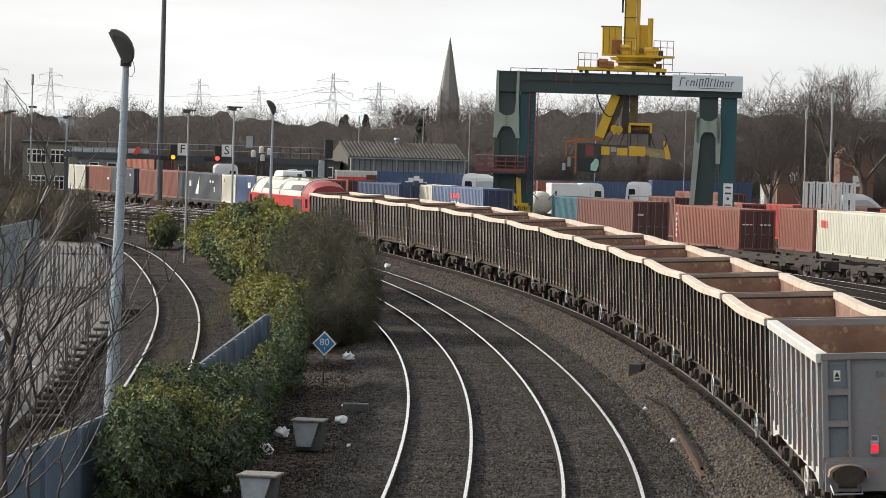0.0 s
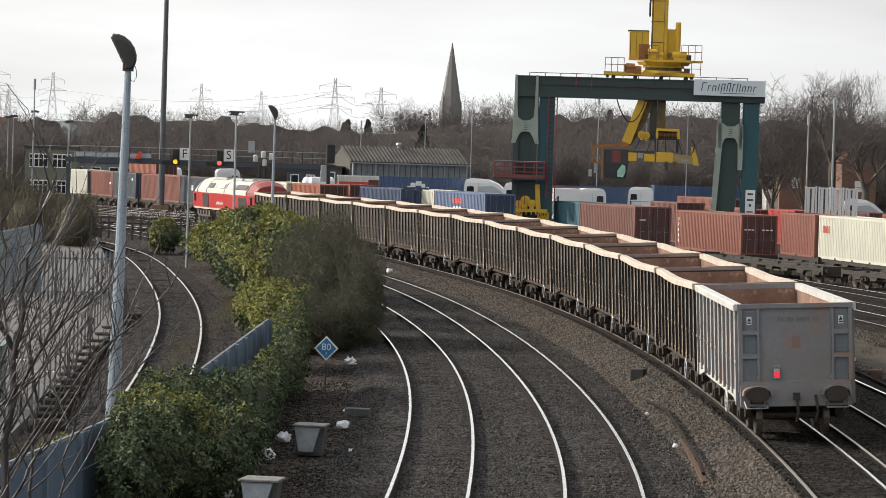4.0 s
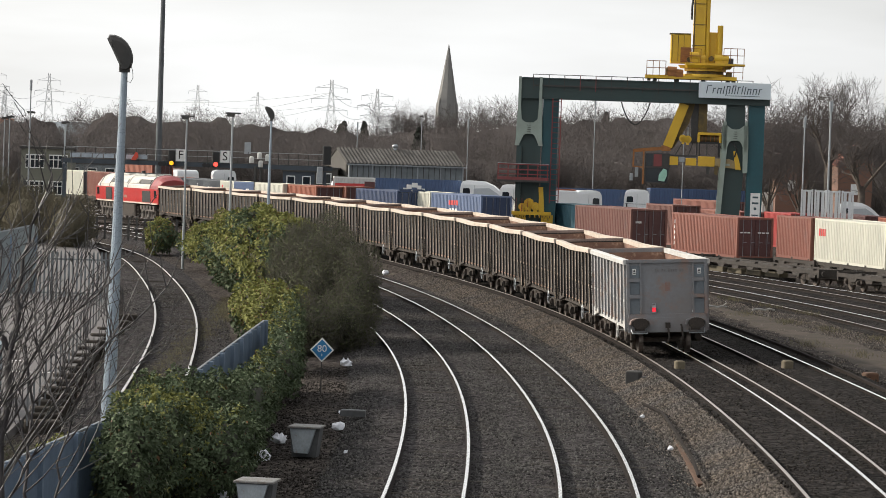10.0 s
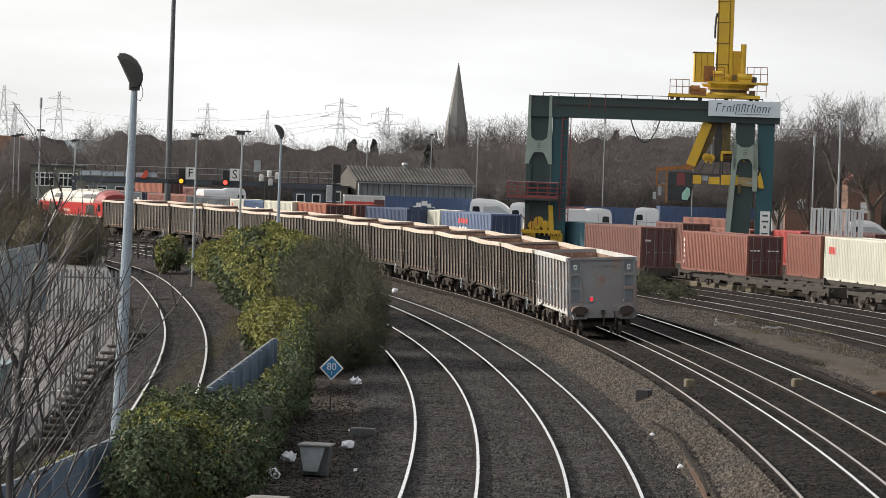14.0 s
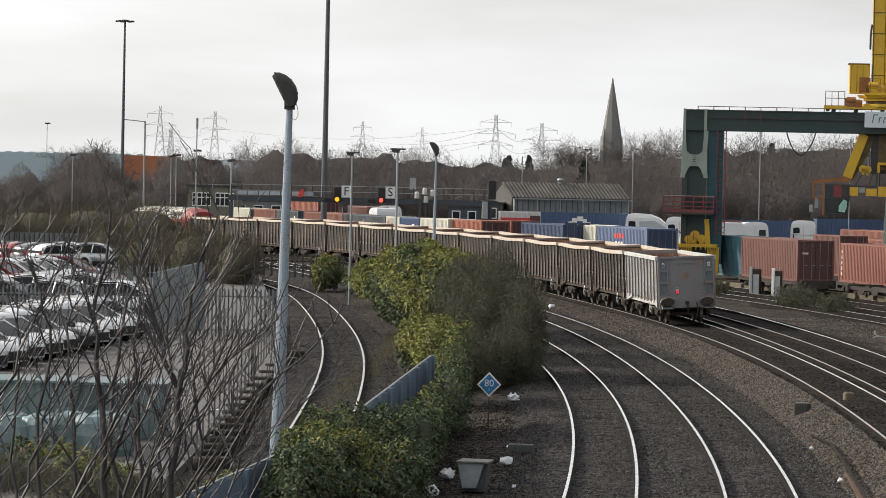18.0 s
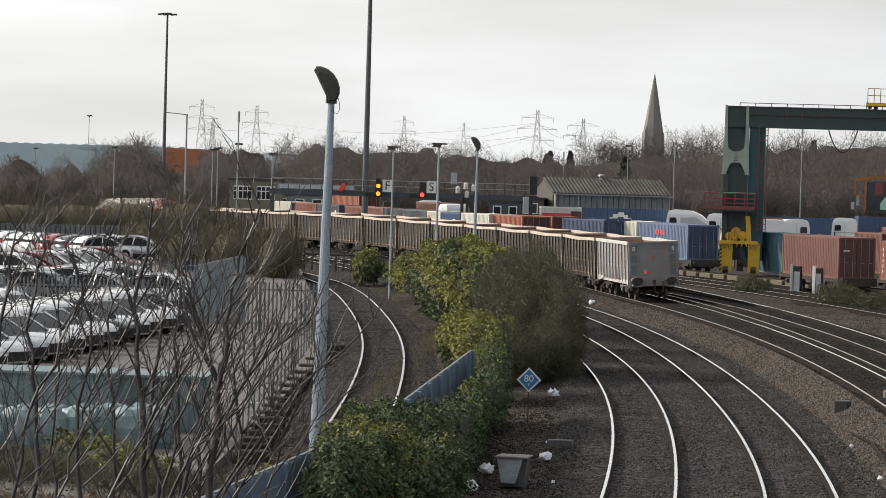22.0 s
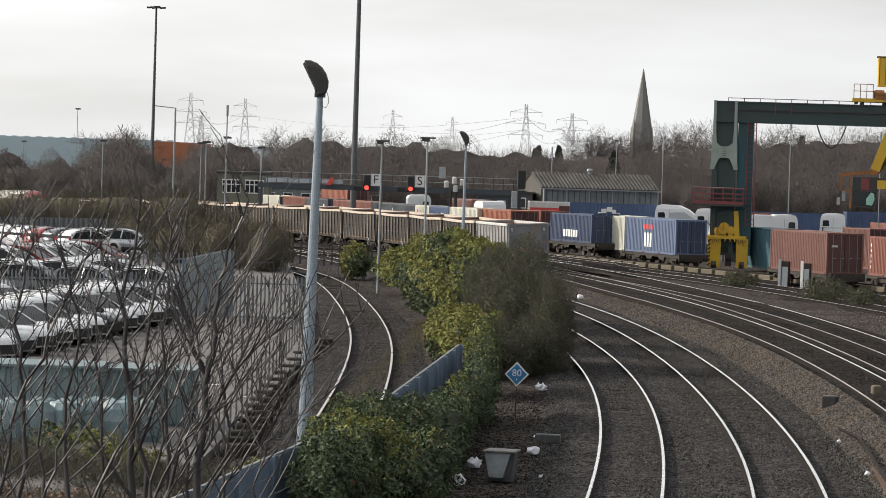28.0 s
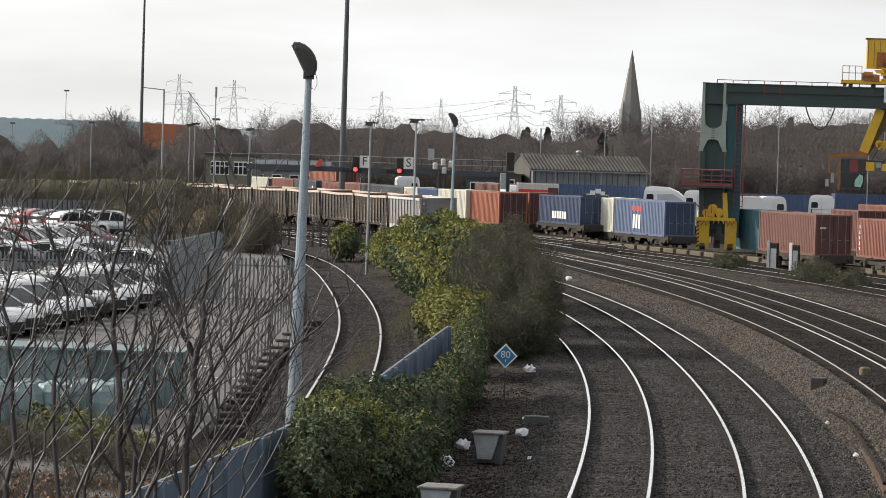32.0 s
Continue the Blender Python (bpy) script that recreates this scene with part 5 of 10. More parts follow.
def crane_leg(x, top, foot, flare, short=None):
    """H-shaped pale frame facing along the rails, its dark box column to the far side."""
    for fy in (-1.25, 1.25):
        for sx in (-1, 1):
            s = Shape()
            rings = []
            for z, o, w in ((top, 0.80, 0.20), (top - 2.3, 0.80, 0.24), (8.9, 0.78, 0.34), (8.6, 0.70, 0.55), (7.7, 0.70, 0.60), (7.3, 0.80, 0.42), (foot, 0.84 + flare * 0.9, 0.30) if sx < 0 or not short else (short, 0.82, 0.34)):
                rings.append([(x + sx * o - w / 2, fy - 0.14, z), (x + sx * o + w / 2, fy - 0.14, z), (x + sx * o + w / 2, fy + 0.14, z), (x + sx * o - w / 2, fy + 0.14, z)])
            s.loft(rings)
            part("leg_post", s, M_CPALE, gantry, "faded pale green leg post")
        s = Shape()
        s.prism([(x - 0.55, 7.5), (x - 0.3, 7.75), (x + 0.3, 7.75), (x + 0.55, 7.5), (x + 0.62, 8.9), (x + 0.3, 8.65), (x - 0.3, 8.65), (x - 0.62, 8.9)], "y", fy - 0.13, fy + 0.13)
        part("cross_plate", s, M_CPALE, gantry, "pale green cross plate with rungs")
    for i in range(6):
        r = Shape()
        r.beam((x - 0.14, -1.40, 7.75 + i * 0.17), (x + 0.14, -1.40, 7.75 + i * 0.17), 0.03, 0.03)
        part("rung", r, M_DARK, gantry)
    s = Shape()
    if short:      # the far leg's box leans in below the frame
        s.prism([(x - 1.15, -0.6), (x + 0.35, -0.6), (x + 0.72, short), (x + 0.7, BEAM0), (x - 0.72, BEAM0), (x - 0.78, short)], "y", -0.95, 1.1)
    else:
        s.prism([(x - 0.75, 0.3), (x + 0.7, 0.3), (x + 0.7, BEAM0), (x - 0.72, BEAM0)], "y", -0.95, 1.1)
    part("leg_box", s, M_CGREEN, gantry, "dark box inside the leg frame")
    for fy in (-1.15,):
        for sx in (-1, 1):
            s = Shape()
            s.box(x + sx * 0.72 - (0.45 if short else 0), fy, 0.3, 0.4, 0.3, foot - 0.3)
            part("leg_foot", s, M_CGREEN if foot > 2 else M_CPALE, gantry)


def leg_column(x0, x1, mat):
    s = Shape()
    s.prism([(x0, 0.3), (x1, 0.3), (x1, BEAM0 - 0.02), (x0, BEAM0 - 0.02)], "y", -1.05, 1.1)
    part("leg_column", s, mat, gantry, "dark box-section leg column")


crane_leg(0.0, BEAM1 + 0.1, 6.85, 0.1)
leg_column(1.0, 2.2, M_CTEAL)
crane_leg(15.8, 9.2, 0.4, 0.38, 5.3)
leg_column(16.78, 18.0, M_CTEAL)
for y in (-0.95, 0.95):
    s = Shape()
    s.box(8.77, y, BEAM0, 19.2, 0.55, BEAM1 - BEAM0)
    girder = part("main_girder", s, M_CGREEN, gantry, "dark green plate girder")
    for z in (BEAM0 - 0.05, BEAM1 - 0.02):
        s = Shape()
        s.box(8.77, y, z, 19.2, 0.75, 0.08)
        part("flange", s, M_CGREEN, girder)
for x in (-0.58, 18.1):
    s = Shape()
    s.box(x, 0, BEAM0 + 0.1, 0.5, 2.2, BEAM1 - BEAM0 - 0.2)
    part("end_tie", s, M_CGREEN, gantry)
hr = Shape()
for i in range(15):
    x = 0.2 + i * 16.8 / 14
    p = Shape()
    p.beam((x, -1.35, BEAM1 - 0.9), (x, -1.35, BEAM1 + 0.32), 0.06, 0.06)
    part("handrail_post", p, M_CRED if i in (3, 4) else M_DARK, gantry)
hr.beam((0.2, -1.35, BEAM1 + 0.3), (17.0, -1.35, BEAM1 + 0.3), 0.05, 0.05)
hr.beam((0.2, -1.35, BEAM1 - 0.55), (17.0, -1.35, BEAM1 - 0.55), 0.05, 0.12)
part("handrail", hr, M_DARK, gantry)
# ladder tower in dull red beside the near leg
ld = Shape()
for sx, sy in product((1.75, 2.4), (-1.45, -1.12)):
    ld.beam((sx, sy, 2.5), (sx, sy, BEAM0), 0.07, 0.07)
part("ladder_frame", ld, M_CRED, gantry, "dull red ladder tower")
for i in range(20):
    r = Shape()
    r.beam((1.75, -1.45, 2.7 + i * 0.4), (2.4, -1.45, 2.7 + i * 0.4), 0.04, 0.04)
    part("ladder_rung", r, M_CRED, gantry)
# access platform with red railings at the foot of the near leg
pf = Shape()
pf.box(-0.35, -1.9, 4.05, 3.95, 1.2, 0.16)
part("platform", pf, M_DARK, gantry, "access platform on the near leg")
for i in range(6):
    p = Shape()
    p.beam((-2.25 + i * 0.76, -2.45, 4.2), (-2.25 + i * 0.76, -2.45, 5.45), 0.06, 0.06)
    part("railing_post", p, M_CRED, gantry)
for i in range(6):
    p = Shape()
    p.beam((-2.25 + i * 0.76, -1.5, 4.2), (-2.25 + i * 0.76, -1.5, 5.45), 0.06, 0.06)
    part("railing_post", p, M_CRED, gantry)
for z, w_ in ((4.32, 0.22), (4.65, 0.07), (5.0, 0.09), (5.40, 0.09)):
    for ya, yb, xa, xb in ((-2.45, -2.45, -2.25, 1.6), (-1.5, -1.5, -2.25, 1.6), (-2.45, -1.5, -2.25, -2.25), (-2.45, -1.5, 1.6, 1.6)):
        p = Shape()
        p.beam((xa, ya, z), (xb, yb, z), 0.06, w_)
        part("railing", p, M_CRED, gantry)
p = Shape()
p.beam((-2.28, -2.47, 5.47), (1.63, -2.47, 5.47), 0.05, 0.03)
part("handrail_top", p, M_GREY, gantry, "worn pale top rail")
# yellow travelling gear under the near leg
for x in (0.3,):
    s = Shape()
    s.box(x, -0.3, 1.55, 3.2, 2.6, 0.24)
    part("travel_beam", s, M_CYEL, gantry, "yellow travel platform")
    for i in range(9):
        p = Shape()
        p.beam((x - 1.5 + i * 0.37, -1.62, 1.34), (x - 1.5 + i * 0.37, -1.62, 1.55), 0.10, 0.06)
        part("skirt_plate", p, M_CYEL, gantry)
    for sx, wd in ((-0.85, 0.95), (1.28, 0.85)):
        s = Shape()
        s.prism([(x + sx - wd / 2, -0.62), (x + sx + wd / 2, -0.62), (x + sx + wd / 2 + 0.05, 1.56), (x + sx - wd / 2 - 0.02, 1.56)], "y", -1.5, -0.5)
        part("bogie_leg", s, M_CYEL, gantry, "yellow wheel box standing on the crane rail")
        for dy in (-1.35, -0.65):
            w = Shape()
            w.tube((x + sx - 0.2, dy, -0.42), (x + sx + 0.2, dy, -0.42), 0.28, 0.28, 14)
            part("travel_wheel", w, M_DARK, gantry)
    edge = x - 0.85 - 0.475
    for i in range(7):
        h = Shape()
        h.prism([(edge, -0.55 + i * 0.3), (edge, -0.42 + i * 0.3), (edge + 0.2, -0.27 + i * 0.3), (edge + 0.2, -0.40 + i * 0.3)], "y", -1.515, -1.503)
        part("hazard_stripe", h, M_BLACK, gantry)
    s = Shape()
    s.box(x + 0.2, -0.9, 0.55, 1.3, 0.5, 0.35)
    s.tube((x + 0.1, -1.25, 0.1), (x + 0.5, -1.25, 0.1), 0.28, 0.28, 12)
    s.box(x + 0.25, -1.2, -0.55, 0.5, 0.4, 0.9)
    part("drive_unit", s, M_DECK, gantry, "grimy grey drive unit between the wheel boxes")
    for sx, zz, rr, yy in ((-0.62, 2.15, 0.30, -1.5), (-0.12, 2.42, 0.40, -1.3), (0.38, 2.2, 0.33, -1.5), (-0.2, 2.0, 0.22, -1.6), (0.62, 2.55, 0.22, -1.2)):
        s = Shape()
        s.tube((x + sx, yy, zz), (x + sx, yy + 0.5, zz), rr, rr * 0.86, 14)
        s.tube((x + sx, yy - 0.07, zz), (x + sx, yy, zz), rr * 0.55, rr * 0.6, 10)
        s.box(x + sx, yy + 0.25, 1.78, 0.34, 0.4, 0.4)
        part("travel_motor", s, M_CYEL, gantry, "yellow travel motor")
    for i in range(9):      # loops of cable over the skirt
        h = Shape()
        h.pipe([(x - 1.35 + i * 0.33, -1.66, 1.5), (x - 1.25 + i * 0.33, -1.7, 1.2 - (i % 3) * 0.06), (x - 1.12 + i * 0.33, -1.66, 1.5)], 0.025, 4)
        part("cable_loop", h, M_BLACK, gantry)
    s = Shape()
    s.beam((x + 0.9, -1.5, 1.8), (x + 0.75, -1.5, 3.7), 0.35, 0.2)
    part("motor_guard", s, M_CYEL, gantry)
    for i in range(4):
        p = Shape()
        p.beam((x - 1.55 + i * 0.45, -1.62, 1.8), (x - 1.55 + i * 0.45, -1.62, 2.8), 0.05, 0.05)
        part("railing_post", p, M_CRED, gantry)
    s = Shape()
    s.box(x + 0.1, -0.1, 0.5, 1.8, 0.7, 0.9)
    part("cable_box", s, M_DARK, gantry)
s = Shape()
s.bevel_box(16.9, 0, -0.72, 1.4, 2.8, 1.8, 0.05)
part("bogie_leg", s, M_CYEL, gantry, "yellow wheel box")
# white name board, its brand drawn as plain shapes
sg = Shape()
sg.bevel_box(15.62, -1.72, BEAM0 + 0.42, 5.5, 0.10, 1.22, 0.01)
board = part("name_board", sg, M_BOARD, gantry, "white board with slate brand shapes")
wx = 13.42
for i, (w, h) in enumerate(((0.34, 0.66), (0.20, 0.44), (0.30, 0.44), (0.07, 0.58), (0.30, 0.60), (0.28, 0.66), (0.18, 0.58), (0.07, 0.66), (0.07, 0.58), (0.28, 0.44), (0.30, 0.44), (0.20, 0.44))):
    b = Shape()
    low = -0.16 if i == 4 else 0.0
    b.prism([(wx, low), (wx + 0.07, low), (wx + 0.07 + h * 0.18, h), (wx + h * 0.18, h)], "y", -1.785, -1.775)
    if w > 0.1:
        b.prism([(wx + 0.07 + h * 0.17, h - 0.07), (wx + w + h * 0.17, h - 0.07), (wx + w + h * 0.18, h), (wx + 0.07 + h * 0.18, h)], "y", -1.785, -1.775)
    if w > 0.25 and i:
        b.prism([(wx + w - 0.07, 0), (wx + w, 0), (wx + w + h * 0.15, h - 0.08), (wx + w - 0.07 + h * 0.15, h - 0.08)], "y", -1.785, -1.775)
    b.v = [(a, c, z + BEAM0 + 0.76) for a, c, z in b.v]
    part("brand_shape", b, M_SIGNB, board)
    wx += w + 0.145
ul = Shape()
ul.box(16.3, -1.78, BEAM0 + 0.6, 2.5, 0.01, 0.04)
part("brand_shape", ul, M_SIGNB, board)
# warning board low on the far leg
wb = Shape()
wb.box(17.5, -1.1, 1.7, 0.74, 0.04, 2.1)
wbo = part("warning_board", wb, M_WHITE, gantry, "white warning board with unreadable lines")
for i in range(5):
    b = Shape()
    b.box(17.5, -1.13, (1.85, 2.05, 2.5, 2.95, 3.4)[i], (0.4, 0.5, 0.2, 0.5, 0.42)[i], 0.012, (0.07, 0.10, 0.20, 0.14, 0.14)[i])
    part("text_bar", b, M_SIGNB, wbo)
# festoon cable sagging below the girder
fc = Shape()
pts = [(7.0 + 2.2 * u, -1.3, BEAM0 - 0.1 - 1.7 * math.sin(math.pi * u) ** 0.8) for u in [i / 14 for i in range(15)]]
fc.pipe(pts, 0.05, 5)
part("festoon_cable", fc, M_BLACK, gantry)

# the trolley on top, with mast, cab and spreader
trolley = thing("crane_trolley", pose(0, 0, 0), "yellow crane trolley with mast, hanging cab and spreader", "crane trolley")


def tpart(name, shape, mat, label=""):
    return part(name, shape, mat, trolley, label)


TZ = BEAM1 + 0.30
M_CGRIME = material("grimy and shade-dark yellow steel", (0.17, 0.115, 0.03), 0.7, 0.1, (0.07, 0.055, 0.03), 0.5, 1.5, 12.0, 0.1)
s = Shape()
s.box(-0.55, 0, TZ, 7.0, 3.0, 0.26)
tpart("lower_deck", s, M_CYEL, "yellow lower trolley deck")
for gx, gy in product((-3.3, -1.6, 0.4, 2.3), (-1.0, 1.0)):
    s = Shape()
    s.tube((gx, gy - 0.12, TZ - 0.13), (gx, gy + 0.12, TZ - 0.13), 0.16, 0.16, 12)
    tpart("trolley_wheel", s, M_DARK)
for gx in (-3.75, 2.75):
    s = Shape()
    s.box(gx, 0, TZ - 0.16, 0.25, 2.4, 0.2)
    tpart("wheel_guard", s, M_CGRIME)
s = Shape()
s.tube((0.55, 0, TZ + 0.2), (0.55, 0, TZ + 0.42), 1.75, 1.75, 24)
s.tube((0.55, 0, TZ + 0.66), (0.55, 0, TZ + 0.88), 1.6, 1.6, 24)
tpart("slewing_ring", s, M_CYEL, "yellow slewing ring flanges")
# bearing ring darkened, the shadow below the deck put into its colour
s = Shape()
s.tube((0.55, 0, TZ + 0.4), (0.55, 0, TZ + 0.7), 1.42, 1.42, 24)
tpart("slewing_bearing", s, M_CGRIME, "greasy slewing bearing")
for gx, gw, gh in ((-2.2, 0.55, 0.62), (-1.5, 0.4, 0.5), (2.35, 0.45, 0.4)):
    s = Shape()
    s.bevel_box(gx, -1.0, TZ + 0.24, gw, 0.6, gh, 0.04)
    tpart("drive_box", s, M_CGRIME, "oil-stained drive box")
s = Shape()
s.tube((0.55, 0, TZ + 0.86), (0.55, 0, TZ + 1.1), 1.9, 2.1, 8)
s.box(0.9, -0.2, TZ + 1.1, 3.8, 3.0, 0.16)
tpart("upper_deck", s, M_CYEL, "yellow upper trolley deck")
s = Shape()
s.bevel_box(-1.40, 0.2, TZ + 1.22, 1.55, 1.8, 2.25, 0.06)
tpart("winch_house", s, M_CYEL, "yellow winch house")
s = Shape()
s.bevel_box(0.0, 0, TZ + 1.28, 0.95, 1.0, 9.5, 0.05)
tpart("mast", s, M_CYEL, "tall yellow mast column")
s = Shape()
s.bevel_box(0.64, 0.1, TZ + 1.28, 0.30, 1.0, 9.5, 0.04)
tpart("mast", s, M_CYEL, "second yellow mast column")
s = Shape()
s.bevel_box(1.1, 0.5, TZ + 1.28, 0.75, 1.2, 2.4, 0.05)
tpart("machine_cabinet", s, M_CYEL)
s = Shape()
s.tube((1.6, -0.4, TZ + 1.28), (1.6, -0.4, TZ + 4.2), 0.22, 0.22, 10)
tpart("exhaust_stack", s, M_CYEL, "yellow stack pipe")
s = Shape()
s.pipe([(-0.62, -0.35, TZ + 4.6), (-0.62, -0.4, TZ + 5.6), (-0.56, -0.4, TZ + 6.3), (-0.52, -0.35, TZ + 6.5)], 0.09, 6)
tpart("cable_loop", s, M_BLACK, "black cable loop beside the mast")
for gz in (2.6, 4.2, 5.8, 7.4, 9.0):
    s = Shape()
    s.box(0.0, -0.02, TZ + gz, 1.0, 1.04, 0.05)
    tpart("mast_flange", s, M_CGRIME)
# brownish strip paints the shadow side along the mast's left edge
s = Shape()
s.box(-0.40, -0.505, TZ + 1.3, 0.10, 0.03, 9.4)
tpart("mast_guide", s, M_CGRIME, "greasy guide rail down the mast")
for gx in (-2.05, -1.6, -1.15):
    s = Shape()
    s.box(gx, -0.71, TZ + 1.35, 0.03, 0.03, 2.0)
    tpart("panel_seam", s, M_CGRIME)
s = Shape()
s.bevel_box(-1.45, 0.2, TZ + 3.45, 1.65, 1.9, 0.07, 0.02)
tpart("winch_roof", s, M_CGRIME)
for gx, gz, gr in ((0.95, 1.62, 0.2), (-0.75, 1.5, 0.18), (1.35, 1.45, 0.16)):
    s = Shape()
    s.tube((gx, -1.5, TZ + gz), (gx, -0.9, TZ + gz), gr, gr, 12)
    tpart("pump", s, M_CGRIME, "grimy hydraulic pump")
for gx in (1.9, 2.7, 3.4):
    s = Shape()
    s.beam((gx, -1.45, TZ + 0.1), (gx, -1.45, TZ + 1.1), 0.05, 0.05)
    tpart("railing_post", s, M_CBROWN)
s = Shape()
s.beam((1.9, -1.45, TZ + 0.62), (3.4, -1.45, TZ + 0.62), 0.045, 0.045)
tpart("railing", s, M_CBROWN)
for mx, mz, r, ln, mat in ((-0.35, 1.75, 0.34, 0.7, M_CYEL), (0.25, 1.6, 0.28, 0.5, M_CYEL), (1.75, 1.62, 0.33, 1.1, M_CYEL), (-2.0, 0.62, 0.32, 0.7, M_CBROWN), (-1.45, 0.5, 0.24, 0.6, M_CBROWN), (2.45, 1.5, 0.2, 0.4, M_DARK)):
    s = Shape()
    s.tube((mx - ln / 2, -1.25, TZ + mz), (mx + ln / 2, -1.25, TZ + mz), r, r * 0.92, 14)
    s.box(mx, -1.25, TZ + mz - r - 0.12, ln * 0.9, 0.55, 0.3)
    tpart("drive_motor", s, mat, "oil-streaked drive motor on its bracket")
s = Shape()
s.bevel_box(-1.0, -0.72, TZ + 1.3, 0.8, 0.06, 1.15, 0.02)
tpart("door_panel", s, M_CBROWN, "rust-stained panel on the winch house")
for x0, x1, zb in ((-1.35, 0.15, TZ + 1.2),):
    for u in (0.0, 0.5, 1.0):
        p = Shape()
        p.beam((x0 + (x1 - x0) * u, -1.62, zb), (x0 + (x1 - x0) * u, -1.62, zb + 1.15), 0.05, 0.05)
        tpart("railing_post", p, M_CBROWN)
    for z in (0.6, 1.13):
        p = Shape()
        p.beam((x0, -1.62, zb + z), (x1, -1.62, zb + z), 0.045, 0.045)
        tpart("railing", p, M_CBROWN)
for x0, x1, zb in ((-3.95, -2.5, TZ + 0.1), (1.9, 3.45, TZ + 1.2)):
    n = 4
    for i in range(n):
        p = Shape()
        p.beam((x0 + (x1 - x0) * i / (n - 1), -1.5, zb + 0.1), (x0 + (x1 - x0) * i / (n - 1), -1.5, zb + 1.25), 0.05, 0.05)
        tpart("railing_post", p, M_CBROWN)
    for z in (0.7, 1.23):
        p = Shape()
        p.beam((x0, -1.5, zb + z), (x1, -1.5, zb + z), 0.05, 0.05)
        tpart("railing", p, M_CBROWN)
s = Shape()
s.box(2.6, -0.4, TZ + 1.12, 1.9, 2.0, 0.14)
tpart("side_deck", s, M_CYEL)
# below the girder
s = Shape()
s.beam((-0.95, -0.6, BEAM0 - 0.1), (-2.15, -0.6, 7.15), 0.5, 0.72)
tpart("cab_arm", s, M_CYEL, "slanting yellow cab arm")
# darker plate paints in the shaded face of the cab arm
s = Shape()
s.prism([(-0.95, BEAM0 - 0.05), (-0.12, BEAM0 - 0.05), (-0.55, 9.0), (-1.35, 7.6), (-1.75, 6.95), (-2.1, 6.95)], "y", -0.55, -0.35)
tpart("arm_web", s, M_CGRIME, "grimy yellow web plate behind the cab arm")
s = Shape()
s.beam((-1.9, -0.6, 7.02), (-2.6, -0.6, 7.0), 0.45, 0.42)
s.beam((-2.5, -0.6, 7.0), (-4.75, -0.6, 6.75), 0.4, 0.26)
tpart("cab_outrigger", s, M_CBROWN, "rust-orange outrigger above the cab")
for sx, zb in ((-4.72, 5.5), (-3.95, 4.2)):
    s = Shape()
    s.beam((sx, -1.2, 6.8), (sx, -1.2, zb), 0.13, 0.13)
    tpart("cab_hanger", s, M_CBROWN)
s = Shape()
s.beam((-4.72, -1.2, 5.55), (-3.95, -1.2, 5.5), 0.1, 0.1)
tpart("cab_hanger", s, M_CBROWN)
s = Shape()
s.bevel_box(-2.85, -0.3, 5.5, 1.95, 1.7, 1.12, 0.05)
tpart("cab", s, M_DARK, "dark operator cab with red panels")
for sx, w, mat in ((-3.5, 0.5, M_GLASS), (-2.86, 0.62, M_CRED), (-2.2, 0.5, M_DARK)):
    s = Shape()
    s.box(sx, -1.165, 5.6, w, 0.02, 0.92)
    tpart("cab_window", s, mat)
s = Shape()
s.prism([(-3.78, 5.5), (-1.95, 5.5), (-2.1, 4.35), (-3.75, 4.4)], "y", -1.1, 0.4)
tpart("cab_nose", s, M_GLASS, "dark glazed cab nose")
for u, v in (((-3.8, 5.5), (-3.77, 4.38)), ((-1.95, 5.5), (-2.1, 4.33)), ((-3.77, 4.38), (-2.1, 4.33)), ((-3.8, 5.5), (-1.95, 5.5))):
    s = Shape()
    s.beam((u[0], -1.13, u[1]), (v[0], -1.13, v[1]), 0.06, 0.07)
    tpart("cab_frame", s, M_DARK)
s = Shape()
s.prism([(-2.75, 4.5), (-2.3, 4.45), (-2.12, 4.9), (-2.15, 5.35), (-2.4, 5.45), (-2.75, 4.95)], "y", -1.2, -1.15)
tpart("screen", s, M_MINT, "pale mint screen at the cab corner")
for sx, zb, hh in ((-4.85, 4.45, 0.55), (-4.45, 4.75, 0.75)):
    s = Shape()
    s.bevel_box(sx, -1.1, zb, 0.26, 0.2, hh, 0.03)
    tpart("lamp_box", s, M_GREY)
    s = Shape()
    s.beam((sx, -1.1, zb + hh), (sx + 0.15, -1.15, 5.55), 0.05, 0.05)
    tpart("lamp_bracket", s, M_DARK)
s = Shape()
s.box(-0.12, 0, 7.45, 0.55, 0.9, BEAM0 - 7.45)
tpart("hoist_column", s, M_DARK, "dark hoist column")
s = Shape()
s.box(0.5, -0.1, 7.6, 0.66, 0.9, BEAM0 - 7.6)
tpart("hoist_column", s, M_CGRIME, "grimy yellow hoist column")
s = Shape()
s.bevel_box(1.05, -0.3, 8.12, 1.8, 1.5, 0.2, 0.04)
s.bevel_box(0.22, -0.3, 7.55, 0.2, 1.4, 0.62, 0.03)
s.bevel_box(1.88, -0.3, 7.55, 0.2, 1.4, 0.62, 0.03)
tpart("hoist_head", s, M_CYEL, "yellow hoist head frame")
s = Shape()
s.tube((0.3, -0.55, 7.85), (1.8, -0.55, 7.85), 0.27, 0.27, 16)
tpart("rope_drum", s, M_CGRIME, "grimy rope drum in the hoist head")
# black slab added in place of the shade under the rope drum
s = Shape()
s.box(1.05, -0.2, 7.45, 1.5, 1.1, 0.16)
tpart("hoist_underplate", s, M_BLACK, "dark plate under the rope drum")
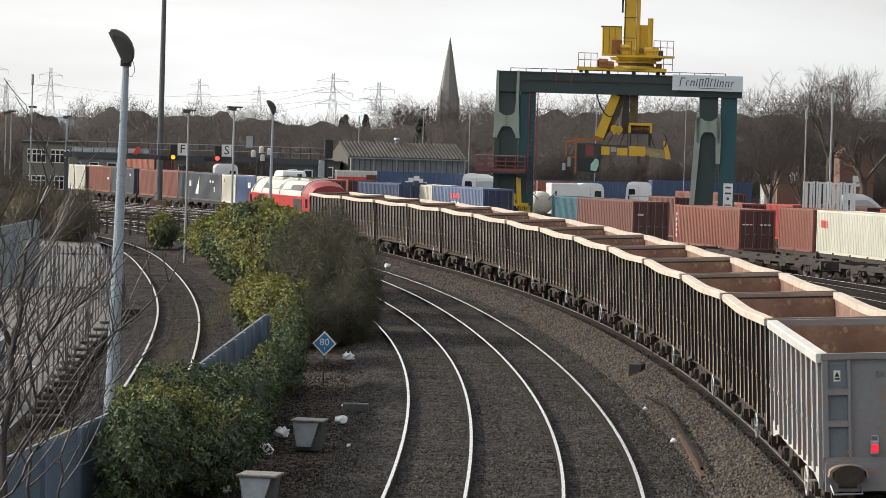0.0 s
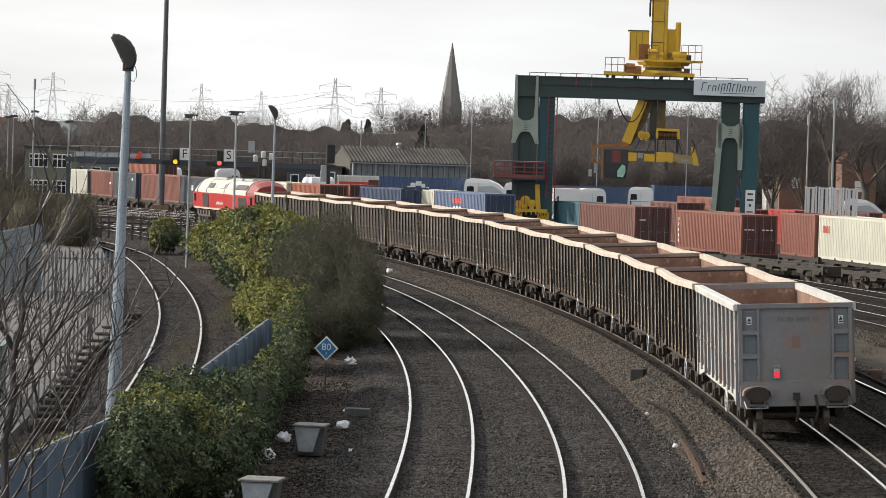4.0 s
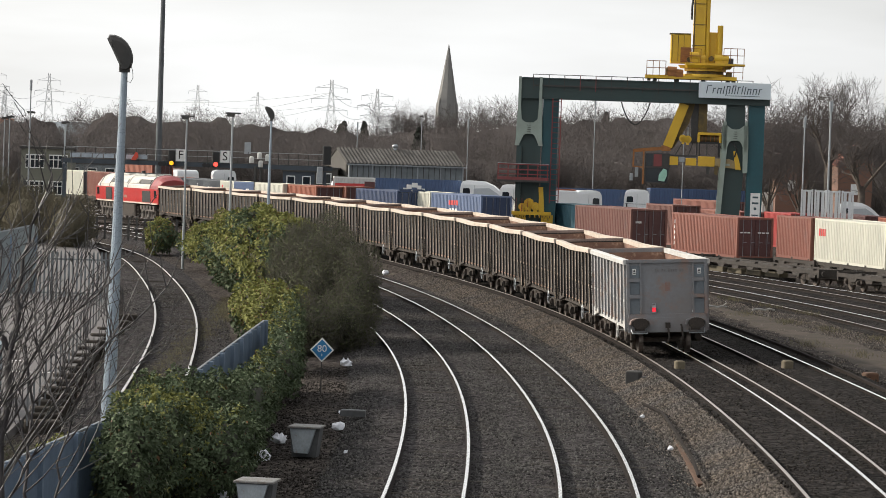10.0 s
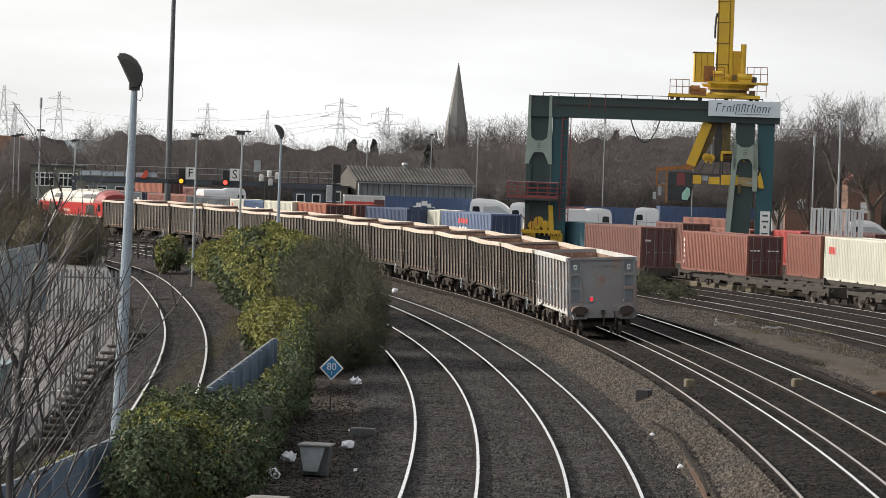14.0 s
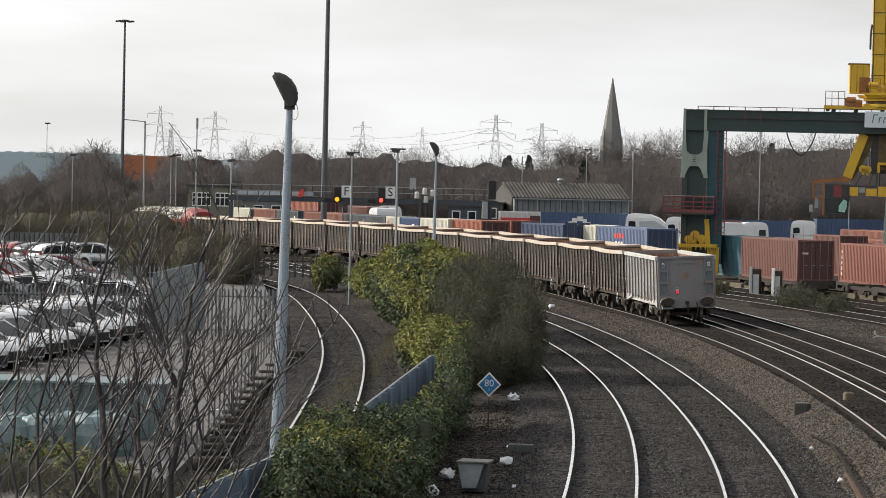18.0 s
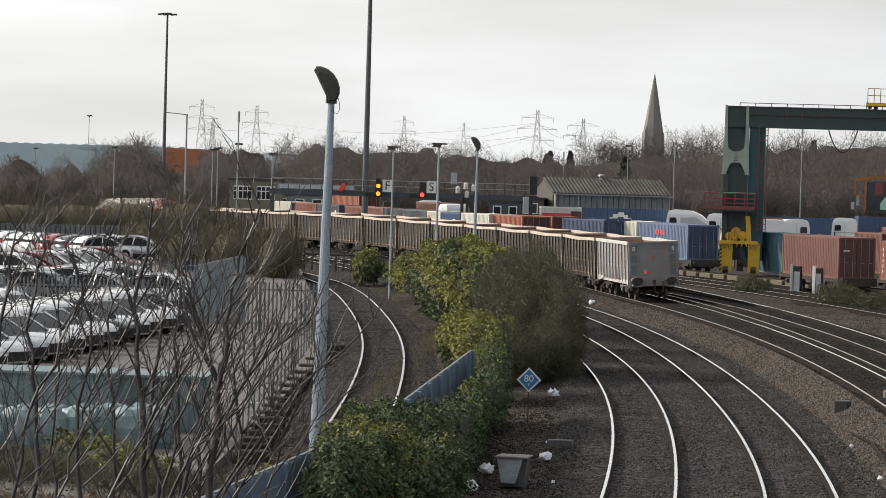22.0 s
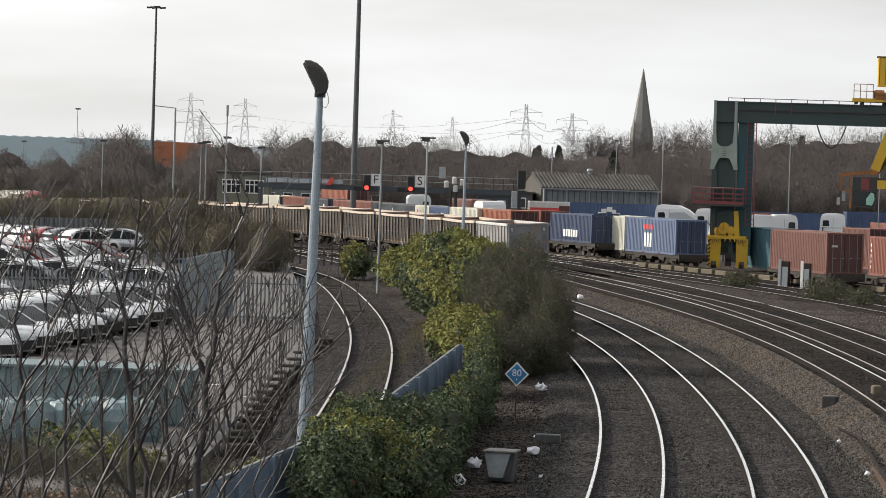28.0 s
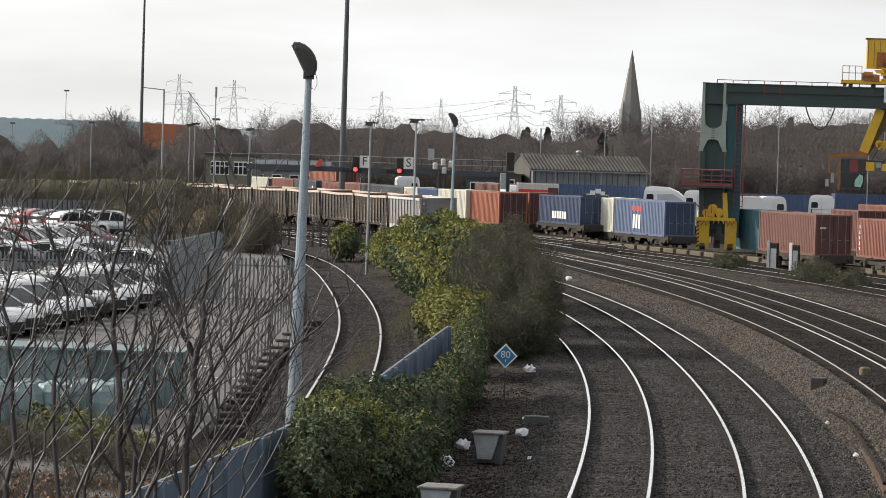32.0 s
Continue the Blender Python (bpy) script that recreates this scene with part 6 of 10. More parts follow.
for gx in (0.45, 0.75, 1.1, 1.4, 1.68):
    s = Shape()
    s.tube((gx, -0.55, 7.85), (gx + 0.06, -0.55, 7.85), 0.31, 0.31, 16)
    tpart("drum_flange", s, M_CBROWN)
for sx in (0.1, 0.3, 1.75, 1.85):
    s = Shape()
    s.tube((sx, -0.9, 6.5), (sx, -0.9, 7.7), 0.05, 0.05, 6)
    tpart("hoist_rope", s, M_BLACK)
for sx, zz in ((-0.98, 7.8), (-0.62, 7.75)):
    s = Shape()
    s.tube((sx, -1.0, zz), (sx, -0.75, zz), 0.3, 0.3, 14)
    s.box(sx, -0.85, zz - 0.42, 0.18, 0.3, 0.5)
    tpart("sheave", s, M_CYEL)
s = Shape()
s.tube((-0.6, -0.9, 8.0), (-0.6, -0.9, 8.7), 0.06, 0.06, 6)
tpart("sheave_post", s, M_GREY)
for x0, x1, z0, z1, mat, lab in ((-1.95, -1.3, 5.75, 6.42, M_CYEL, "yellow spreader drive"), (-1.22, -0.8, 6.0, 6.4, M_GREY, "grey junction box"), (-0.72, 0.1, 5.75, 6.3, M_CYEL, "yellow spreader block"),
                                (-1.9, 0.15, 6.4, 6.55, M_DARK, "dark top plate"), (0.22, 1.5, 5.72, 6.48, M_CYEL, "yellow spreader frame")):
    s = Shape()
    s.bevel_box((x0 + x1) / 2, -0.6, z0, x1 - x0, 1.3, z1 - z0, 0.03)
    tpart("spreader_block", s, mat, lab)
s = Shape()
s.prism([(1.45, 5.72), (3.3, 5.60), (3.3, 6.10), (2.6, 6.34), (1.45, 6.36)], "y", -1.2, 0.0)
tpart("spreader", s, material("faded dusty yellow", (0.36, 0.27, 0.12), 0.7, 0.05, (0.22, 0.17, 0.10), 0.5, 1.2, 14.0, 0.08), "faded dusty yellow spreader arm")
for gx in (1.62, 1.0):
    s = Shape()
    s.prism([(gx - 0.12, 5.15), (gx + 0.1, 5.05), (gx + 0.18, 5.8), (gx - 0.14, 5.8)], "y", -1.25, -0.9)
    tpart("flipper_guide", s, M_CGRIME if gx > 1.2 else M_DARK, "hanging flipper guide")
for gx in (-1.6, -0.55, 0.9, 2.2):
    s = Shape()
    s.tube((gx, -0.7, 6.4), (gx * 0.75 + 0.2, -0.7, 7.5), 0.035, 0.035, 6)
    tpart("hoist_rope", s, M_BLACK)
s = Shape()
s.box(2.4, -1.215, 5.82, 0.5, 0.02, 0.16)
tpart("marking_bar", s, M_CPALE)
s = Shape()
s.prism([(3.1, 5.55), (3.5, 5.55), (3.42, 6.0), (3.12, 6.95), (2.9, 6.95), (3.0, 6.2)], "y", -1.3, 0.1)
tpart("spreader_end", s, M_CYEL)
s = Shape()
s.pipe([(3.0, -1.3, 6.5), (3.15, -1.4, 7.1), (2.9, -1.3, 7.5)], 0.06, 5)
tpart("hose", s, M_BLACK)


def crane_at(t):
    """Gantry pose and trolley pose: the gantry creeps along its rails, the trolley across it."""
    back = float(np.interp(t, (0, 1, 2, 3, 3.5, 5.5, 6, 7, 8, 8.6, 32), (6.0, 4.5, 3.25, 2.4, 2.05, 1.35, 1.1, 0.65, 0.15, 0.0, 0.0)))
    across = float(np.interp(t, (0, 2, 3, 3.5, 5.5, 6, 7, 8, 9, 10, 11, 12, 13, 13.6, 25, 28, 32), (10.6, 10.65, 10.8, 10.95, 12.0, 12.27, 12.7, 13.25, 13.7, 14.27, 14.65, 15.05, 15.3, 15.4, 15.4, 15.2, 15.2)))
    across = 12.75 + (across - 13.7) * 0.934
    g = pose(CL.x - math.sin(radians(RAIL_HEAD)) * back, CL.y + math.cos(radians(RAIL_HEAD)) * back, 0.03, 0, 0, CRANE_HEAD)
    return g, g @ pose(across * 0.98 - 0.22, 0, 0)


# ---------------------------------------------------------------- masts, lamps, signals, buildings
M_LENSG = material("dull lamp glass", (0.16, 0.16, 0.15), 0.3, 0.2)
M_MAST = material("dark grey mast steel", (0.11, 0.12, 0.13), 0.55, 0.3, (0.07, 0.075, 0.08), 0.4, 0.8, 12.0, 0.06)


def flood_lamp(x, y, ztop, r0, label, lean=0.0, turn=0.0):
    """Tapered lamp column with a tilted scoop-shaped flood head."""
    g = yard(x, y)
    h = ztop - g - 0.75
    t = thing("lamp_post", pose(x, y, g, 0, lean, turn), label, "lamp post", "flood lamp posts")
    s = Shape()
    s.tube((0, 0, 0), (0, 0, 1.2), r0 * 1.15, r0 * 1.12, 12)
    s.tube((0, 0, 1.2), (0, 0, h), r0, r0 * 0.48, 12)
    part("column", s, M_POST, t, smooth=False)
    hd = Shape()      # a thin clam-shaped shell: flat glass in front, a rounded back
    front = [(-0.06 - 0.036 * i, 0.03 + 0.068 * i) for i in range(10)]
    back = [(-0.36, 0.70), (-0.24, 0.70), (-0.10, 0.65), (0.03, 0.55), (0.12, 0.42), (0.17, 0.27), (0.17, 0.13), (0.13, 0.0), (0.05, -0.06), (-0.05, -0.04)]
    hd.loft([[(a * q + 0.02 * (1 - q), yy, b * q + 0.05 * (1 - q) + h) for a, b in front + back] for yy, q in ((-0.17, 0.80), (-0.13, 0.96), (0.0, 1.0), (0.13, 0.96), (0.17, 0.80))])
    part("lamp_head", hd, M_DARK, t, "dark clam-shaped flood head", smooth=False)
    gl = Shape()
    gl.beam((-0.085, 0, h + 0.05), (-0.385, 0, h + 0.62), 0.27, 0.03)
    part("lamp_glass", gl, M_LENSG, t)
    cb = Shape()
    cb.pipe([(0.13, -0.1, h + 0.1), (0.19, -0.1, h - 0.08), (0.20, -0.1, h - 0.22), (0.15, -0.1, h - 0.32), (0.08, -0.1, h - 0.30), (0.05, -0.1, h - 0.2)], 0.007, 4)
    part("loose_cable", cb, M_BLACK, t)
    bx = Shape()
    bx.bevel_box(0, 0, h - 0.1, r0 * 1.5, r0 * 1.5, 0.2, 0.02)
    part("bracket", bx, M_DARK, t)
    return t


flood_lamp(-7.13, 73.66, 8.90, 0.15, "tall blue-grey lamp post with a dark scoop-shaped flood head", 0.9)
flood_lamp(-9.77, 189.75, 8.58, 0.11, "slim grey lamp post standing in the ivy hedge", 0.3)


def yard_lamp(x, y, ztop, label, heads=2, r=0.07):
    """Slim column with short crossarm and flat heads."""
    g = yard(x, y)
    t = thing("lamp_post", pose(x, y, g), label, "lamp post", "yard lamp posts")
    h = ztop - g
    s = Shape()
    s.tube((0, 0, 0), (0, 0, h - 0.1), r, r * 0.65, 8)
    part("column", s, M_GREY, t)
    a = Shape()
    a.beam((-0.35, 0, h - 0.12), (0.4, 0, h - 0.12), 0.08, 0.08)
    part("crossarm", a, M_DARK, t)
    for i in range(heads):
        hd = Shape()
        hd.prism([(-0.20, 0.02), (0.17, 0.0), (0.22, 0.14), (-0.14, 0.24)], "y", -0.16, 0.16)
        part("lamp_head", hd, M_DARK, t, "", pose(-0.1 + i * 0.35, 0, h - 0.3 + 0.02 * i))
    return t


for x, y, zt, hd in ((-13.70, 179.94, 7.9, 1), (-10.15, 161.92, 8.0, 1), (-59.84, 375.77, 8.2, 2), (-92.74, 506.94, 8.2, 2),
                     (-46.26, 356.15, 8.2, 2), (-41.50, 323.31, 8.2, 2), (-39.99, 327.00, 8.7, 2), (-48.56, 434.63, 8.2, 2),
                     (-2.83, 410.0, 10.25, 1), (-83.04, 497.02, 13.2, 2), (-32.78, 292.69, 7.7, 1)):
    yard_lamp(x, y, zt, "slim grey yard lamp post with flat heads", hd)
# plain poles near the right-hand trees and in the distance
for x, y, zt, r in ((33.49, 295.15, 11.64, 0.11), (30.84, 291.09, 10.15, 0.08), (301.81, 2351.45, 6.0, 0.07), (2.36, 348.06, 9.5, 0.06), (-10.06, 389.75, 9.0, 0.06), (-34.59, 282.65, 11.0, 0.07), (15.07, 342.23, 12.0, 0.06), (23.38, 332.04, 11.0, 0.05)):
    s = Shape()
    g = yard(x, y)
    s.tube((0, 0, 0), (0, 0, zt - g), r, r * 0.7, 8)
    s.tube((0, 0, zt - g - 0.9), (0, 0, zt - g), r * 1.5, r * 1.5, 8)
    solid("pole", s, M_GREY, "slim plain grey steel pole in the yard", "pole", "plain poles", m=pose(x, y, g))


def high_mast(x, y, height, r0, label, crown=True):
    g = yard(x, y)
    t = thing("high_mast", pose(x, y, g), label, "lighting mast", "high masts")
    s = Shape()
    s.tube((0, 0, 0), (0, 0, height), r0, r0 * 0.45, 12)
    part("column", s, M_MAST, t)
    f = Shape()
    f.box(0, 0, 0, 1.7, 1.7, 0.9, taper=0.92)
    part("footing", f, material("brown brick footing", (0.22, 0.13, 0.09), 0.9), t, "brown block footing")
    if crown:
        c = Shape()
        c.tube((0, 0, height - 0.3), (0, 0, height), 0.5, 0.5, 10)
        part("crown", c, M_DARK, t)
        for a in range(0, 360, 60):
            d = Vector((math.cos(radians(a)), math.sin(radians(a)), 0))
            b = Shape()
            b.beam(Vector((0, 0, height - 0.15)), d * 1.0 + Vector((0, 0, height - 0.15)), 0.06, 0.06)
            b.bevel_box(d.x * 1.1, d.y * 1.1, height - 0.35, 0.45, 0.35, 0.25, 0.03)
            part("lamp_head", b, M_DARK, t)
    return t


high_mast(-27.70, 328.80, 34.0, 0.33, "very tall tapering dark grey lighting mast on a brown block footing")
high_mast(-68.63, 475.07, 28.6, 0.30, "tall distant lighting mast with a ring of lamps")
brk = thing("lamp_post", pose(-49.17, 356.63, -0.7), "grey post with a long bracket arm", "lamp post", "yard lamp posts")
s = Shape()
s.tube((0, 0, 0), (0, 0, 12.389999999999999), 0.12, 0.09, 8)
part("column", s, M_GREY, brk)
s = Shape()
s.beam((0, 0, 12.33), (-2.2, 0, 12.52), 0.1, 0.1)
part("bracket_arm", s, M_GREY, brk)

# ---- signal gantry across the lines
M_GBLUE = material("blue-grey gantry steel", (0.055, 0.07, 0.09), 0.6, 0.1, (0.04, 0.05, 0.06), 0.35, 0.8, 12.0, 0.06)
M_LYEL = material("lit yellow signal lens", (0.9, 0.5, 0.02), 0.3, 0, emit=(1.0, 0.40, 0.015, 1.5))
M_LRED = material("lit red signal lens", (0.8, 0.03, 0.02), 0.3, 0, emit=(1.0, 0.07, 0.05, 2.4))
M_ORJ = material("orange hood cloth", (0.6, 0.07, 0.045), 0.6, 0, (0.6, 0.08, 0.03), 0.3)
ga, gb = Vector((-32.43, 290.19, 4.28)), Vector((-9.91, 291.83, 4.66))
gdir = (gb - ga)
glen = gdir.length
grz = math.degrees(math.atan2(gdir.y, gdir.x))
sig = thing("signal_gantry", pose(ga.x, ga.y, ga.z, 0, 0, grz), "long blue-grey signal gantry with handrails over the tracks", "signal gantry")
for y in (-0.6, 0.6):
    s = Shape()
    s.box(glen / 2, y, -0.14, glen + 0.6, 0.2, 0.36)
    part("girder", s, M_GBLUE, sig)
s = Shape()
s.box(glen / 2, 0, 0.22, glen + 0.4, 1.3, 0.06)
part("walkway", s, M_DARK, sig)
n = 26
for y in (-0.66, 0.66):
    for z in (0.75, 1.25):
        s = Shape()
        s.beam((0, y, z), (glen, y, z), 0.04, 0.04)
        part("handrail", s, M_GREY, sig)
    for i in range(n + 1):
        s = Shape()
        s.beam((glen * i / n, y, 0.25), (glen * i / n, y, 1.25), 0.045, 0.045)
        part("handrail_post", s, M_DARK, sig)
for i in range(7):
    s = Shape()
    s.box(0.9 + i * 0.95, -0.72, 0.36, 0.86, 0.03, 0.34)
    part("panel", s, material("pale blue-grey panel", (0.42, 0.48, 0.54), 0.6) if i == 0 else bpy.data.materials["pale blue-grey panel"], sig, "pale blue-grey walkway panel")
for u in (0.0, 0.985):
    for y in (-0.5, 0.5):
        s = Shape()
        s.box(glen * u, y, -ga.z - 0.6, 0.28, 0.28, ga.z + 0.35)
        part("gantry_leg", s, M_GBLUE, sig)


def signal_head(u, letter):
    """Two-lamp head with its letter board; an added plate covers the dark lamp."""
    x = glen * u
    t = thing("colour_light_signal", Matrix.Translation((ga.x, ga.y, ga.z)) @ pose(0, 0, 0, 0, 0, grz) @ pose(x, -0.95, 0.0),
              "black colour-light signal head with a white letter board", "railway signal", "gantry signals")
    b = Shape()
    b.bevel_box(0, 0, -0.15, 0.62, 0.3, 1.35, 0.06)
    b.box(0, 0.2, 0.2, 0.2, 0.4, 0.12)
    part("backboard", b, M_BLACK, t)
    hood = Shape()
    for z in (0.12,):
        hood.prism([(0.24 * math.cos(a), z + 0.24 * math.sin(a)) for a in [math.pi * i / 8 for i in range(9)]] + [(0.20 * math.cos(a), z + 0.20 * math.sin(a)) for a in [math.pi * (8 - i) / 8 for i in range(9)]], "y", -0.4, -0.15)
    part("hood", hood, M_BLACK, t)
    for i, w in enumerate((-0.62, -0.95)):
        s = Shape()
        s.tube((w, 0.1, 0.02), (w, -0.28, 0.02), 0.16, 0.2, 10)
        part("side_lamp", s, M_BLACK, t)
    bd = Shape()
    bd.box(0.78, 0.0, 0.30, 0.78, 0.05, 1.0)
    brd = part("letter_board", bd, M_LETTER_W, t, "white board with a black letter")
    edge = Shape()
    edge.box(0.78, 0.012, 0.26, 0.88, 0.03, 1.08)
    part("board_frame", edge, M_GREY, brd)
    lettering(letter, 1.05, M_BLACK, brd, Matrix.Translation((0.78, -0.034, 0.80)) @ pose(0, 0, 0, 90))
    return t


sig_f = signal_head(0.4026, "F")
sig_s = signal_head(0.5696, "S")


def lens(t, mat, label):
    s = Shape()
    s.tube((0, -0.16, 0.12), (0, -0.19, 0.12), 0.185, 0.185, 16)
    return part("lens", s, mat, t, label)


up = Shape()
up.tube((0, -0.16, 0.78), (0, -0.19, 0.78), 0.185, 0.185, 16)
part("lens", up, M_LYEL, sig_f, "glowing upper yellow lens")
# added black plate hides the always lit upper lens, except for two yellows
sh_ = Shape()
sh_.bevel_box(0, -0.22, 0.56, 0.44, 0.03, 0.44, 0.008)
shutter = part("shutter", sh_, M_BLACK, sig_f, "sliding black shutter plate")
lens(sig_s, M_LRED, "glowing red lens")
lens(sig_f, M_LRED, "glowing red lens")
# added yellow disc over the lit red lens imitates the yellow aspect
flt = Shape()
flt.tube((0, -0.20, 0.12), (0, -0.215, 0.12), 0.19, 0.19, 16)
yellow_overlay = part("yellow_lens", flt, M_LYEL, sig_f, "glowing yellow lens")
# equipment on the gantry: white floods, relay box, hooded workman-orange cover
for u, z, lab in ((0.705, 0.35, "w"), (0.735, 0.7, "w"), (0.74, 0.0, "w"), (0.765, 0.55, "w")):
    s = Shape()
    s.bevel_box(0, 0, 0, 0.4, 0.4, 0.58, 0.1)
    solid("flood_light", s, material("off-white lamp housing", (0.6, 0.6, 0.58), 0.5) if "off-white lamp housing" not in bpy.data.materials else bpy.data.materials["off-white lamp housing"],
          "off-white flood light bolted to the gantry post", "flood light", "gantry flood lights",
          m=Matrix.Translation((ga.x, ga.y, ga.z)) @ pose(0, 0, 0, 0, 0, grz) @ pose(glen * u, -0.95, z))
s = Shape()
s.prism([(-0.3, 0.0), (0.1, 0.0), (0.34, 0.25), (0.3, 0.62), (0.12, 0.7), (-0.06, 0.4)], "y", -0.25, 0.25)
solid("orange_cover", s, M_ORJ, "orange cover tied over a lamp on the gantry", "cover", m=Matrix.Translation((ga.x, ga.y, ga.z)) @ pose(0, 0, 0, 0, 0, grz) @ pose(glen * 0.262, -0.95, 0.25))
s = Shape()
s.box(0, 0, 0, 0.55, 0.12, 1.0)
solid("relay_board", s, M_GREY, "grey board standing on the gantry walkway", "board", m=Matrix.Translation((ga.x, ga.y, ga.z)) @ pose(0, 0, 0, 0, 0, grz) @ pose(glen * 0.69, 0.5, 1.1))
# signal post with equipment right of the centre
for u in (0.725, 0.745):
    s = Shape()
    s.tube((0, 0, 0), (0, 0, 5.2), 0.14, 0.14, 8)
    px_, py_ = (ga + gdir * u).xy
    solid("signal_post", s, M_DARK, "dark steel post under the gantry", "post", "gantry posts", m=pose(px_, py_ - 0.9, yard(px_, py_)))
s = Shape()
s.bevel_box(0, 0, 0, 0.7, 0.6, 1.6, 0.05)
solid("black_signal_head", s, M_BLACK, "back of a tall black signal head at the gantry end", "railway signal", m=Matrix.Translation((ga.x, ga.y, ga.z)) @ pose(0, 0, 0, 0, 0, grz) @ pose(glen * 0.99, -0.95, 0.4))
s = Shape()
s.bevel_box(0, 0, 0, 0.5, 0.5, 1.4, 0.05)
solid("relay_case", s, M_GREY, "pale relay case at the gantry end", "relay case", m=Matrix.Translation((ga.x, ga.y, ga.z)) @ pose(0, 0, 0, 0, 0, grz) @ pose(glen * 0.965, -0.95, -1.2))

# ---- two-storey yard office
M_OFFICE = material("olive-grey rendered wall", (0.16, 0.16, 0.13), 0.85, 0, (0.11, 0.11, 0.09), 0.35, 0.6, 10.0, 0.1)
M_FRAME = material("white window frame", (0.8, 0.8, 0.78), 0.4)


def office(x, y, ztop, width, label, n):
    g = yard(x, y)
    h = ztop - g
    t = thing("office_building", pose(x, y, g, 0, 0, 4), label, "building")
    s = Shape()
    s.box(width / 2, 4, 0, width, 8, h - 0.25)
    part("wall", s, M_OFFICE, t)
    s = Shape()
    s.box(width / 2, 4, h - 0.25, width + 0.4, 8.4, 0.25)
    part("flat_roof", s, M_DARK, t)
    for lv in (h - 2.35, h - 5.2):
        if lv < 0.3:
            continue
        for i in range(n):
            wx = 0.5 + i * (width - 0.6) / n
            ww = (width - 0.6) / n - 0.5
            f = Shape()
            f.box(wx + ww / 2, -0.03, lv, ww, 0.08, 1.5)
            fo = part("window", f, M_FRAME, t, "white-framed window")
            for j in range(4):
                p = Shape()
                p.box(wx + ww * (j + 0.5) / 4, -0.075, lv + 0.1, ww / 4 - 0.1, 0.02, 0.8)
                part("pane", p, M_GLASS, fo)
                p = Shape()
                p.box(wx + ww * (j + 0.5) / 4, -0.075, lv + 1.0, ww / 4 - 0.1, 0.02, 0.38)
                part("pane", p, M_GLASS, fo)
    return t


office(-45.78, 367.16, 5.09, 5.6, "two-storey olive-grey yard office with white-framed windows", 2)

# ---- corrugated shed
M_ASB = material("mossy corrugated roofing", (0.098, 0.092, 0.084), 0.95, 0, (0.042, 0.037, 0.033), 0.5, 0.7, 10.0, 0.1, stain=(0.085, 0.085, 0.06), stain_at=0.6)
M_SHEDW = material("smoky glazed shed side", (0.21, 0.235, 0.25), 0.5, 0, (0.11, 0.125, 0.13), 0.4, 0.8, 10.0, 0.05)
M_STONE = material("grey rendered gable", (0.085, 0.078, 0.07), 0.9, 0, (0.07, 0.066, 0.06), 0.4, 0.8)
sh = Vector((-9.70, 344.86))
SHL = 12.3
shed = thing("shed", pose(sh.x, sh.y, yard(sh.x, sh.y), 0, 0, 18), "old corrugated shed with a mossy ribbed roof", "shed")
sz = -yard(sh.x, sh.y)
EV, RG = 4.58 + sz, 5.98 + sz
s = Shape()
s.box(SHL / 2, 3.5, 0, SHL, 7.0, EV)
part("wall", s, M_SHEDW, shed)
s = Shape()
s.add([(-0.02, 0, 0), (-0.02, 7.0, 0), (-0.02, 7.0, EV), (-0.02, 3.5, RG), (-0.02, 0, EV), (-0.22, 0, 0), (-0.22, 7.0, 0), (-0.22, 7.0, EV), (-0.22, 3.5, RG), (-0.22, 0, EV)],
      [(0, 1, 2, 3, 4), (9, 8, 7, 6, 5), (0, 5, 6, 1), (1, 6, 7, 2), (2, 7, 8, 3), (3, 8, 9, 4), (4, 9, 5, 0)])
part("gable", s, M_STONE, shed, "pale grey gable end")
for side in (-1, 1):
    rings = []
    nn = 66
    s = Shape()
    for i in range(nn + 1):
        x = -0.3 + (SHL + 0.5) * i / nn
        b = 0.12 if i % 2 else 0.0
        y0 = 3.5 + side * 3.75
        rings.append([(x, 3.5, RG + 0.06 + b), (x, y0, EV - 0.05 + b), (x, y0, EV - 0.10 + b), (x, 3.5, RG + b)])
    s.loft(rings)
    part("roof_slope", s, M_ASB, shed, "mossy ribbed roof slope")
for i in range(6):
    s = Shape()
    s.box(0.05 + i * (SHL - 0.1) / 5, -0.08, 0, 0.12, 0.12, EV - 0.1)
    part("frame_post", s, M_GREY, shed)
for i in range(20):
    s = Shape()
    s.box(0.4 + i * (SHL - 0.6) / 20, -0.03, EV - 1.6, 0.05, 0.05, 1.4)
    part("glazing_bar", s, M_DARK, shed)
s = Shape()
s.tube((6.0, 3.5, RG - 0.05), (6.0, 3.5, RG + 0.35), 0.22, 0.22, 10)
s.ball(6.0, 3.5, RG + 0.42, 0.34, 0.34, 0.24)
part("roof_vent", s, M_GREY, shed, "pale round roof vent")
s = Shape()
s.tube((0.0, -0.16, 0), (0.0, -0.16, EV - 0.1), 0.07, 0.07, 8)
part("drain_pipe", s, M_WHITE, shed, "white drain pipe at the corner")
s = Shape()
s.box(SHL / 2, -0.28, EV - 0.2, SHL + 0.5, 0.10, 0.12)
part("gutter", s, M_GREY, shed, "pale gutter along the eaves")

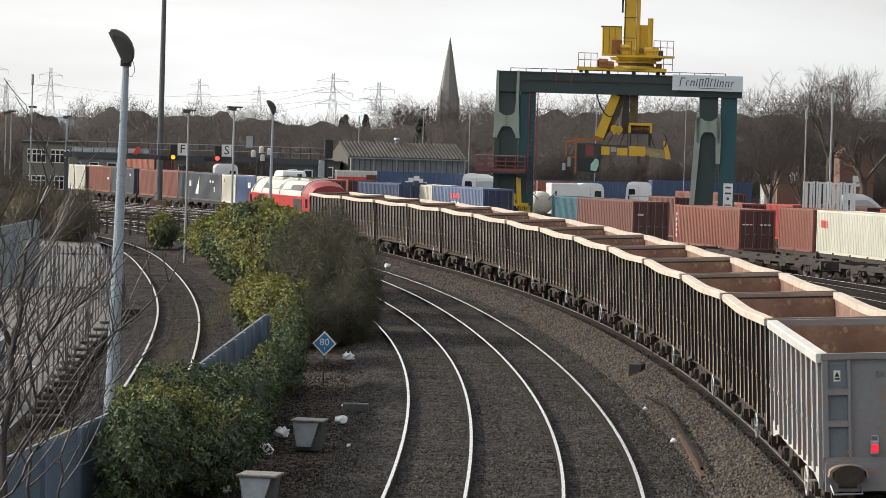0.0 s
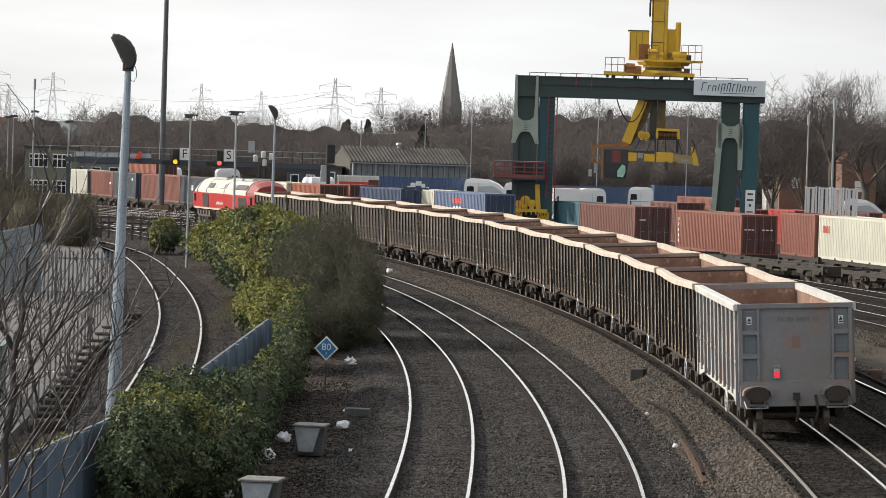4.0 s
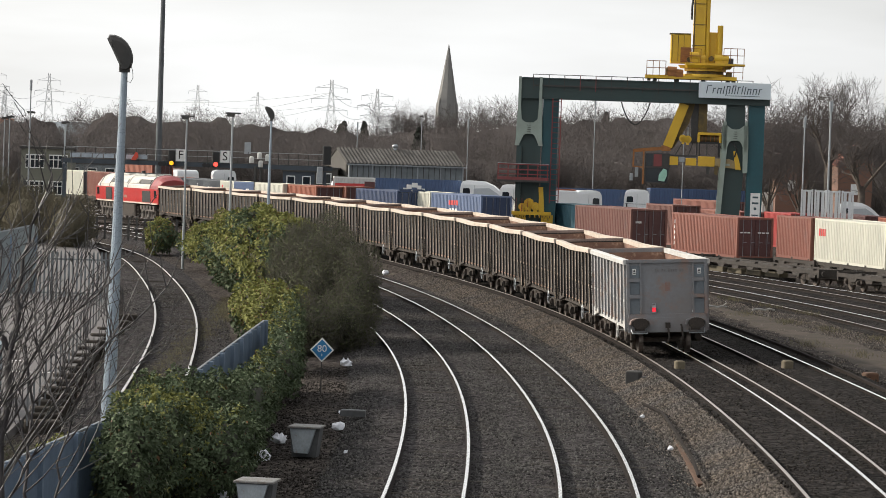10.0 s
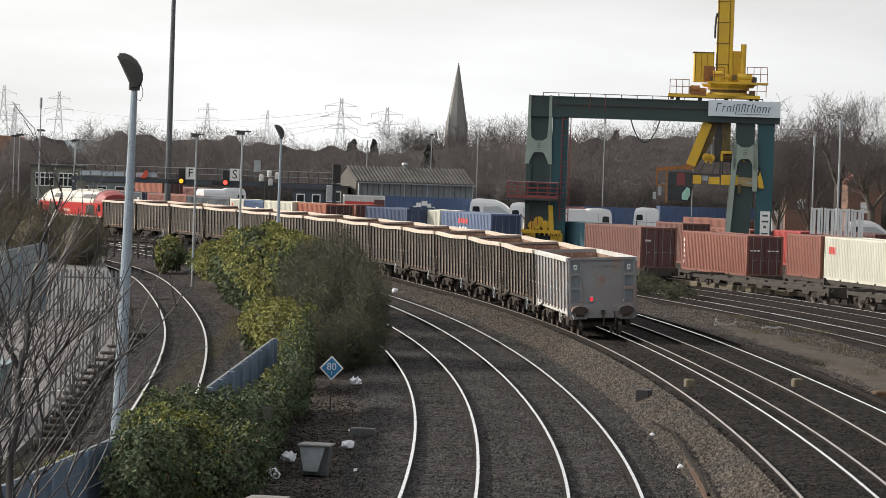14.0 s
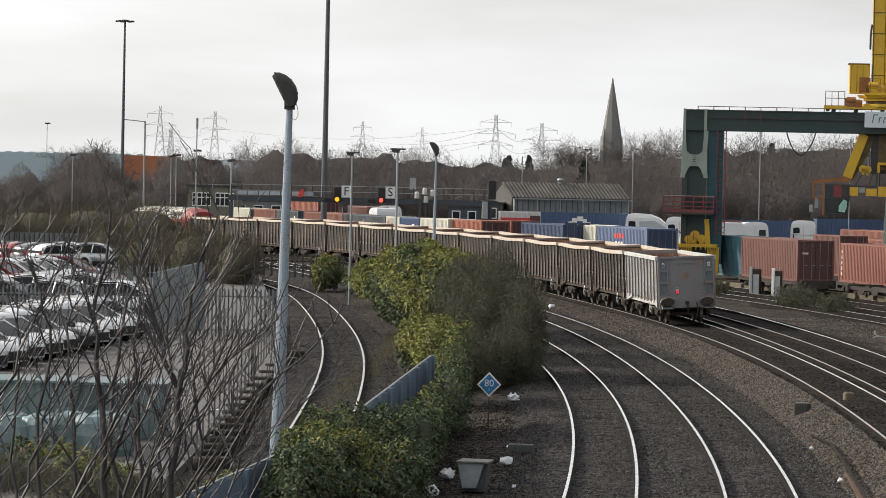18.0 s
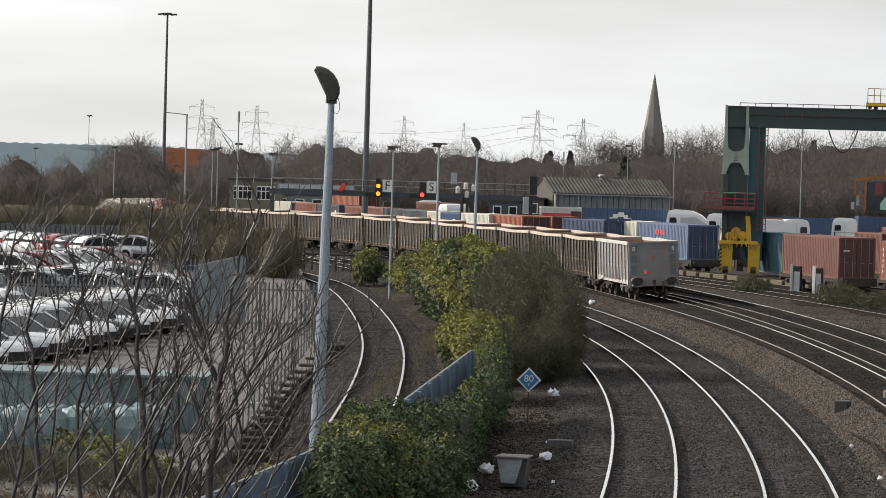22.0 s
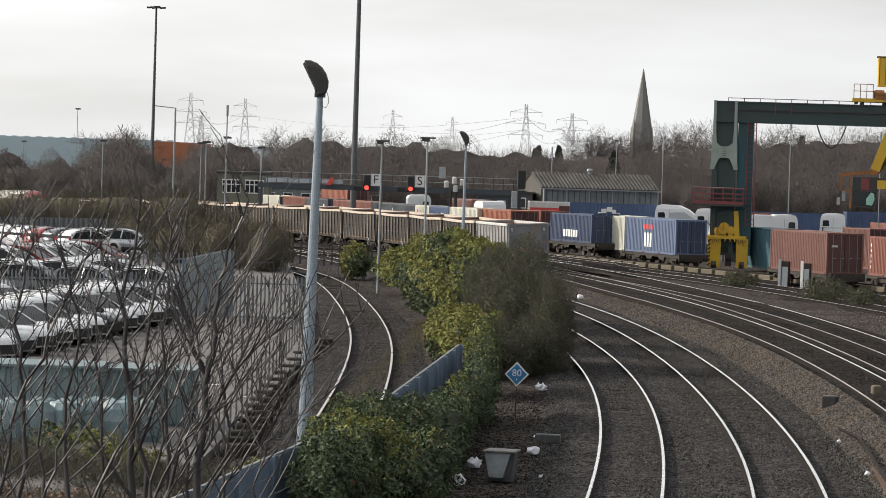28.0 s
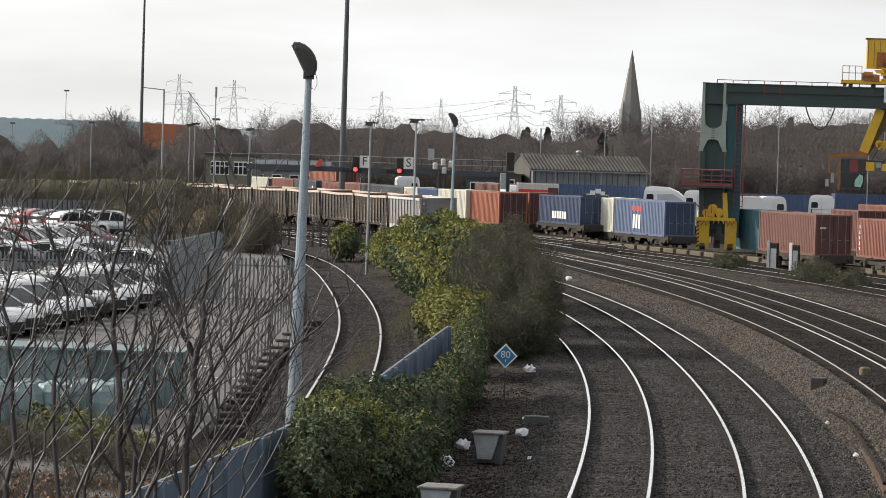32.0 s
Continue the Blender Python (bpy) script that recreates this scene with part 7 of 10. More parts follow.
# ---- low sheds and roofs behind the gantry
def low_building(x, y, ztop, width, mat, label, wins):
    g = yard(x, y)
    t = thing("hut", pose(x, y, g), label, "hut", "yard huts")
    s = Shape()
    s.box(width / 2, 2.0, 0, width, 4.0, ztop - g)
    part("wall", s, mat, t)
    s = Shape()
    s.box(width / 2, 2.0, ztop - g, width + 0.3, 4.3, 0.18)
    part("roof", s, M_DARK, t)
    for i in range(wins):
        f = Shape()
        f.box((i + 0.5) * width / wins, -0.03, ztop - g - 1.5, width / wins * 0.55, 0.08, 1.1)
        w = part("window", f, M_FRAME, t)
        p = Shape()
        p.box((i + 0.5) * width / wins, -0.08, ztop - g - 1.4, width / wins * 0.55 - 0.2, 0.02, 0.9)
        part("pane", p, M_GLASS, w)


low_building(-45.44, 407.47, 2.98, 15.0, M_SHEDW, "long low dark workshop with white window frames", 7)
low_building(-16.31, 344.61, 3.49, 3.2, M_GBLUE, "blue-grey cabin beside the gantry post", 2)
low_building(-13.56, 344.73, 3.85, 2.8, M_STONE, "pale grey hut with a dark doorway", 1)

# ---- church spire
# stone lightened to the grey that distance haze would give it
M_SPIRE = material("haze-grey spire stone", (0.22, 0.215, 0.205), 0.9, 0, (0.17, 0.165, 0.16), 0.4, 0.1, 1.5, 0.1)
sx_, sy_, st_ = 0.35, 1200.00, 42.27
s = Shape()
base_z = 21.32
s.tube((0, 0, base_z), (0, 0, st_), 3.6, 0.12, 8)
church = thing("church", pose(sx_, sy_, 0), "distant church with a tall pointed stone spire", "church")
part("spire", s, M_SPIRE, church)
s = Shape()
s.tube((0, 0, -1), (0, 0, base_z + 0.2), 4.1, 3.9, 8)
part("tower", s, M_SPIRE, church)
for a in (45, 135, 225, 315):
    s = Shape()
    s.tube((3.9 * math.cos(radians(a)), 3.9 * math.sin(radians(a)), base_z - 4), (3.6 * math.cos(radians(a)), 3.6 * math.sin(radians(a)), base_z + 3.0), 0.6, 0.1, 6)
    part("pinnacle", s, M_SPIRE, church)
s = Shape()
s.prism([(-12, -1), (12, -1), (12, 9), (0, 15), (-12, 9)], "y", 4, 30)
part("nave", s, M_SPIRE, church)

# ---- pylons and wires
# steel paled so that its colour carries the haze
M_PYL = material("haze-pale pylon steel", (0.62, 0.63, 0.64), 0.8, 0.0, (0.5, 0.5, 0.5), 0.2, spec=0.1)


def pylon(x, y, ztop, wide):
    g = level(y) - 0.4
    h = ztop - g
    t = thing("pylon", pose(x, y, g, 0, 0, 12), "distant grey lattice electricity pylon", "pylon", "electricity pylons")
    r = 0.17
    def half(z):
        return 0.5 + (h * 0.085) * max(0.0, 1 - z / (h * 0.92)) ** 1.1
    zs = [h * k for k in (0, 0.18, 0.34, 0.48, 0.6, 0.7, 0.8, 0.9, 1.0)]
    for sx, sy in product((-1, 1), (-1, 1)):
        s = Shape()
        for a, b in zip(zs[:-1], zs[1:]):
            s.beam((sx * half(a), sy * half(a), a), (sx * half(b), sy * half(b), b), r, r)
        tagged(part("leg", s, M_PYL, t), kind="stuff")
    for sy in (-1, 1):
        s = Shape()
        for a, b in zip(zs[:-1], zs[1:]):
            s.beam((-half(a), sy * half(a), a), (half(b), sy * half(b), b), r * 0.6, r * 0.6)
            s.beam((half(a), sy * half(a), a), (-half(b), sy * half(b), b), r * 0.6, r * 0.6)
        tagged(part("bracing", s, M_PYL, t), kind="stuff")
    for z, w in ((0.9, wide * 0.8), (0.76, wide), (0.62, wide * 0.85)):
        s = Shape()
        for sx in (-1, 1):
            s.beam((0, 0, h * z), (sx * w, 0, h * z), r, r)
            s.beam((0, 0, h * z + 1.6), (sx * w, 0, h * z), r * 0.7, r * 0.7)
            s.beam((sx * w, 0, h * z), (sx * w, 0, h * z - 1.8), r * 0.8, r * 0.8)
        part("crossarm", s, M_PYL, t)
    return t


PYL = []
for x, y, zt, w in ((-198.37, 1486.82, 34.42, 7), (-180.20, 1539.49, 33.40, 6.5), (-138.70, 1894.93, 35.77, 6.5), (-45.65, 1349.23, 31.18, 8), (-29.40, 1449.70, 29.73, 8.5), (-270.56, 2082.50, 33.49, 6), (-127.53, 2296.46, 38.46, 5), (-245.45, 1884.08, 29.16, 6)):
    PYL.append(pylon(x, y, zt, w))
for (a, b) in ((0, 1), (1, 3), (3, 4), (2, 3)):
    p, q = PYL[a].matrix_basis.translation, PYL[b].matrix_basis.translation
    pl = thing("power_line", pose(0, 0, 0), "thin sagging distant power line", "power line", "power lines")
    for dz in (26.0, 21.0):
        s = Shape()
        pts = [(p.x + (q.x - p.x) * u, p.y + (q.y - p.y) * u, dz - 5.0 * math.sin(math.pi * u)) for u in [i / 10 for i in range(11)]]
        s.pipe(pts, 0.09, 3)
        part("wire", s, M_PYL, pl)

# ---- far warehouse
# blue cladding paled, distance haze put into the tone
M_WH = material("hazy blue cladding", (0.42, 0.52, 0.56), 0.7, 0, (0.32, 0.41, 0.45), 0.3, 0.05, 0.6, 0.02)
M_WHO = material("orange cladding", (0.36, 0.13, 0.06), 0.7, 0, (0.30, 0.11, 0.055), 0.3, 0.05, 0.6, 0.02)
wx0, wy0, wz0 = -140.36, 706.19, 9.55
wx1 = -101.88
wx2 = -94.6
wh = thing("warehouse", pose(0, wy0, -1.0), "huge distant blue and orange warehouse with a flat roof", "warehouse")
s = Shape()
s.box((wx0 - 60 + wx1) / 2, 20, 0, wx1 - wx0 + 60, 40, wz0 + 1.0)
part("wall", s, M_WH, wh, "hazy blue cladding")
s = Shape()
s.box((wx1 + wx2) / 2, 19, 0, wx2 - wx1, 40, wz0 + 0.8)
part("wall", s, M_WHO, wh, "orange cladding")
for i in range(40):
    s = Shape()
    x = wx0 - 58 + i * (wx2 - wx0 + 56) / 40
    s.box(x, 6, wz0 + 0.9, 0.8, 3, 0.28)
    part("roof_vent", s, M_WH, wh)
# hills far beyond, the blue of distance haze put into their colour
M_HILL = material("far hill in haze blue", (0.20, 0.23, 0.26), 1.0, 0, (0.17, 0.20, 0.22), 0.3, 0.004, 0.05, 0.0)
s = Shape()
for j in range(2):
    rings = []
    for i in range(61):
        x = -1500 + i * 50
        hgt = 7 + 6 * noise.noise(Vector((x * 0.002, j * 3.1, 0))) + 6 * noise.noise(Vector((x * 0.01, j, 4)))
        rings.append([(x, 2600 + j * 500, -2), (x, 2700 + j * 500, hgt + j * 8), (x, 3000 + j * 500, -2)])
    s.loft(rings, 0, False)
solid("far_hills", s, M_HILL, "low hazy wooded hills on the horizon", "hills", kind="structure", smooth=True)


# ---------------------------------------------------------------- plants
def sticks(segs, rng=None):
    """Three-sided tapered sticks from rows of x0 y0 z0 x1 y1 z1 r0 r1."""
    a = np.asarray(segs, float)
    p, q, r0, r1 = a[:, :3], a[:, 3:6], a[:, 6], a[:, 7]
    d = q - p
    d /= np.linalg.norm(d, axis=1)[:, None] + 1e-9
    ref = np.where(np.abs(d[:, 2:3]) < 0.9, np.array([[0, 0, 1.0]]), np.array([[1.0, 0, 0]]))
    u = np.cross(d, ref)
    u /= np.linalg.norm(u, axis=1)[:, None] + 1e-9
    w = np.cross(d, u)
    n = len(a)
    v = np.zeros((n, 6, 3))
    for i in range(3):
        c, s = math.cos(2.094395 * i), math.sin(2.094395 * i)
        o = u * c + w * s
        v[:, i] = p + o * r0[:, None]
        v[:, 3 + i] = q + o * r1[:, None]
    base = np.arange(n)[:, None, None] * 6
    f = np.array([[0, 1, 4, 3], [1, 2, 5, 4], [2, 0, 3, 5]])[None] + base
    return v.reshape(-1, 3), f.reshape(-1, 4)


def spikes(p, way, ln, rad):
    """Three-sided tapering twigs that end in a point."""
    n = len(p)
    ref = np.where(np.abs(way[:, 2:3]) < 0.9, np.array([[0, 0, 1.0]]), np.array([[1.0, 0, 0]]))
    u = np.cross(way, ref)
    u /= np.linalg.norm(u, axis=1)[:, None] + 1e-9
    w = np.cross(way, u)
    v = np.zeros((n, 4, 3))
    for i in range(3):
        v[:, i] = p + (u * math.cos(2.094395 * i) + w * math.sin(2.094395 * i)) * rad[:, None]
    v[:, 3] = p + way * ln[:, None]
    f = np.array([[0, 1, 3], [1, 2, 3], [2, 0, 3]])[None] + np.arange(n)[:, None, None] * 4
    return v.reshape(-1, 3), f.reshape(-1, 3)


def sprigs(centres, out, size, rng, per=8):
    """Rosettes of narrow drooping leaves, each folded along its middle."""
    n = len(centres)
    axis = out * 0.8 + rng.normal(size=(n, 3)) * 0.35
    axis[:, 2] += 0.45
    axis /= np.linalg.norm(axis, axis=1)[:, None]
    axis = np.repeat(axis, per, 0)
    c = np.repeat(centres, per, 0)
    d = axis * 0.55 + rng.normal(size=(n * per, 3)) * 0.75
    d /= np.linalg.norm(d, axis=1)[:, None]
    side = np.cross(d, axis + rng.normal(size=d.shape) * 0.25)
    side /= np.linalg.norm(side, axis=1)[:, None] + 1e-9
    ln = (size * rng.uniform(0.7, 1.4, n * per))[:, None]
    base = c + d * ln * 0.15
    mid = base + d * ln * 0.5
    tip = base + d * ln + np.array([[0, 0, -0.28]]) * ln
    v = np.stack([base, mid + side * ln * 0.24, tip, mid - side * ln * 0.24], 1)
    return v.reshape(-1, 3), np.arange(4 * n * per).reshape(-1, 4)


def leaves(centres, size, rng, out=None, flat=0.0):
    """Folded kite-shaped leaves: two triangles each, as quads bent along the middle."""
    n = len(centres)
    nrm = rng.normal(size=(n, 3))
    if out is not None:
        nrm = nrm * 0.65 + out
    nrm[:, 2] += flat
    nrm /= np.linalg.norm(nrm, axis=1)[:, None] + 1e-9
    t = np.cross(nrm, rng.normal(size=(n, 3)))
    t /= np.linalg.norm(t, axis=1)[:, None] + 1e-9
    b = np.cross(nrm, t)
    s = (size * rng.uniform(0.6, 1.3, n))[:, None]
    v = np.stack([centres - t * s * 0.6, centres + b * s * 0.42 + nrm * s * 0.12, centres + t * s * 0.62, centres - b * s * 0.42 + nrm * s * 0.12], 1)
    f = np.arange(4 * n).reshape(n, 4)
    return v.reshape(-1, 3), f


def shell(rng, n, blobs, thick=0.35):
    """Points near the skins of several ellipsoid lumps (x, y, z, rx, ry, rz), with lumpy relief, and their outward way."""
    blobs = np.asarray(blobs, float)
    wgt = (blobs[:, 3] * blobs[:, 5]) ** 1.0
    k = rng.choice(len(blobs), n, p=wgt / wgt.sum())
    d = rng.normal(size=(n, 3))
    d /= np.linalg.norm(d, axis=1)[:, None]
    b = blobs[k]
    lump = 1 + 0.16 * np.sin(d[:, 0] * 5 + k) * np.sin(d[:, 1] * 4.3 + 2 * k) + 0.12 * np.sin(d[:, 2] * 9 + k * 1.7 + d[:, 0] * 7)
    rad = (1 - thick * rng.random(n) ** 1.8) * lump
    pts = b[:, :3] + d * b[:, 3:6] * rad[:, None]
    keep = np.ones(n, bool)
    for j in range(len(blobs)):      # drop what lies deep inside another lump
        e = ((pts - blobs[j, :3]) / blobs[j, 3:6])
        keep &= ~((np.linalg.norm(e, axis=1) < 0.62) & (k != j))
    return pts[keep], d[keep]


M_IVY = material("ivy leaf", (0.088, 0.112, 0.060), 0.7, 0, (0.062, 0.086, 0.046), 0.35, 0.9, 6.0, 0.0, island=0.4, spec=0.15)
M_IVYY = material("yellow-green ivy leaf", (0.22, 0.22, 0.068), 0.75, 0, (0.145, 0.155, 0.05), 0.4, 0.9, 6.0, 0.0, island=0.45, spec=0.15)
M_IVYB = material("browned leaf", (0.17, 0.075, 0.025), 0.7, 0, (0.10, 0.05, 0.02), 0.4, 0.9, 6.0, 0.0, island=0.4)
M_DEEP = material("shade-dark bush core", (0.040, 0.040, 0.022), 0.9, 0, (0.016, 0.015, 0.01), 0.4)
M_TWIG = material("dark brown twig", (0.10, 0.09, 0.070), 0.85, 0, (0.06, 0.053, 0.042), 0.4, 2.0, 20.0, 0.0, island=0.35)
M_BARK = material("grey-brown bark", (0.13, 0.105, 0.085), 0.9, 0, (0.07, 0.058, 0.05), 0.4, 3.0, 25.0, 0.3)
# twig tone lifted to stand in for haze over the distance
M_FARTWIG = material("far winter twig in haze tone", (0.128, 0.114, 0.110), 0.95, 0, (0.105, 0.094, 0.091), 0.3, 0.1, 1.0, 0.0, island=0.15, spec=0.05)
M_SCRUB = material("brown scrub leaf", (0.088, 0.100, 0.052), 0.8, 0, (0.064, 0.066, 0.038), 0.4, 0.6, 5.0, 0.0, island=0.25, spec=0.1)


def leafy(name, label, blobs, n, size, mix, seed, category="bush", core=True):
    """A mass of leaves over solid cores in a shade-dark colour. mix: share of yellow-green and of brown leaves."""
    rng = np.random.default_rng(seed)
    t = thing(name, pose(0, 0, 0), label, category)
    per = 8
    pts, d = shell(rng, n // per, blobs, 0.45)
    v, f = sprigs(pts, d, size, rng, per)
    field = np.sin(pts[:, 0] * 1.3 + seed) * np.sin(pts[:, 1] * 0.35 + 1) + 0.6 * np.sin(pts[:, 2] * 2.1 + pts[:, 0])
    pick = field + rng.normal(size=len(pts)) * 0.5 + d[:, 2] * 1.1      # upturned sprigs go yellow-green, sun on the tops put into leaf colour
    hi = np.quantile(pick, 1 - mix[0])
    slots = np.repeat(np.where(pick > hi, 1, 0), per)
    slots = np.where(rng.random(len(slots)) < mix[1], 2, slots)
    o = new("foliage", np_mesh("foliage", v, f, [M_IVY, M_IVYY, M_IVYB], slots))
    o.parent = t
    tagged(o, kind="stuff")
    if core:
        # solid lumps keep light out; their dark colour stands in for inner shade
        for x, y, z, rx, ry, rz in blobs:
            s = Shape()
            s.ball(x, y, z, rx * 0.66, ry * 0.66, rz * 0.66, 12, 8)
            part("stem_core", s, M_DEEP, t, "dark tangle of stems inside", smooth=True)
    return t


def twiggy(name, label, blobs, n, length, rad, seed, mat, leaf_n=0, leaf_size=0.05, leaf_mat=None, category="bush"):
    """A mass of fine upright-spreading twigs, with a few small leaves."""
    rng = np.random.default_rng(seed)
    t = thing(name, pose(0, 0, 0), label, category)
    pts, d = shell(rng, n, blobs, 0.8)
    way = d * 0.7 + rng.normal(size=d.shape) * 0.45
    way[:, 2] += 0.55
    way /= np.linalg.norm(way, axis=1)[:, None]
    ln = length * rng.uniform(0.5, 1.3, len(pts))
    a = np.c_[pts - way * ln[:, None] * 0.6, pts + way * ln[:, None] * 0.4, np.full(len(pts), rad), np.full(len(pts), rad * 0.3)]
    v, f = sticks(a)
    o = new("twigwork", np_mesh("twigwork", v, f, mat))
    o.parent = t
    tagged(o, kind="stuff")
    if leaf_n:
        pts, d = shell(rng, leaf_n, blobs, 0.6)
        v, f = leaves(pts, leaf_size, rng, d)
        o = new("foliage", np_mesh("foliage", v, f, leaf_mat))
        o.parent = t
        tagged(o, kind="stuff")
    return t


# ivy hedge between siding and running lines
HEDGE = []
for (x, y), h, w in (((-13.90, 194.73), 1.1, 1.2), ((-11.80, 178.46), 2.15, 1.5), ((-9.56, 159.58), 3.2, 1.7), ((-8.00, 147.37), 3.7, 1.7), ((-7.02, 142.69), 3.6, 1.6), ((-6.33, 143.24), 3.4, 1.5)):
    HEDGE.append((x, y, h * 0.48, w, 6.0, h * 0.52))
rl_ = random.Random(4)
for x, y, z, w, l, h in list(HEDGE):
    for _ in range(5):
        a = rl_.uniform(-1.2, 1.2)
        HEDGE.append((x + w * 0.75 * math.sin(a), y + rl_.uniform(-0.6, 0.5) * l, z + h * 0.75 * math.cos(a), w * 0.32, l * 0.2, w * 0.34))
leafy("ivy_hedge", "tall green and yellow ivy hedge beside the siding", HEDGE, 140000, 0.14, (0.5, 0.03), 3, "hedge")
FRONT = []
for (x, y), h, w in (((-6.57, 118.83), 1.6, 0.75), ((-5.55, 112.49), 1.9, 0.8), ((-4.87, 111.29), 1.7, 0.6)):
    FRONT.append((x, y, h * 0.5, w, 3.5, h * 0.55))
leafy("ivy_bush", "yellowing ivy bush at the foot of the hedge", FRONT, 30000, 0.115, (0.7, 0.05), 4)
LOW = []
for (x, y), h, w, l in (((-4.05, 90.00), 1.75, 0.5, 5), ((-4.2, 81.50), 1.55, 0.5, 4.5), ((-4.2, 75.15), 1.62, 0.6, 4), ((-4.75, 72.18), 1.65, 0.7, 3.5), ((-5.25, 70.01), 1.80, 0.65, 3),
                       ((-5.75, 67.95), 1.85, 0.65, 3), ((-5.95, 65.54), 1.7, 0.45, 2.5), ((-4.58, 102.78), 1.9, 0.5, 4), ((-5.13, 63.74), 1.9, 0.9, 3), ((-4.16, 65.18), 1.5, 0.8, 3), ((-5.35, 59.71), 1.9, 0.6, 2)):
    LOW.append((x, y, h * 0.46, w, l, h * 0.55))
rl_ = random.Random(12)
for x, y, z, w, l, h in list(LOW):
    for _ in range(4):
        a = rl_.uniform(-1.2, 1.2)
        LOW.append((x + w * 0.75 * math.sin(a), y + rl_.uniform(-0.6, 0.5) * l, z + h * 0.72 * math.cos(a) * rl_.uniform(0.6, 1.05), w * 0.34, l * 0.22, w * 0.36))
leafy("ivy_bush", "dense dark green ivy bush over the fence", LOW, 170000, 0.08, (0.12, 0.01), 5)
SM = [(-16.61, 200.46, 0.8, 0.85, 2.0, 0.95)]
leafy("shrub", "small green shrub beside the siding end", SM, 8000, 0.15, (0.4, 0.08), 6, "shrub")
# brown willow-like bush before the running lines
BR = [(-3.92, 116.98, 1.7, 1.45, 2.5, 1.9), (-5.27, 125.60, 1.7, 1.2, 2.5, 1.9), (-2.77, 114.28, 1.5, 0.85, 2.2, 1.7), (-4.40, 130.50, 2.0, 1.4, 2.5, 1.9), (-3.05, 112.45, 0.8, 1.0, 2.0, 1.1), (-4.14, 110.16, 0.7, 1.0, 2.0, 1.0)]
twiggy("bush", "big brown-green twiggy bush between the lines", BR, 30000, 0.5, 0.006, 8, M_TWIG, 62000, 0.05, M_SCRUB)
# solid cores painted dark for the shade inside the bush
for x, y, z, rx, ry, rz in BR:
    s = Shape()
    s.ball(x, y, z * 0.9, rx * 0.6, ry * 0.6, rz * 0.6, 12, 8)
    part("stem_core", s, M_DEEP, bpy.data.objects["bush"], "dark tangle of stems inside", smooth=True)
# scrub round the car park
M_BRUSH = material("brown winter scrub twig", (0.125, 0.108, 0.080), 0.9, 0, (0.085, 0.080, 0.056), 0.4, 0.5, 6.0, 0.0, island=0.35, spec=0.05)
for k, (blobs, n, lab) in enumerate((
        ([(-28.68, 212.30, 1.2, 2.4, 5, 1.9), (-25.12, 206.60, 1.4, 2.4, 5, 2.0), (-22.15, 201.86, 1.2, 1.6, 5, 1.8), (-36.59, 248.75, 1.0, 2.2, 5, 1.8)], 15000, "brown scrub bush behind the palisade fence"),
        ([(-52.16, 277.65, 1.2, 4.5, 6, 2.5), (-48.62, 284.50, 1.2, 4.5, 6, 2.5), (-44.91, 291.68, 1.3, 4.0, 6, 2.6), (-55.87, 270.47, 1.2, 4.5, 6, 2.5), (-41.02, 299.22, 1.4, 4.0, 6, 2.5)], 20000, "long band of brown winter scrub behind the car park"))):
    t = twiggy("scrub", lab, blobs, n, 0.8, 0.014, 20 + k, M_BRUSH, 26000, 0.08, M_BRUSH)
    for x, y, z, rx, ry, rz in blobs:
        s = Shape()
        s.ball(x, y, z * 0.9, rx * 0.7, ry * 0.7, rz * 0.7, 12, 8)
        part("stem_core", s, M_BRUSH, t, "dark tangle of stems inside", smooth=True)
# weeds between the yard lines
for k, (x, y, w) in enumerate(((11.2, 199.0, 1.7), (6.67, 217.18, 1.2), (12.9, 193.0, 1.0))):
    twiggy("weed_clump", "dry brown weed clump beside the yard track", [(x, y, -0.35, w, 2.4, 0.6 * w + 0.1)], 1600, 0.6, 0.010, 40 + k, M_TWIG, 2200, 0.1, M_SCRUB, "weeds")


# dry grass and weeds on the dirt banks and along the siding
def tufts(label, spots, n, seed, tall):
    rng = np.random.default_rng(seed)
    c = np.array(spots)
    k = rng.integers(len(c), size=n)
    x, y = c[k, 0] + rng.normal(size=n) * c[k, 2], c[k, 1] + rng.normal(size=n) * c[k, 3]
    z = np.array([yard(a, b) for a, b in zip(x, y)])
    way = np.c_[rng.normal(size=(n, 2)) * 0.45, np.ones(n)]
    way /= np.linalg.norm(way, axis=1)[:, None]
    v, f = spikes(np.c_[x, y, z], way, tall * rng.uniform(0.4, 1.3, n), np.full(n, 0.012))
    tagged(new("dry_grass", np_mesh("dry_grass", v, f, M_GRASS)), label, "grass", kind="stuff")


M_GRASS = material("dry winter grass", (0.10, 0.085, 0.055), 0.9, 0, (0.062, 0.060, 0.036), 0.5, 0.6, 6.0, 0.0, island=0.5, spec=0.1)
tufts("dry brown grass tufts on the dirt bank", [(13.0 + (i * 37 % 11) * 0.42, 108.0 + (i * 29 % 53) * 1.15, 0.35, 0.9) for i in range(34)], 1800, 71, 0.16)
tufts("dry grass and moss beside the siding", [(-7.9 - 0.03 * i - (i * 13 % 5) * 0.1, 92.0 + i * 2.6, 0.3, 0.8) for i in range(22)] + [(-5.6 - 0.16 * i, 120.0 + i * 4.0, 0.35, 1.4) for i in range(12)], 9000, 72, 0.16)
tufts("small green weeds on the gravel between the lines", [(2.9 - 0.028 * (i * i % 40), 96.0 + (i * 31 % 61), 0.15, 0.4) for i in range(9)], 1200, 73, 0.14)


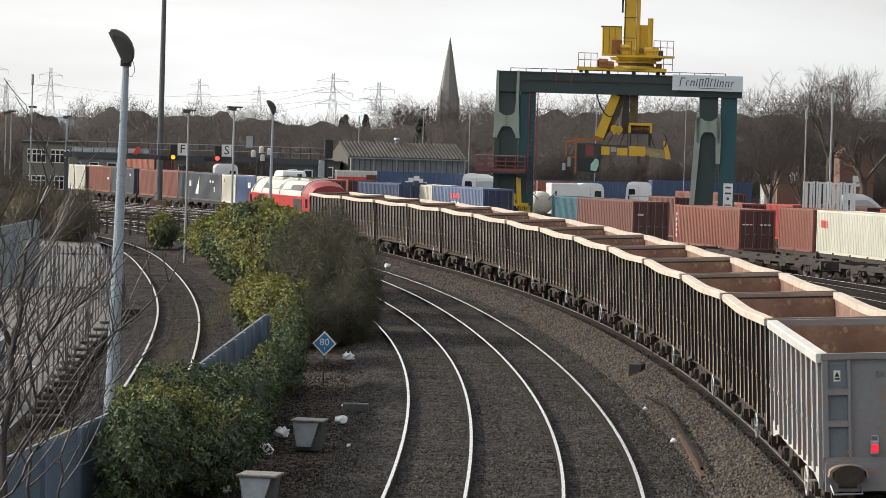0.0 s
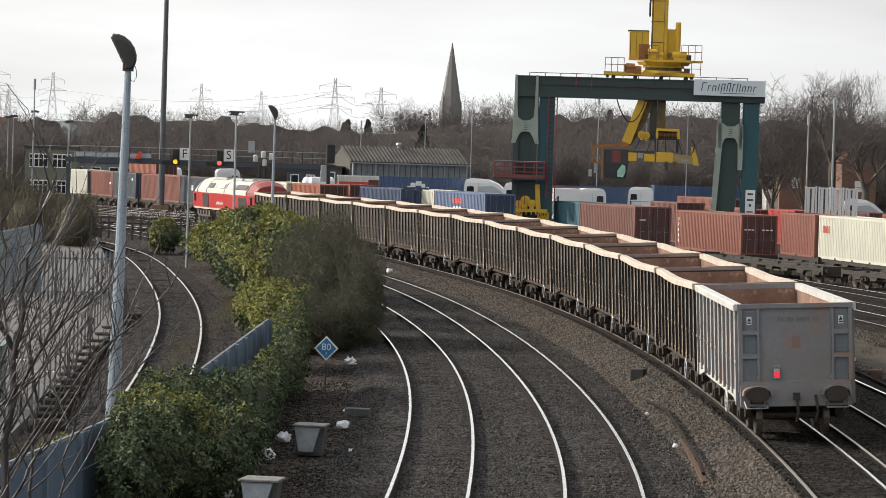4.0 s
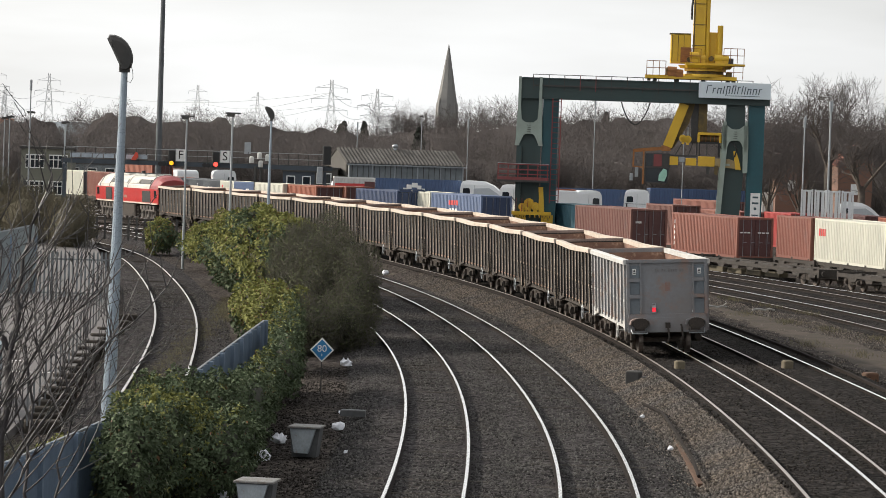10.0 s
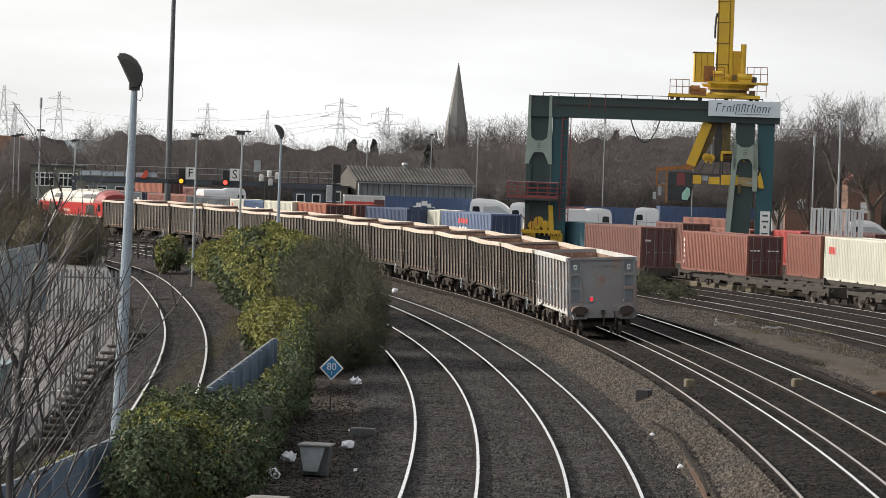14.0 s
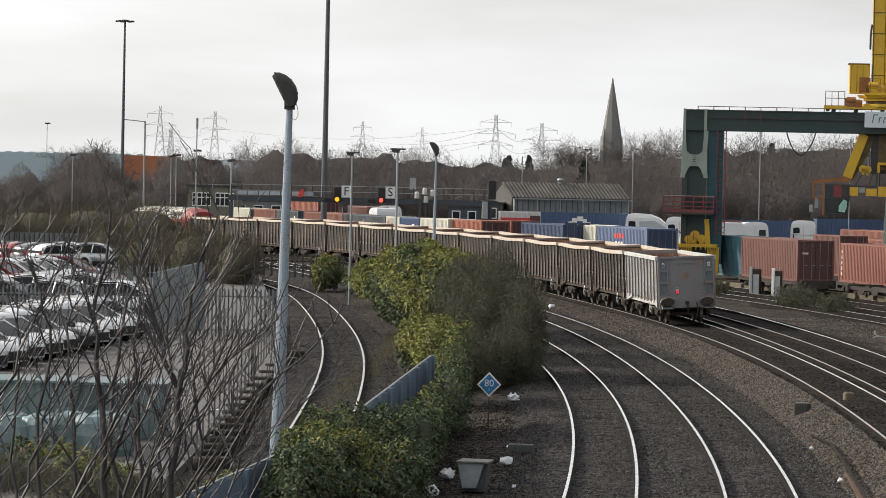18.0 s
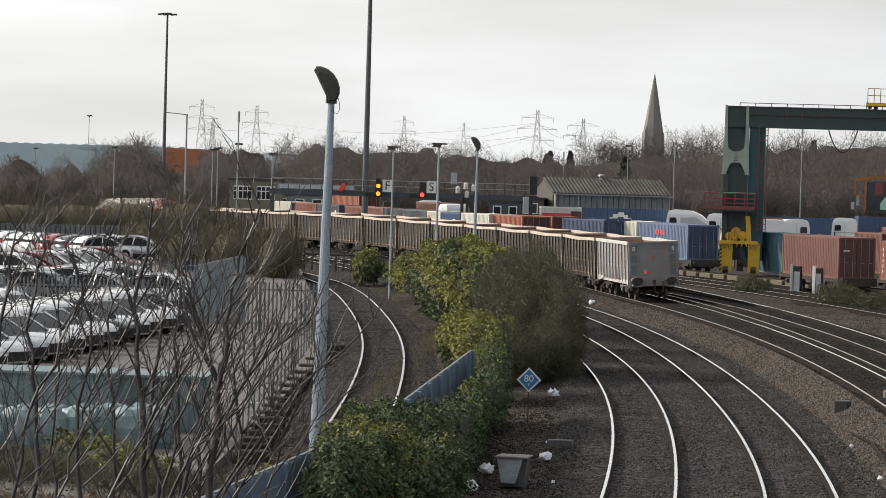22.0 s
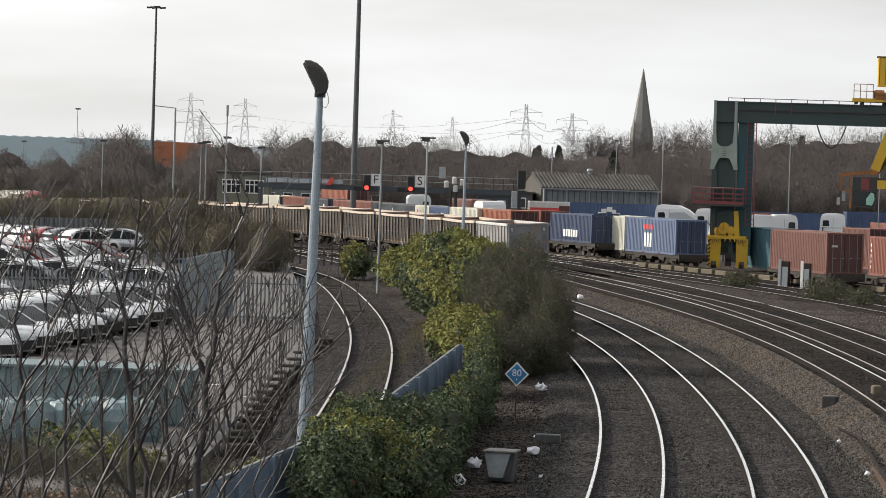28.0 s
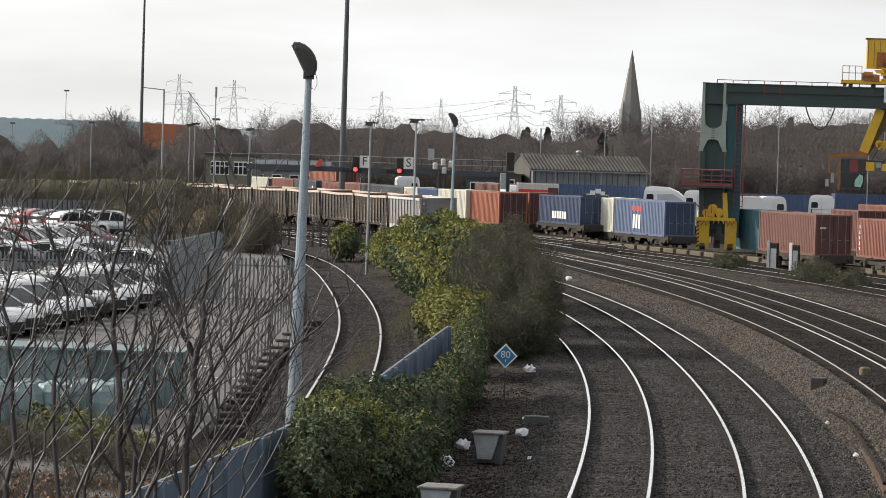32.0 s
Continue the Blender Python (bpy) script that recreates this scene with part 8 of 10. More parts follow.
# bare winter trees
def bare_tree(seed, height, spread, fork=0.3, limbs=7, levels=4, width=1.0, up=0.35, stout=1.0, wry=0.08):
    """Segments of a leafless tree: trunk, limbs, branches and twigs."""
    rng = random.Random(seed)
    segs = []

    def grow(p, d, ln, r, lv):
        n = 3 if lv > 1 else 2
        q = p
        for i in range(n):
            d = (d + Vector((rng.gauss(0, wry), rng.gauss(0, wry), rng.gauss(0.06, wry * 0.75)))).normalized()
            e = q + d * (ln / n)
            ra, rb = r * (1 - 0.55 * i / n), r * (1 - 0.55 * (i + 1) / n)
            segs.append((*q, *e, max(ra, 0.014 * width), max(rb, 0.010 * width)))
            q = e
            if lv > 0:
                for _ in range(2 if lv < 3 else rng.choice((1, 2, 2))):
                    side = d.orthogonal().normalized()
                    side.rotate(Matrix.Rotation(rng.uniform(0, 6.28), 3, d))
                    nd = (d * rng.uniform(0.5, 0.9) + side * rng.uniform(0.5, 0.9) + Vector((0, 0, up * 0.5))).normalized()
                    grow(q, nd, ln * rng.uniform(0.5, 0.72), rb * 0.62, lv - 1)

    base = Vector((0, 0, 0))
    top = height * fork
    segs.append((0, 0, 0, 0, 0, top, height * 0.022 * min(stout, 1.5), height * 0.016 * min(stout, 1.5)))
    for i in range(limbs):
        a = 6.283 * i / limbs + rng.uniform(-0.3, 0.3)
        tilt = rng.uniform(0.15, 0.75) * spread
        d = Vector((math.cos(a) * tilt, math.sin(a) * tilt, 1)).normalized()
        z0 = top * rng.uniform(0.75, 1.0)
        grow(Vector((0, 0, z0)), d, (height - z0) * rng.uniform(0.42, 0.62), height * 0.0075 * stout, levels)
    a = np.array(segs)
    k = height / a[:, 5].max()
    a[:, 2] *= k
    a[:, 5] *= k
    return a


def single_tree(x, y, height, seed, spread, label, width=1.0, fork=0.28, limbs=7, levels=4, mat=None):
    old = "gnarled" in label
    a = bare_tree(seed, height, spread, fork, 5 if old else limbs, levels, width * 0.42, stout=1.75 if old else 1.0, wry=0.2 if old else 0.1)
    t = thing("bare_tree", pose(x, y, level(y) - 0.8), label, "tree", "bare trees")
    thick = a[:, 6] > 0.045
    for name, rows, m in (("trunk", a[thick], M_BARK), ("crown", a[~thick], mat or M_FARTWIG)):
        if len(rows):
            v, f = sticks(rows)
            o = new(name, np_mesh(name, v, f, m))
            o.parent = t
    return t


for x, y, zt, sd, sp, wd, fk, lab in (
        (33.39, 348.40, 15.42, 11, 0.9, 2.6, 0.2, "large bare tree with a dense fine crown"),
        (37.14, 327.90, 15.51, 12, 1.1, 1.8, 0.45, "pollarded bare tree with gnarled dark limbs"),
        (39.16, 317.59, 14.70, 13, 1.2, 1.8, 0.4, "gnarled bare tree with twisted limbs"),
        (37.64, 358.03, 14.39, 14, 0.9, 2.4, 0.2, "bare tree behind the steel racks"),
        (32.32, 368.59, 14.12, 15, 0.9, 2.4, 0.2, "bare tree beside the crane"),
        (43.36, 327.14, 14.27, 16, 1.0, 2.2, 0.25, "bare tree at the yard edge"),
        (-8.92, 699.94, 17.05, 17, 0.35, 3.6, 0.1, "distant bare poplar with upright branches"),
        (4.21, 759.99, 18.86, 18, 1.1, 3.6, 0.15, "distant bare tree beside the church"),
        (11.67, 699.90, 18.36, 19, 1.0, 3.6, 0.15, "distant bare rounded tree"),
        (-3.43, 759.99, 16.10, 20, 1.0, 3.4, 0.15, "distant bare tree below the spire"),
        (20.16, 499.59, 14.55, 21, 1.0, 2.8, 0.2, "bare tree seen under the crane girder"),
        (24.91, 479.35, 15.04, 22, 1.0, 2.8, 0.2, "bare tree seen behind the crane"),
        (32.10, 478.93, 14.05, 23, 1.0, 2.8, 0.2, "bare tree behind the trolley"),
        (-85.23, 553.48, 12.12, 24, 1.1, 3.2, 0.15, "bare rounded tree before the warehouse"),
        (-57.64, 557.03, 13.27, 25, 1.0, 3.0, 0.15, "bare tree behind the office")):
    single_tree(x, y, zt + 0.8, sd, sp, lab, wd, fk)


# crest of the woodland: place across and height, as it stands 450 m away
CREST = ((-120, 4.0), (-88, 4.4), (-86, 7.4), (-83.5, 7.6), (-82, 4.6), (-79.5, 4.8), (-78, 7.4), (-76, 5.0), (-74.5, 5.2), (-72.7, 8.8), (-69.7, 10.0), (-66.5, 9.0), (-64.5, 5.6), (-61, 6.0), (-59, 8.8), (-55, 9.6), (-52.0, 8.6), (-50.6, 5.0), (-48.6, 5.0),
         (-47, 9.4), (-44.9, 10.9), (-41.5, 10.2), (-37.8, 9.5), (-33, 10.0), (-29.5, 10.1), (-25.4, 9.5), (-20.5, 8.9), (-16.7, 9.0), (-13.8, 9.5), (-11.5, 7.8), (-7.7, 8.8),
         (-4, 9.5), (0.5, 9.2), (5, 9.8), (8, 10.6), (11.7, 12.0), (15.5, 12.2), (20, 12.0), (24.4, 12.6), (30, 13.0), (37.9, 12.6), (44, 12.6), (58, 12.4), (90, 12.0))


def far_wood():
    """A belt of leafless woodland behind the yard, as one mass: rounded crowns of fine twigs on forked stems."""
    rng = np.random.default_rng(7)
    cx, ch = np.array(CREST).T
    ch = np.where(cx < -60, ch + 0.4, ch + 1.1)
    stems = [bare_tree(50 + i, 10.0, 1.0, 0.14, 7, 2, 0.9) for i in range(6)]
    limbs, vs, fs, total = [], [], [], 0
    for row, (dist, low) in enumerate(((412, 0.66), (440, 0.82), (470, 0.94), (500, 1.0))):
        x0 = -122.0
        while x0 < 88:
            x0 += rng.uniform(1.5, 2.7)
            d = dist + rng.uniform(-11, 11)
            sc = d / 450
            top = 6.7 + (np.interp(x0, cx, ch) - 6.7) * sc
            h = (top + 1.2) * low * rng.uniform(0.84, 1.04)
            rx = rng.uniform(0.22, 0.34) * h
            x = x0 * sc
            a = stems[rng.integers(6)].copy()
            th = rng.uniform(0, 6.28)
            c, sn = math.cos(th), math.sin(th)
            k = h / 10.0
            for j in (0, 3):
                xx, yy = a[:, j].copy(), a[:, j + 1].copy()
                a[:, j], a[:, j + 1] = (xx * c - yy * sn) * k, (xx * sn + yy * c) * k
                a[:, j + 2] *= k * 0.93
            a[:, (0, 3)] += x
            a[:, (1, 4)] += d
            a[:, (2, 5)] -= 1.2
            limbs.append(a)
            n = int(2100 if row > 1 else 1250)
            u = rng.normal(size=(n, 3))
            u /= np.linalg.norm(u, axis=1)[:, None]
            lump = 1 + 0.18 * np.sin(u[:, 0] * 4 + th) * np.sin(u[:, 1] * 3.1 + 2 * th) + 0.12 * np.sin(u[:, 2] * 6 + th * 3)
            rad = (1 - 0.75 * rng.random(n) ** 1.15) * lump
            pts = np.array([x, d, h * 0.58 - 1.2]) + u * np.array([rx, rx, h * 0.37]) * rad[:, None]
            way = u * 0.7 + rng.normal(size=(n, 3)) * 0.6
            way[:, 2] += 0.3
            way /= np.linalg.norm(way, axis=1)[:, None]
            v, f = spikes(pts, way, rng.uniform(0.40, 0.95, n), rng.uniform(0.017, 0.034, n))
            vs.append(v)
            fs.append(f + total)
            total += len(v)
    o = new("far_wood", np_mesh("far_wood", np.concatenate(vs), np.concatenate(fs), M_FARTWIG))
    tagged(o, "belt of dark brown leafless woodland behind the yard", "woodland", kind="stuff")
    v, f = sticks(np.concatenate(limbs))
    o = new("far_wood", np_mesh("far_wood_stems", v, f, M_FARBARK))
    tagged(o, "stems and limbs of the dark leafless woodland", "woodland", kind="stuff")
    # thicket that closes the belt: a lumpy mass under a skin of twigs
    # undergrowth tone lightened, distance haze put into its base colour
    wd = material("winter undergrowth in haze tone", (0.118, 0.103, 0.098), 0.95, 0, (0.085, 0.076, 0.072), 0.5, 0.5, 4.0, 0.6, 0.3, island=0.12, spec=0.05)
    for dist, low in ((428, 0.42), (462, 0.58), (506, 0.80)):
        xs = np.arange(-130, 95, 0.75)
        rows, nz = [], 14
        for x0 in xs:
            sc = dist / 450
            top = (6.7 + (np.interp(x0, cx, ch) - 6.7) * sc + 1.2) * low
            for j in range(nz):
                u = j / (nz - 1)
                bulge = noise.noise(Vector((x0 * 0.35, u * top * 0.4, dist))) * 3.0 + noise.noise(Vector((x0 * 1.1, u * top * 1.2, dist))) * 1.1
                rows.append((x0 * sc + noise.noise(Vector((x0 * 0.9, u * 5, 7))) * 0.5, dist + bulge + 3.5 * u * u * u, -1.2 + top * u * (1 + 0.13 * noise.noise(Vector((x0 * 0.45, dist, 2))))))
        n = len(xs)
        f = np.array([(i * nz + j, (i + 1) * nz + j, (i + 1) * nz + j + 1, i * nz + j + 1) for i in range(n - 1) for j in range(nz - 1)])
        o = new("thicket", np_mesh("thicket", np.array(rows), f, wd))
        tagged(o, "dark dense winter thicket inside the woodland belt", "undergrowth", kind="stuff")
    n = 90000
    x = rng.uniform(-150, 125, n)
    y = rng.uniform(400, 500, n)
    hgt = (np.interp(x * 450 / y, cx, ch) - 1.0) * 0.75
    z = rng.random(n) * hgt - 1.0
    way = np.c_[rng.normal(size=(n, 2)) * 0.5, np.ones(n)]
    way /= np.linalg.norm(way, axis=1)[:, None]
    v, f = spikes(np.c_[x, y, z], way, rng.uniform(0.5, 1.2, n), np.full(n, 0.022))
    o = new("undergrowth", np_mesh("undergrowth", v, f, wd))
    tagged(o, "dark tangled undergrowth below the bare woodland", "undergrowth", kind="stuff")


# bark kept pale and low in contrast to carry the haze
M_FARBARK = material("far winter bark in haze tone", (0.105, 0.092, 0.086), 0.95, 0, (0.075, 0.067, 0.063), 0.3, 0.1, 1.0, 0.0, island=0.3, spec=0.05)
far_wood()
# evergreens in the belt
for x, y, zt, sd in ((-17.90, 599.73, 10.2, 1), (-18.9, 612.0, 9.8, 2), (-14.3, 600.0, 10.3, 3), (-3.6, 470.0, 8.9, 5), (13.2, 560.0, 12.4, 6), (26.5, 559.48, 12.9, 4)):
    rng = np.random.default_rng(sd)
    n = 2600
    hz = rng.random(n)
    ang = rng.uniform(0, 6.28, n)
    rr = (1 - hz) ** 0.6 * 1.9 * (0.75 + 0.25 * np.sin(hz * 40 + ang * 3)) * np.sqrt(rng.random(n)) + 0.1
    c = np.c_[x + rr * np.cos(ang), y + rr * np.sin(ang), hz * (zt + 1) - 1]
    v, f = leaves(c, 0.5, rng)
    t = thing("evergreen_tree", pose(0, 0, 0), "dark pointed evergreen in the tree belt", "tree", "evergreens")
    o = new("crown", np_mesh("crown", v, f, material("dark evergreen", (0.045, 0.05, 0.038), 0.9, island=0.4) if "dark evergreen" not in bpy.data.materials else bpy.data.materials["dark evergreen"]))
    o.parent = t
    s = Shape()
    s.tube((x, y, -1), (x, y, zt * 0.8), 0.25, 0.08, 6)
    part("trunk", s, M_BARK, t)


# leafless sapling close to the bridge
def sapling(name, stems, seed, label, dense=1.0):
    rng = random.Random(seed)
    t = thing(name, pose(0, 0, 0), label, "tree", "foreground saplings")
    main, fine = [], []

    def twig(p, d, ln, r, lv):
        """A side branch that leaves its stem and curves up towards the light, buds and shoots along it."""
        q = Vector(p)
        n = 7 if lv > 0 else 4
        bend = rng.uniform(0.03, 0.09)
        for i in range(n):
            d = (d + Vector((rng.gauss(0, 0.045), rng.gauss(0, 0.045), bend + rng.gauss(0, 0.035)))).normalized()
            e = q + d * ln / n
            ra, rb = r * (1 - 0.72 * i / n), r * (1 - 0.72 * (i + 1) / n)
            (main if r > 0.007 else fine).append((*q, *e, max(ra, 0.0042), max(rb, 0.0028)))
            q = e
            if lv > 0 and i > 0 and rng.random() < 0.38:
                side = d.cross(Vector((rng.gauss(0, 0.4), 1, rng.gauss(0, 0.4)))).normalized() * rng.choice((-1, 1))
                twig(q, (d * 0.9 + side * rng.uniform(0.4, 0.75)).normalized(), ln * rng.uniform(0.28, 0.5), rb * 0.75, lv - 1)

    for pts, r in stems:
        r *= 0.8
        pv = [Vector(p) for p in pts]
        if pv[0].z < 4.0:      # the stem goes on down to the ground
            main.append((pv[0].x, pv[0].y, -0.3, *pv[0], r * 1.15, r))
        for i in range(len(pv) - 1):
            a, b = pv[i], pv[i + 1]
            k = 4
            last = a
            for j in range(k):
                f0, f1 = (i + j / k) / (len(pv) - 1), (i + (j + 1) / k) / (len(pv) - 1)
                q = a.lerp(b, (j + 1) / k)
                if j < k - 1:
                    q += Vector((rng.gauss(0, 0.022), rng.gauss(0, 0.02), 0))
                main.append((*last, *q, r * (1 - 0.72 * f0), r * (1 - 0.72 * f1)))
                last = q
                for _ in range(2 if rng.random() < 0.45 * dense else 1):
                    if f1 < 0.3 and rng.random() < 0.4:
                        continue
                    hand = 1 if rng.random() < 0.66 else -1
                    tilt = rng.uniform(0.4, 0.95) if hand > 0 else rng.uniform(0.25, 0.6)
                    side = Vector((hand * tilt, rng.gauss(0, 0.3), rng.uniform(0.65, 1.15))).normalized()
                    twig(q, side, rng.uniform(0.5, 1.5) * (1 - 0.55 * f1), max(0.008, r * (1 - 0.72 * f1) * rng.uniform(0.38, 0.6)), 2 if rng.random() < 0.25 else 1)
    for nm, rows in (("branchwork", main), ("twigwork", fine)):
        v, f = sticks(np.array(rows))
        o = new(nm, np_mesh(nm, v, f, M_SAP))
        o.parent = t
        tagged(o, kind="stuff")
    return t


M_SAP = material("grey-brown sapling bark", (0.034, 0.030, 0.031), 0.5, 0, (0.064, 0.059, 0.060), 0.35, 6.0, 60.0, 0.1, spec=0.4)
sapling("sapling", [([(-5.34, 29.52, 3.28), (-5.34, 29.52, 4.58), (-5.40, 29.51, 5.37), (-5.30, 29.53, 6.07)], 0.038),
                    ([(-4.71, 28.61, 3.40), (-4.81, 28.60, 4.37), (-4.72, 28.61, 5.33), (-4.93, 28.58, 5.95)], 0.032),
                    ([(-4.38, 29.68, 3.30), (-4.42, 29.67, 4.60), (-4.52, 29.66, 5.40), (-4.38, 29.68, 6.30)], 0.05),
                    ([(-4.40, 30.69, 3.19), (-4.49, 30.67, 4.43), (-4.37, 30.69, 5.47), (-4.16, 30.72, 6.19)], 0.035)], 5, "multi-stemmed leafless sapling close to the bridge")
sapling("sapling", [([(-3.54, 27.78, 3.54), (-3.52, 27.78, 4.80), (-3.63, 27.76, 5.22), (-3.80, 27.74, 5.59)], 0.05),
                    ([(-3.52, 27.78, 4.80), (-3.44, 27.79, 5.23), (-3.38, 27.80, 5.79), (-3.21, 27.82, 6.35)], 0.035),
                    ([(-3.91, 27.73, 3.53), (-3.70, 27.75, 4.33), (-3.26, 27.81, 4.95), (-2.68, 27.87, 5.53)], 0.03),
                    ([(-3.68, 27.76, 3.54), (-3.24, 27.81, 4.30), (-2.84, 27.86, 4.87), (-2.25, 27.91, 5.45)], 0.026)], 9, "leafless sapling with sweeping branches beside the bridge", 0.8)
sapling("sapling", [([(-5.65, 28.44, 3.39), (-5.59, 28.46, 4.64), (-5.43, 28.49, 5.51), (-5.36, 28.50, 6.08)], 0.04),
                    ([(-5.37, 28.50, 3.39), (-5.26, 28.52, 4.36), (-4.98, 28.57, 5.13), (-4.60, 28.63, 6.01)], 0.028)], 13, "leafless sapling at the edge of the embankment")
sapling("sapling", [([(-4.09, 29.72, 3.31), (-4.10, 29.72, 4.31), (-4.16, 29.71, 5.11), (-4.11, 29.72, 5.91)], 0.028),
                    ([(-3.71, 28.76, 3.43), (-3.80, 28.75, 4.30), (-3.71, 28.76, 5.07), (-3.78, 28.75, 5.89)], 0.026),
                    ([(-3.45, 28.79, 3.43), (-3.44, 28.80, 4.21), (-3.52, 28.79, 4.89), (-3.36, 28.80, 5.66)], 0.024),
                    ([(-3.32, 29.82, 3.33), (-3.27, 29.82, 3.93), (-3.11, 29.84, 4.44), (-2.85, 29.86, 4.95)], 0.018),
                    ([(-4.68, 29.63, 3.29), (-4.66, 29.64, 4.39), (-4.74, 29.62, 5.29), (-4.64, 29.64, 5.94)], 0.026),
                    ([(-5.29, 30.55, 3.17), (-5.35, 30.53, 4.30), (-5.31, 30.54, 5.13), (-5.37, 30.53, 5.69)], 0.024)], 21, "thicket of slender leafless sapling stems below the bridge", 0.8)
sapling("sapling", [([(-4.18, 25.66, 3.66), (-3.99, 25.69, 4.27), (-3.66, 25.74, 4.89), (-3.38, 25.78, 5.50)], 0.022),
                    ([(-3.84, 25.71, 3.67), (-3.56, 25.76, 4.24), (-3.19, 25.80, 4.73), (-2.77, 25.85, 5.17)], 0.020),
                    ([(-3.81, 26.73, 3.55), (-3.74, 26.74, 4.28), (-3.59, 26.76, 4.91), (-3.36, 26.79, 5.64)], 0.022),
                    ([(-3.41, 25.78, 3.68), (-3.13, 25.81, 4.12), (-2.84, 25.84, 4.48), (-2.42, 25.89, 4.84)], 0.016),
                    ([(-4.74, 26.58, 3.53), (-4.54, 26.62, 4.17), (-4.38, 26.64, 4.85), (-4.05, 26.69, 5.53)], 0.020)], 33, "leafless sapling leaning out from the embankment", 0.9)

leafy("ivy_bush", "low green ivy at the foot of the saplings", [(-11.6, 73.0, 0.1, 0.9, 1.6, 0.5), (-10.4, 71.0, 0.05, 0.7, 1.4, 0.45), (-12.6, 74.5, 0.15, 0.7, 1.2, 0.5), (-6.9, 62.5, 0.25, 0.6, 1.5, 0.8)], 14000, 0.09, (0.4, 0.05), 15)

twiggy("weed_clump", "brown bramble stems and weeds at the foot of the saplings", [(-12.6, 70.5, 0.1, 1.6, 2.0, 0.4), (-10.2, 68.6, 0.05, 1.4, 2.0, 0.45), (-8.4, 67.0, 0.05, 0.9, 2.0, 0.45), (-14.0, 73.0, 0.05, 1.2, 1.5, 0.35)], 7000, 0.45, 0.007, 61, M_TWIG, 5000, 0.05, M_SCRUB, "weeds")

twiggy("weed_clump", "tangle of brown bramble and dead leaves below the saplings", [(-12.4, 65.2, -0.1, 1.5, 1.3, 0.32), (-10.3, 64.4, -0.1, 1.5, 1.3, 0.34), (-8.6, 63.6, -0.1, 1.1, 1.2, 0.36), (-11.2, 61.8, -0.1, 2.2, 1.2, 0.3)], 7000, 0.4, 0.007, 62, M_TWIG, 6000, 0.06, M_IVYB, "weeds")

# ---------------------------------------------------------------- car park and fences
M_ASPH = material("worn car park asphalt", (0.120, 0.110, 0.108), 0.9, 0, (0.09, 0.083, 0.081), 0.4, 0.25, 12.0, 0.12, stain=(0.06, 0.058, 0.055), stain_at=0.64)
M_PALE = material("galvanised palisade", (0.19, 0.205, 0.215), 0.65, 0.2, (0.13, 0.14, 0.15), 0.35, 2.0, 20.0, 0.06, each=0.12)
M_SHEET = material("blue-grey sheet fence", (0.135, 0.185, 0.255), 0.7, 0.1, (0.085, 0.115, 0.155), 0.35, 0.8, 15.0, 0.06, streak=0.7, each=0.1)
cp = [(-24.0, 57.0), (-19.32, 57.0), (-8.9, 60.5), (-11.20, 114.89), (-14.30, 149.08), (-22.86, 221.72), (-37.87, 269.75), (-76.08, 258.94)]
s = Shape()
s.prism(cp, "z", -0.35, -0.05)
solid("car_park", s, M_ASPH, "worn grey asphalt car park surface", "car park", kind="structure")


def palisade(pts, z, high, label, pitch=0.16, mat=None):
    """Palisade fence along points: pointed pales on two rails, with posts."""
    t = thing("palisade_fence", pose(0, 0, 0), label, "fence", "palisade fences")
    mat = mat or M_PALE
    pale = Shape()
    pale.prism([(-0.035, 0.05), (0.035, 0.05), (0.035, high - 0.10), (0.0, high), (-0.035, high - 0.10)], "y", -0.012, 0.012)
    pm = fix(pale.mesh("pale", mat))
    count = 0
    for a, b in zip(pts[:-1], pts[1:]):
        a, b = Vector((*a, z)), Vector((*b, z))
        d = b - a
        ang = math.degrees(math.atan2(d.y, d.x))
        for zz in (0.35, high - 0.35):
            r = Shape()
            r.beam(a + Vector((0, 0, zz)), b + Vector((0, 0, zz)), 0.05, 0.06)
            part("fence_rail", r, mat, t)
        n = int(d.length / 2.75) + 1
        for i in range(n + 1):
            p = a + d * (i / n)
            q = Shape()
            q.box(0, 0, 0, 0.1, 0.06, high - 0.05)
            part("fence_post", q, mat, t, "", pose(*p, 0, 0, ang))
        k = int(d.length / pitch)
        for i in range(k):
            if count >= 290:
                break
            o = new("pale", pm)
            o.parent = t
            p = a + d * ((i + 0.5) / k)
            o.matrix_basis = pose(p.x, p.y, p.z, 0, 0, ang)
            count += 1
    return t


M_POSTS = material("dull grey fence post", (0.16, 0.163, 0.167), 0.75, 0.1, (0.11, 0.112, 0.115), 0.3)
palisade([(-28.0, 131.5), (-20.2, 134.6)], -0.05, 2.05, "grey palisade fence between the parked cars")
palisade([(-20.2, 134.6), (-13.12, 135.33)], -0.05, 2.05, "grey palisade gate fence across the car park end")
palisade([(-24.8, 156.2), (-19.6, 157.6)], -0.05, 2.25, "far grey palisade fence before the scrub", 0.2)
# slim posts and two wires along the siding
pf = thing("post_fence", pose(0, 0, 0), "slim galvanised fence posts strung with two wires", "fence")
a, b = Vector((-13.12, 135.33, -0.05)), Vector((-9.36, 77.6, -0.05))
for i in range(23):
    q = a.lerp(b, i / 22)
    s = Shape()
    s.box(0, 0, 0, 0.045, 0.045, 1.1)
    s.tube((0, 0, 1.1), (0, 0, 1.13), 0.032, 0.02, 6)
    part("fence_post", s, M_POSTS, pf, "", pose(*q, 0, 0, 4))
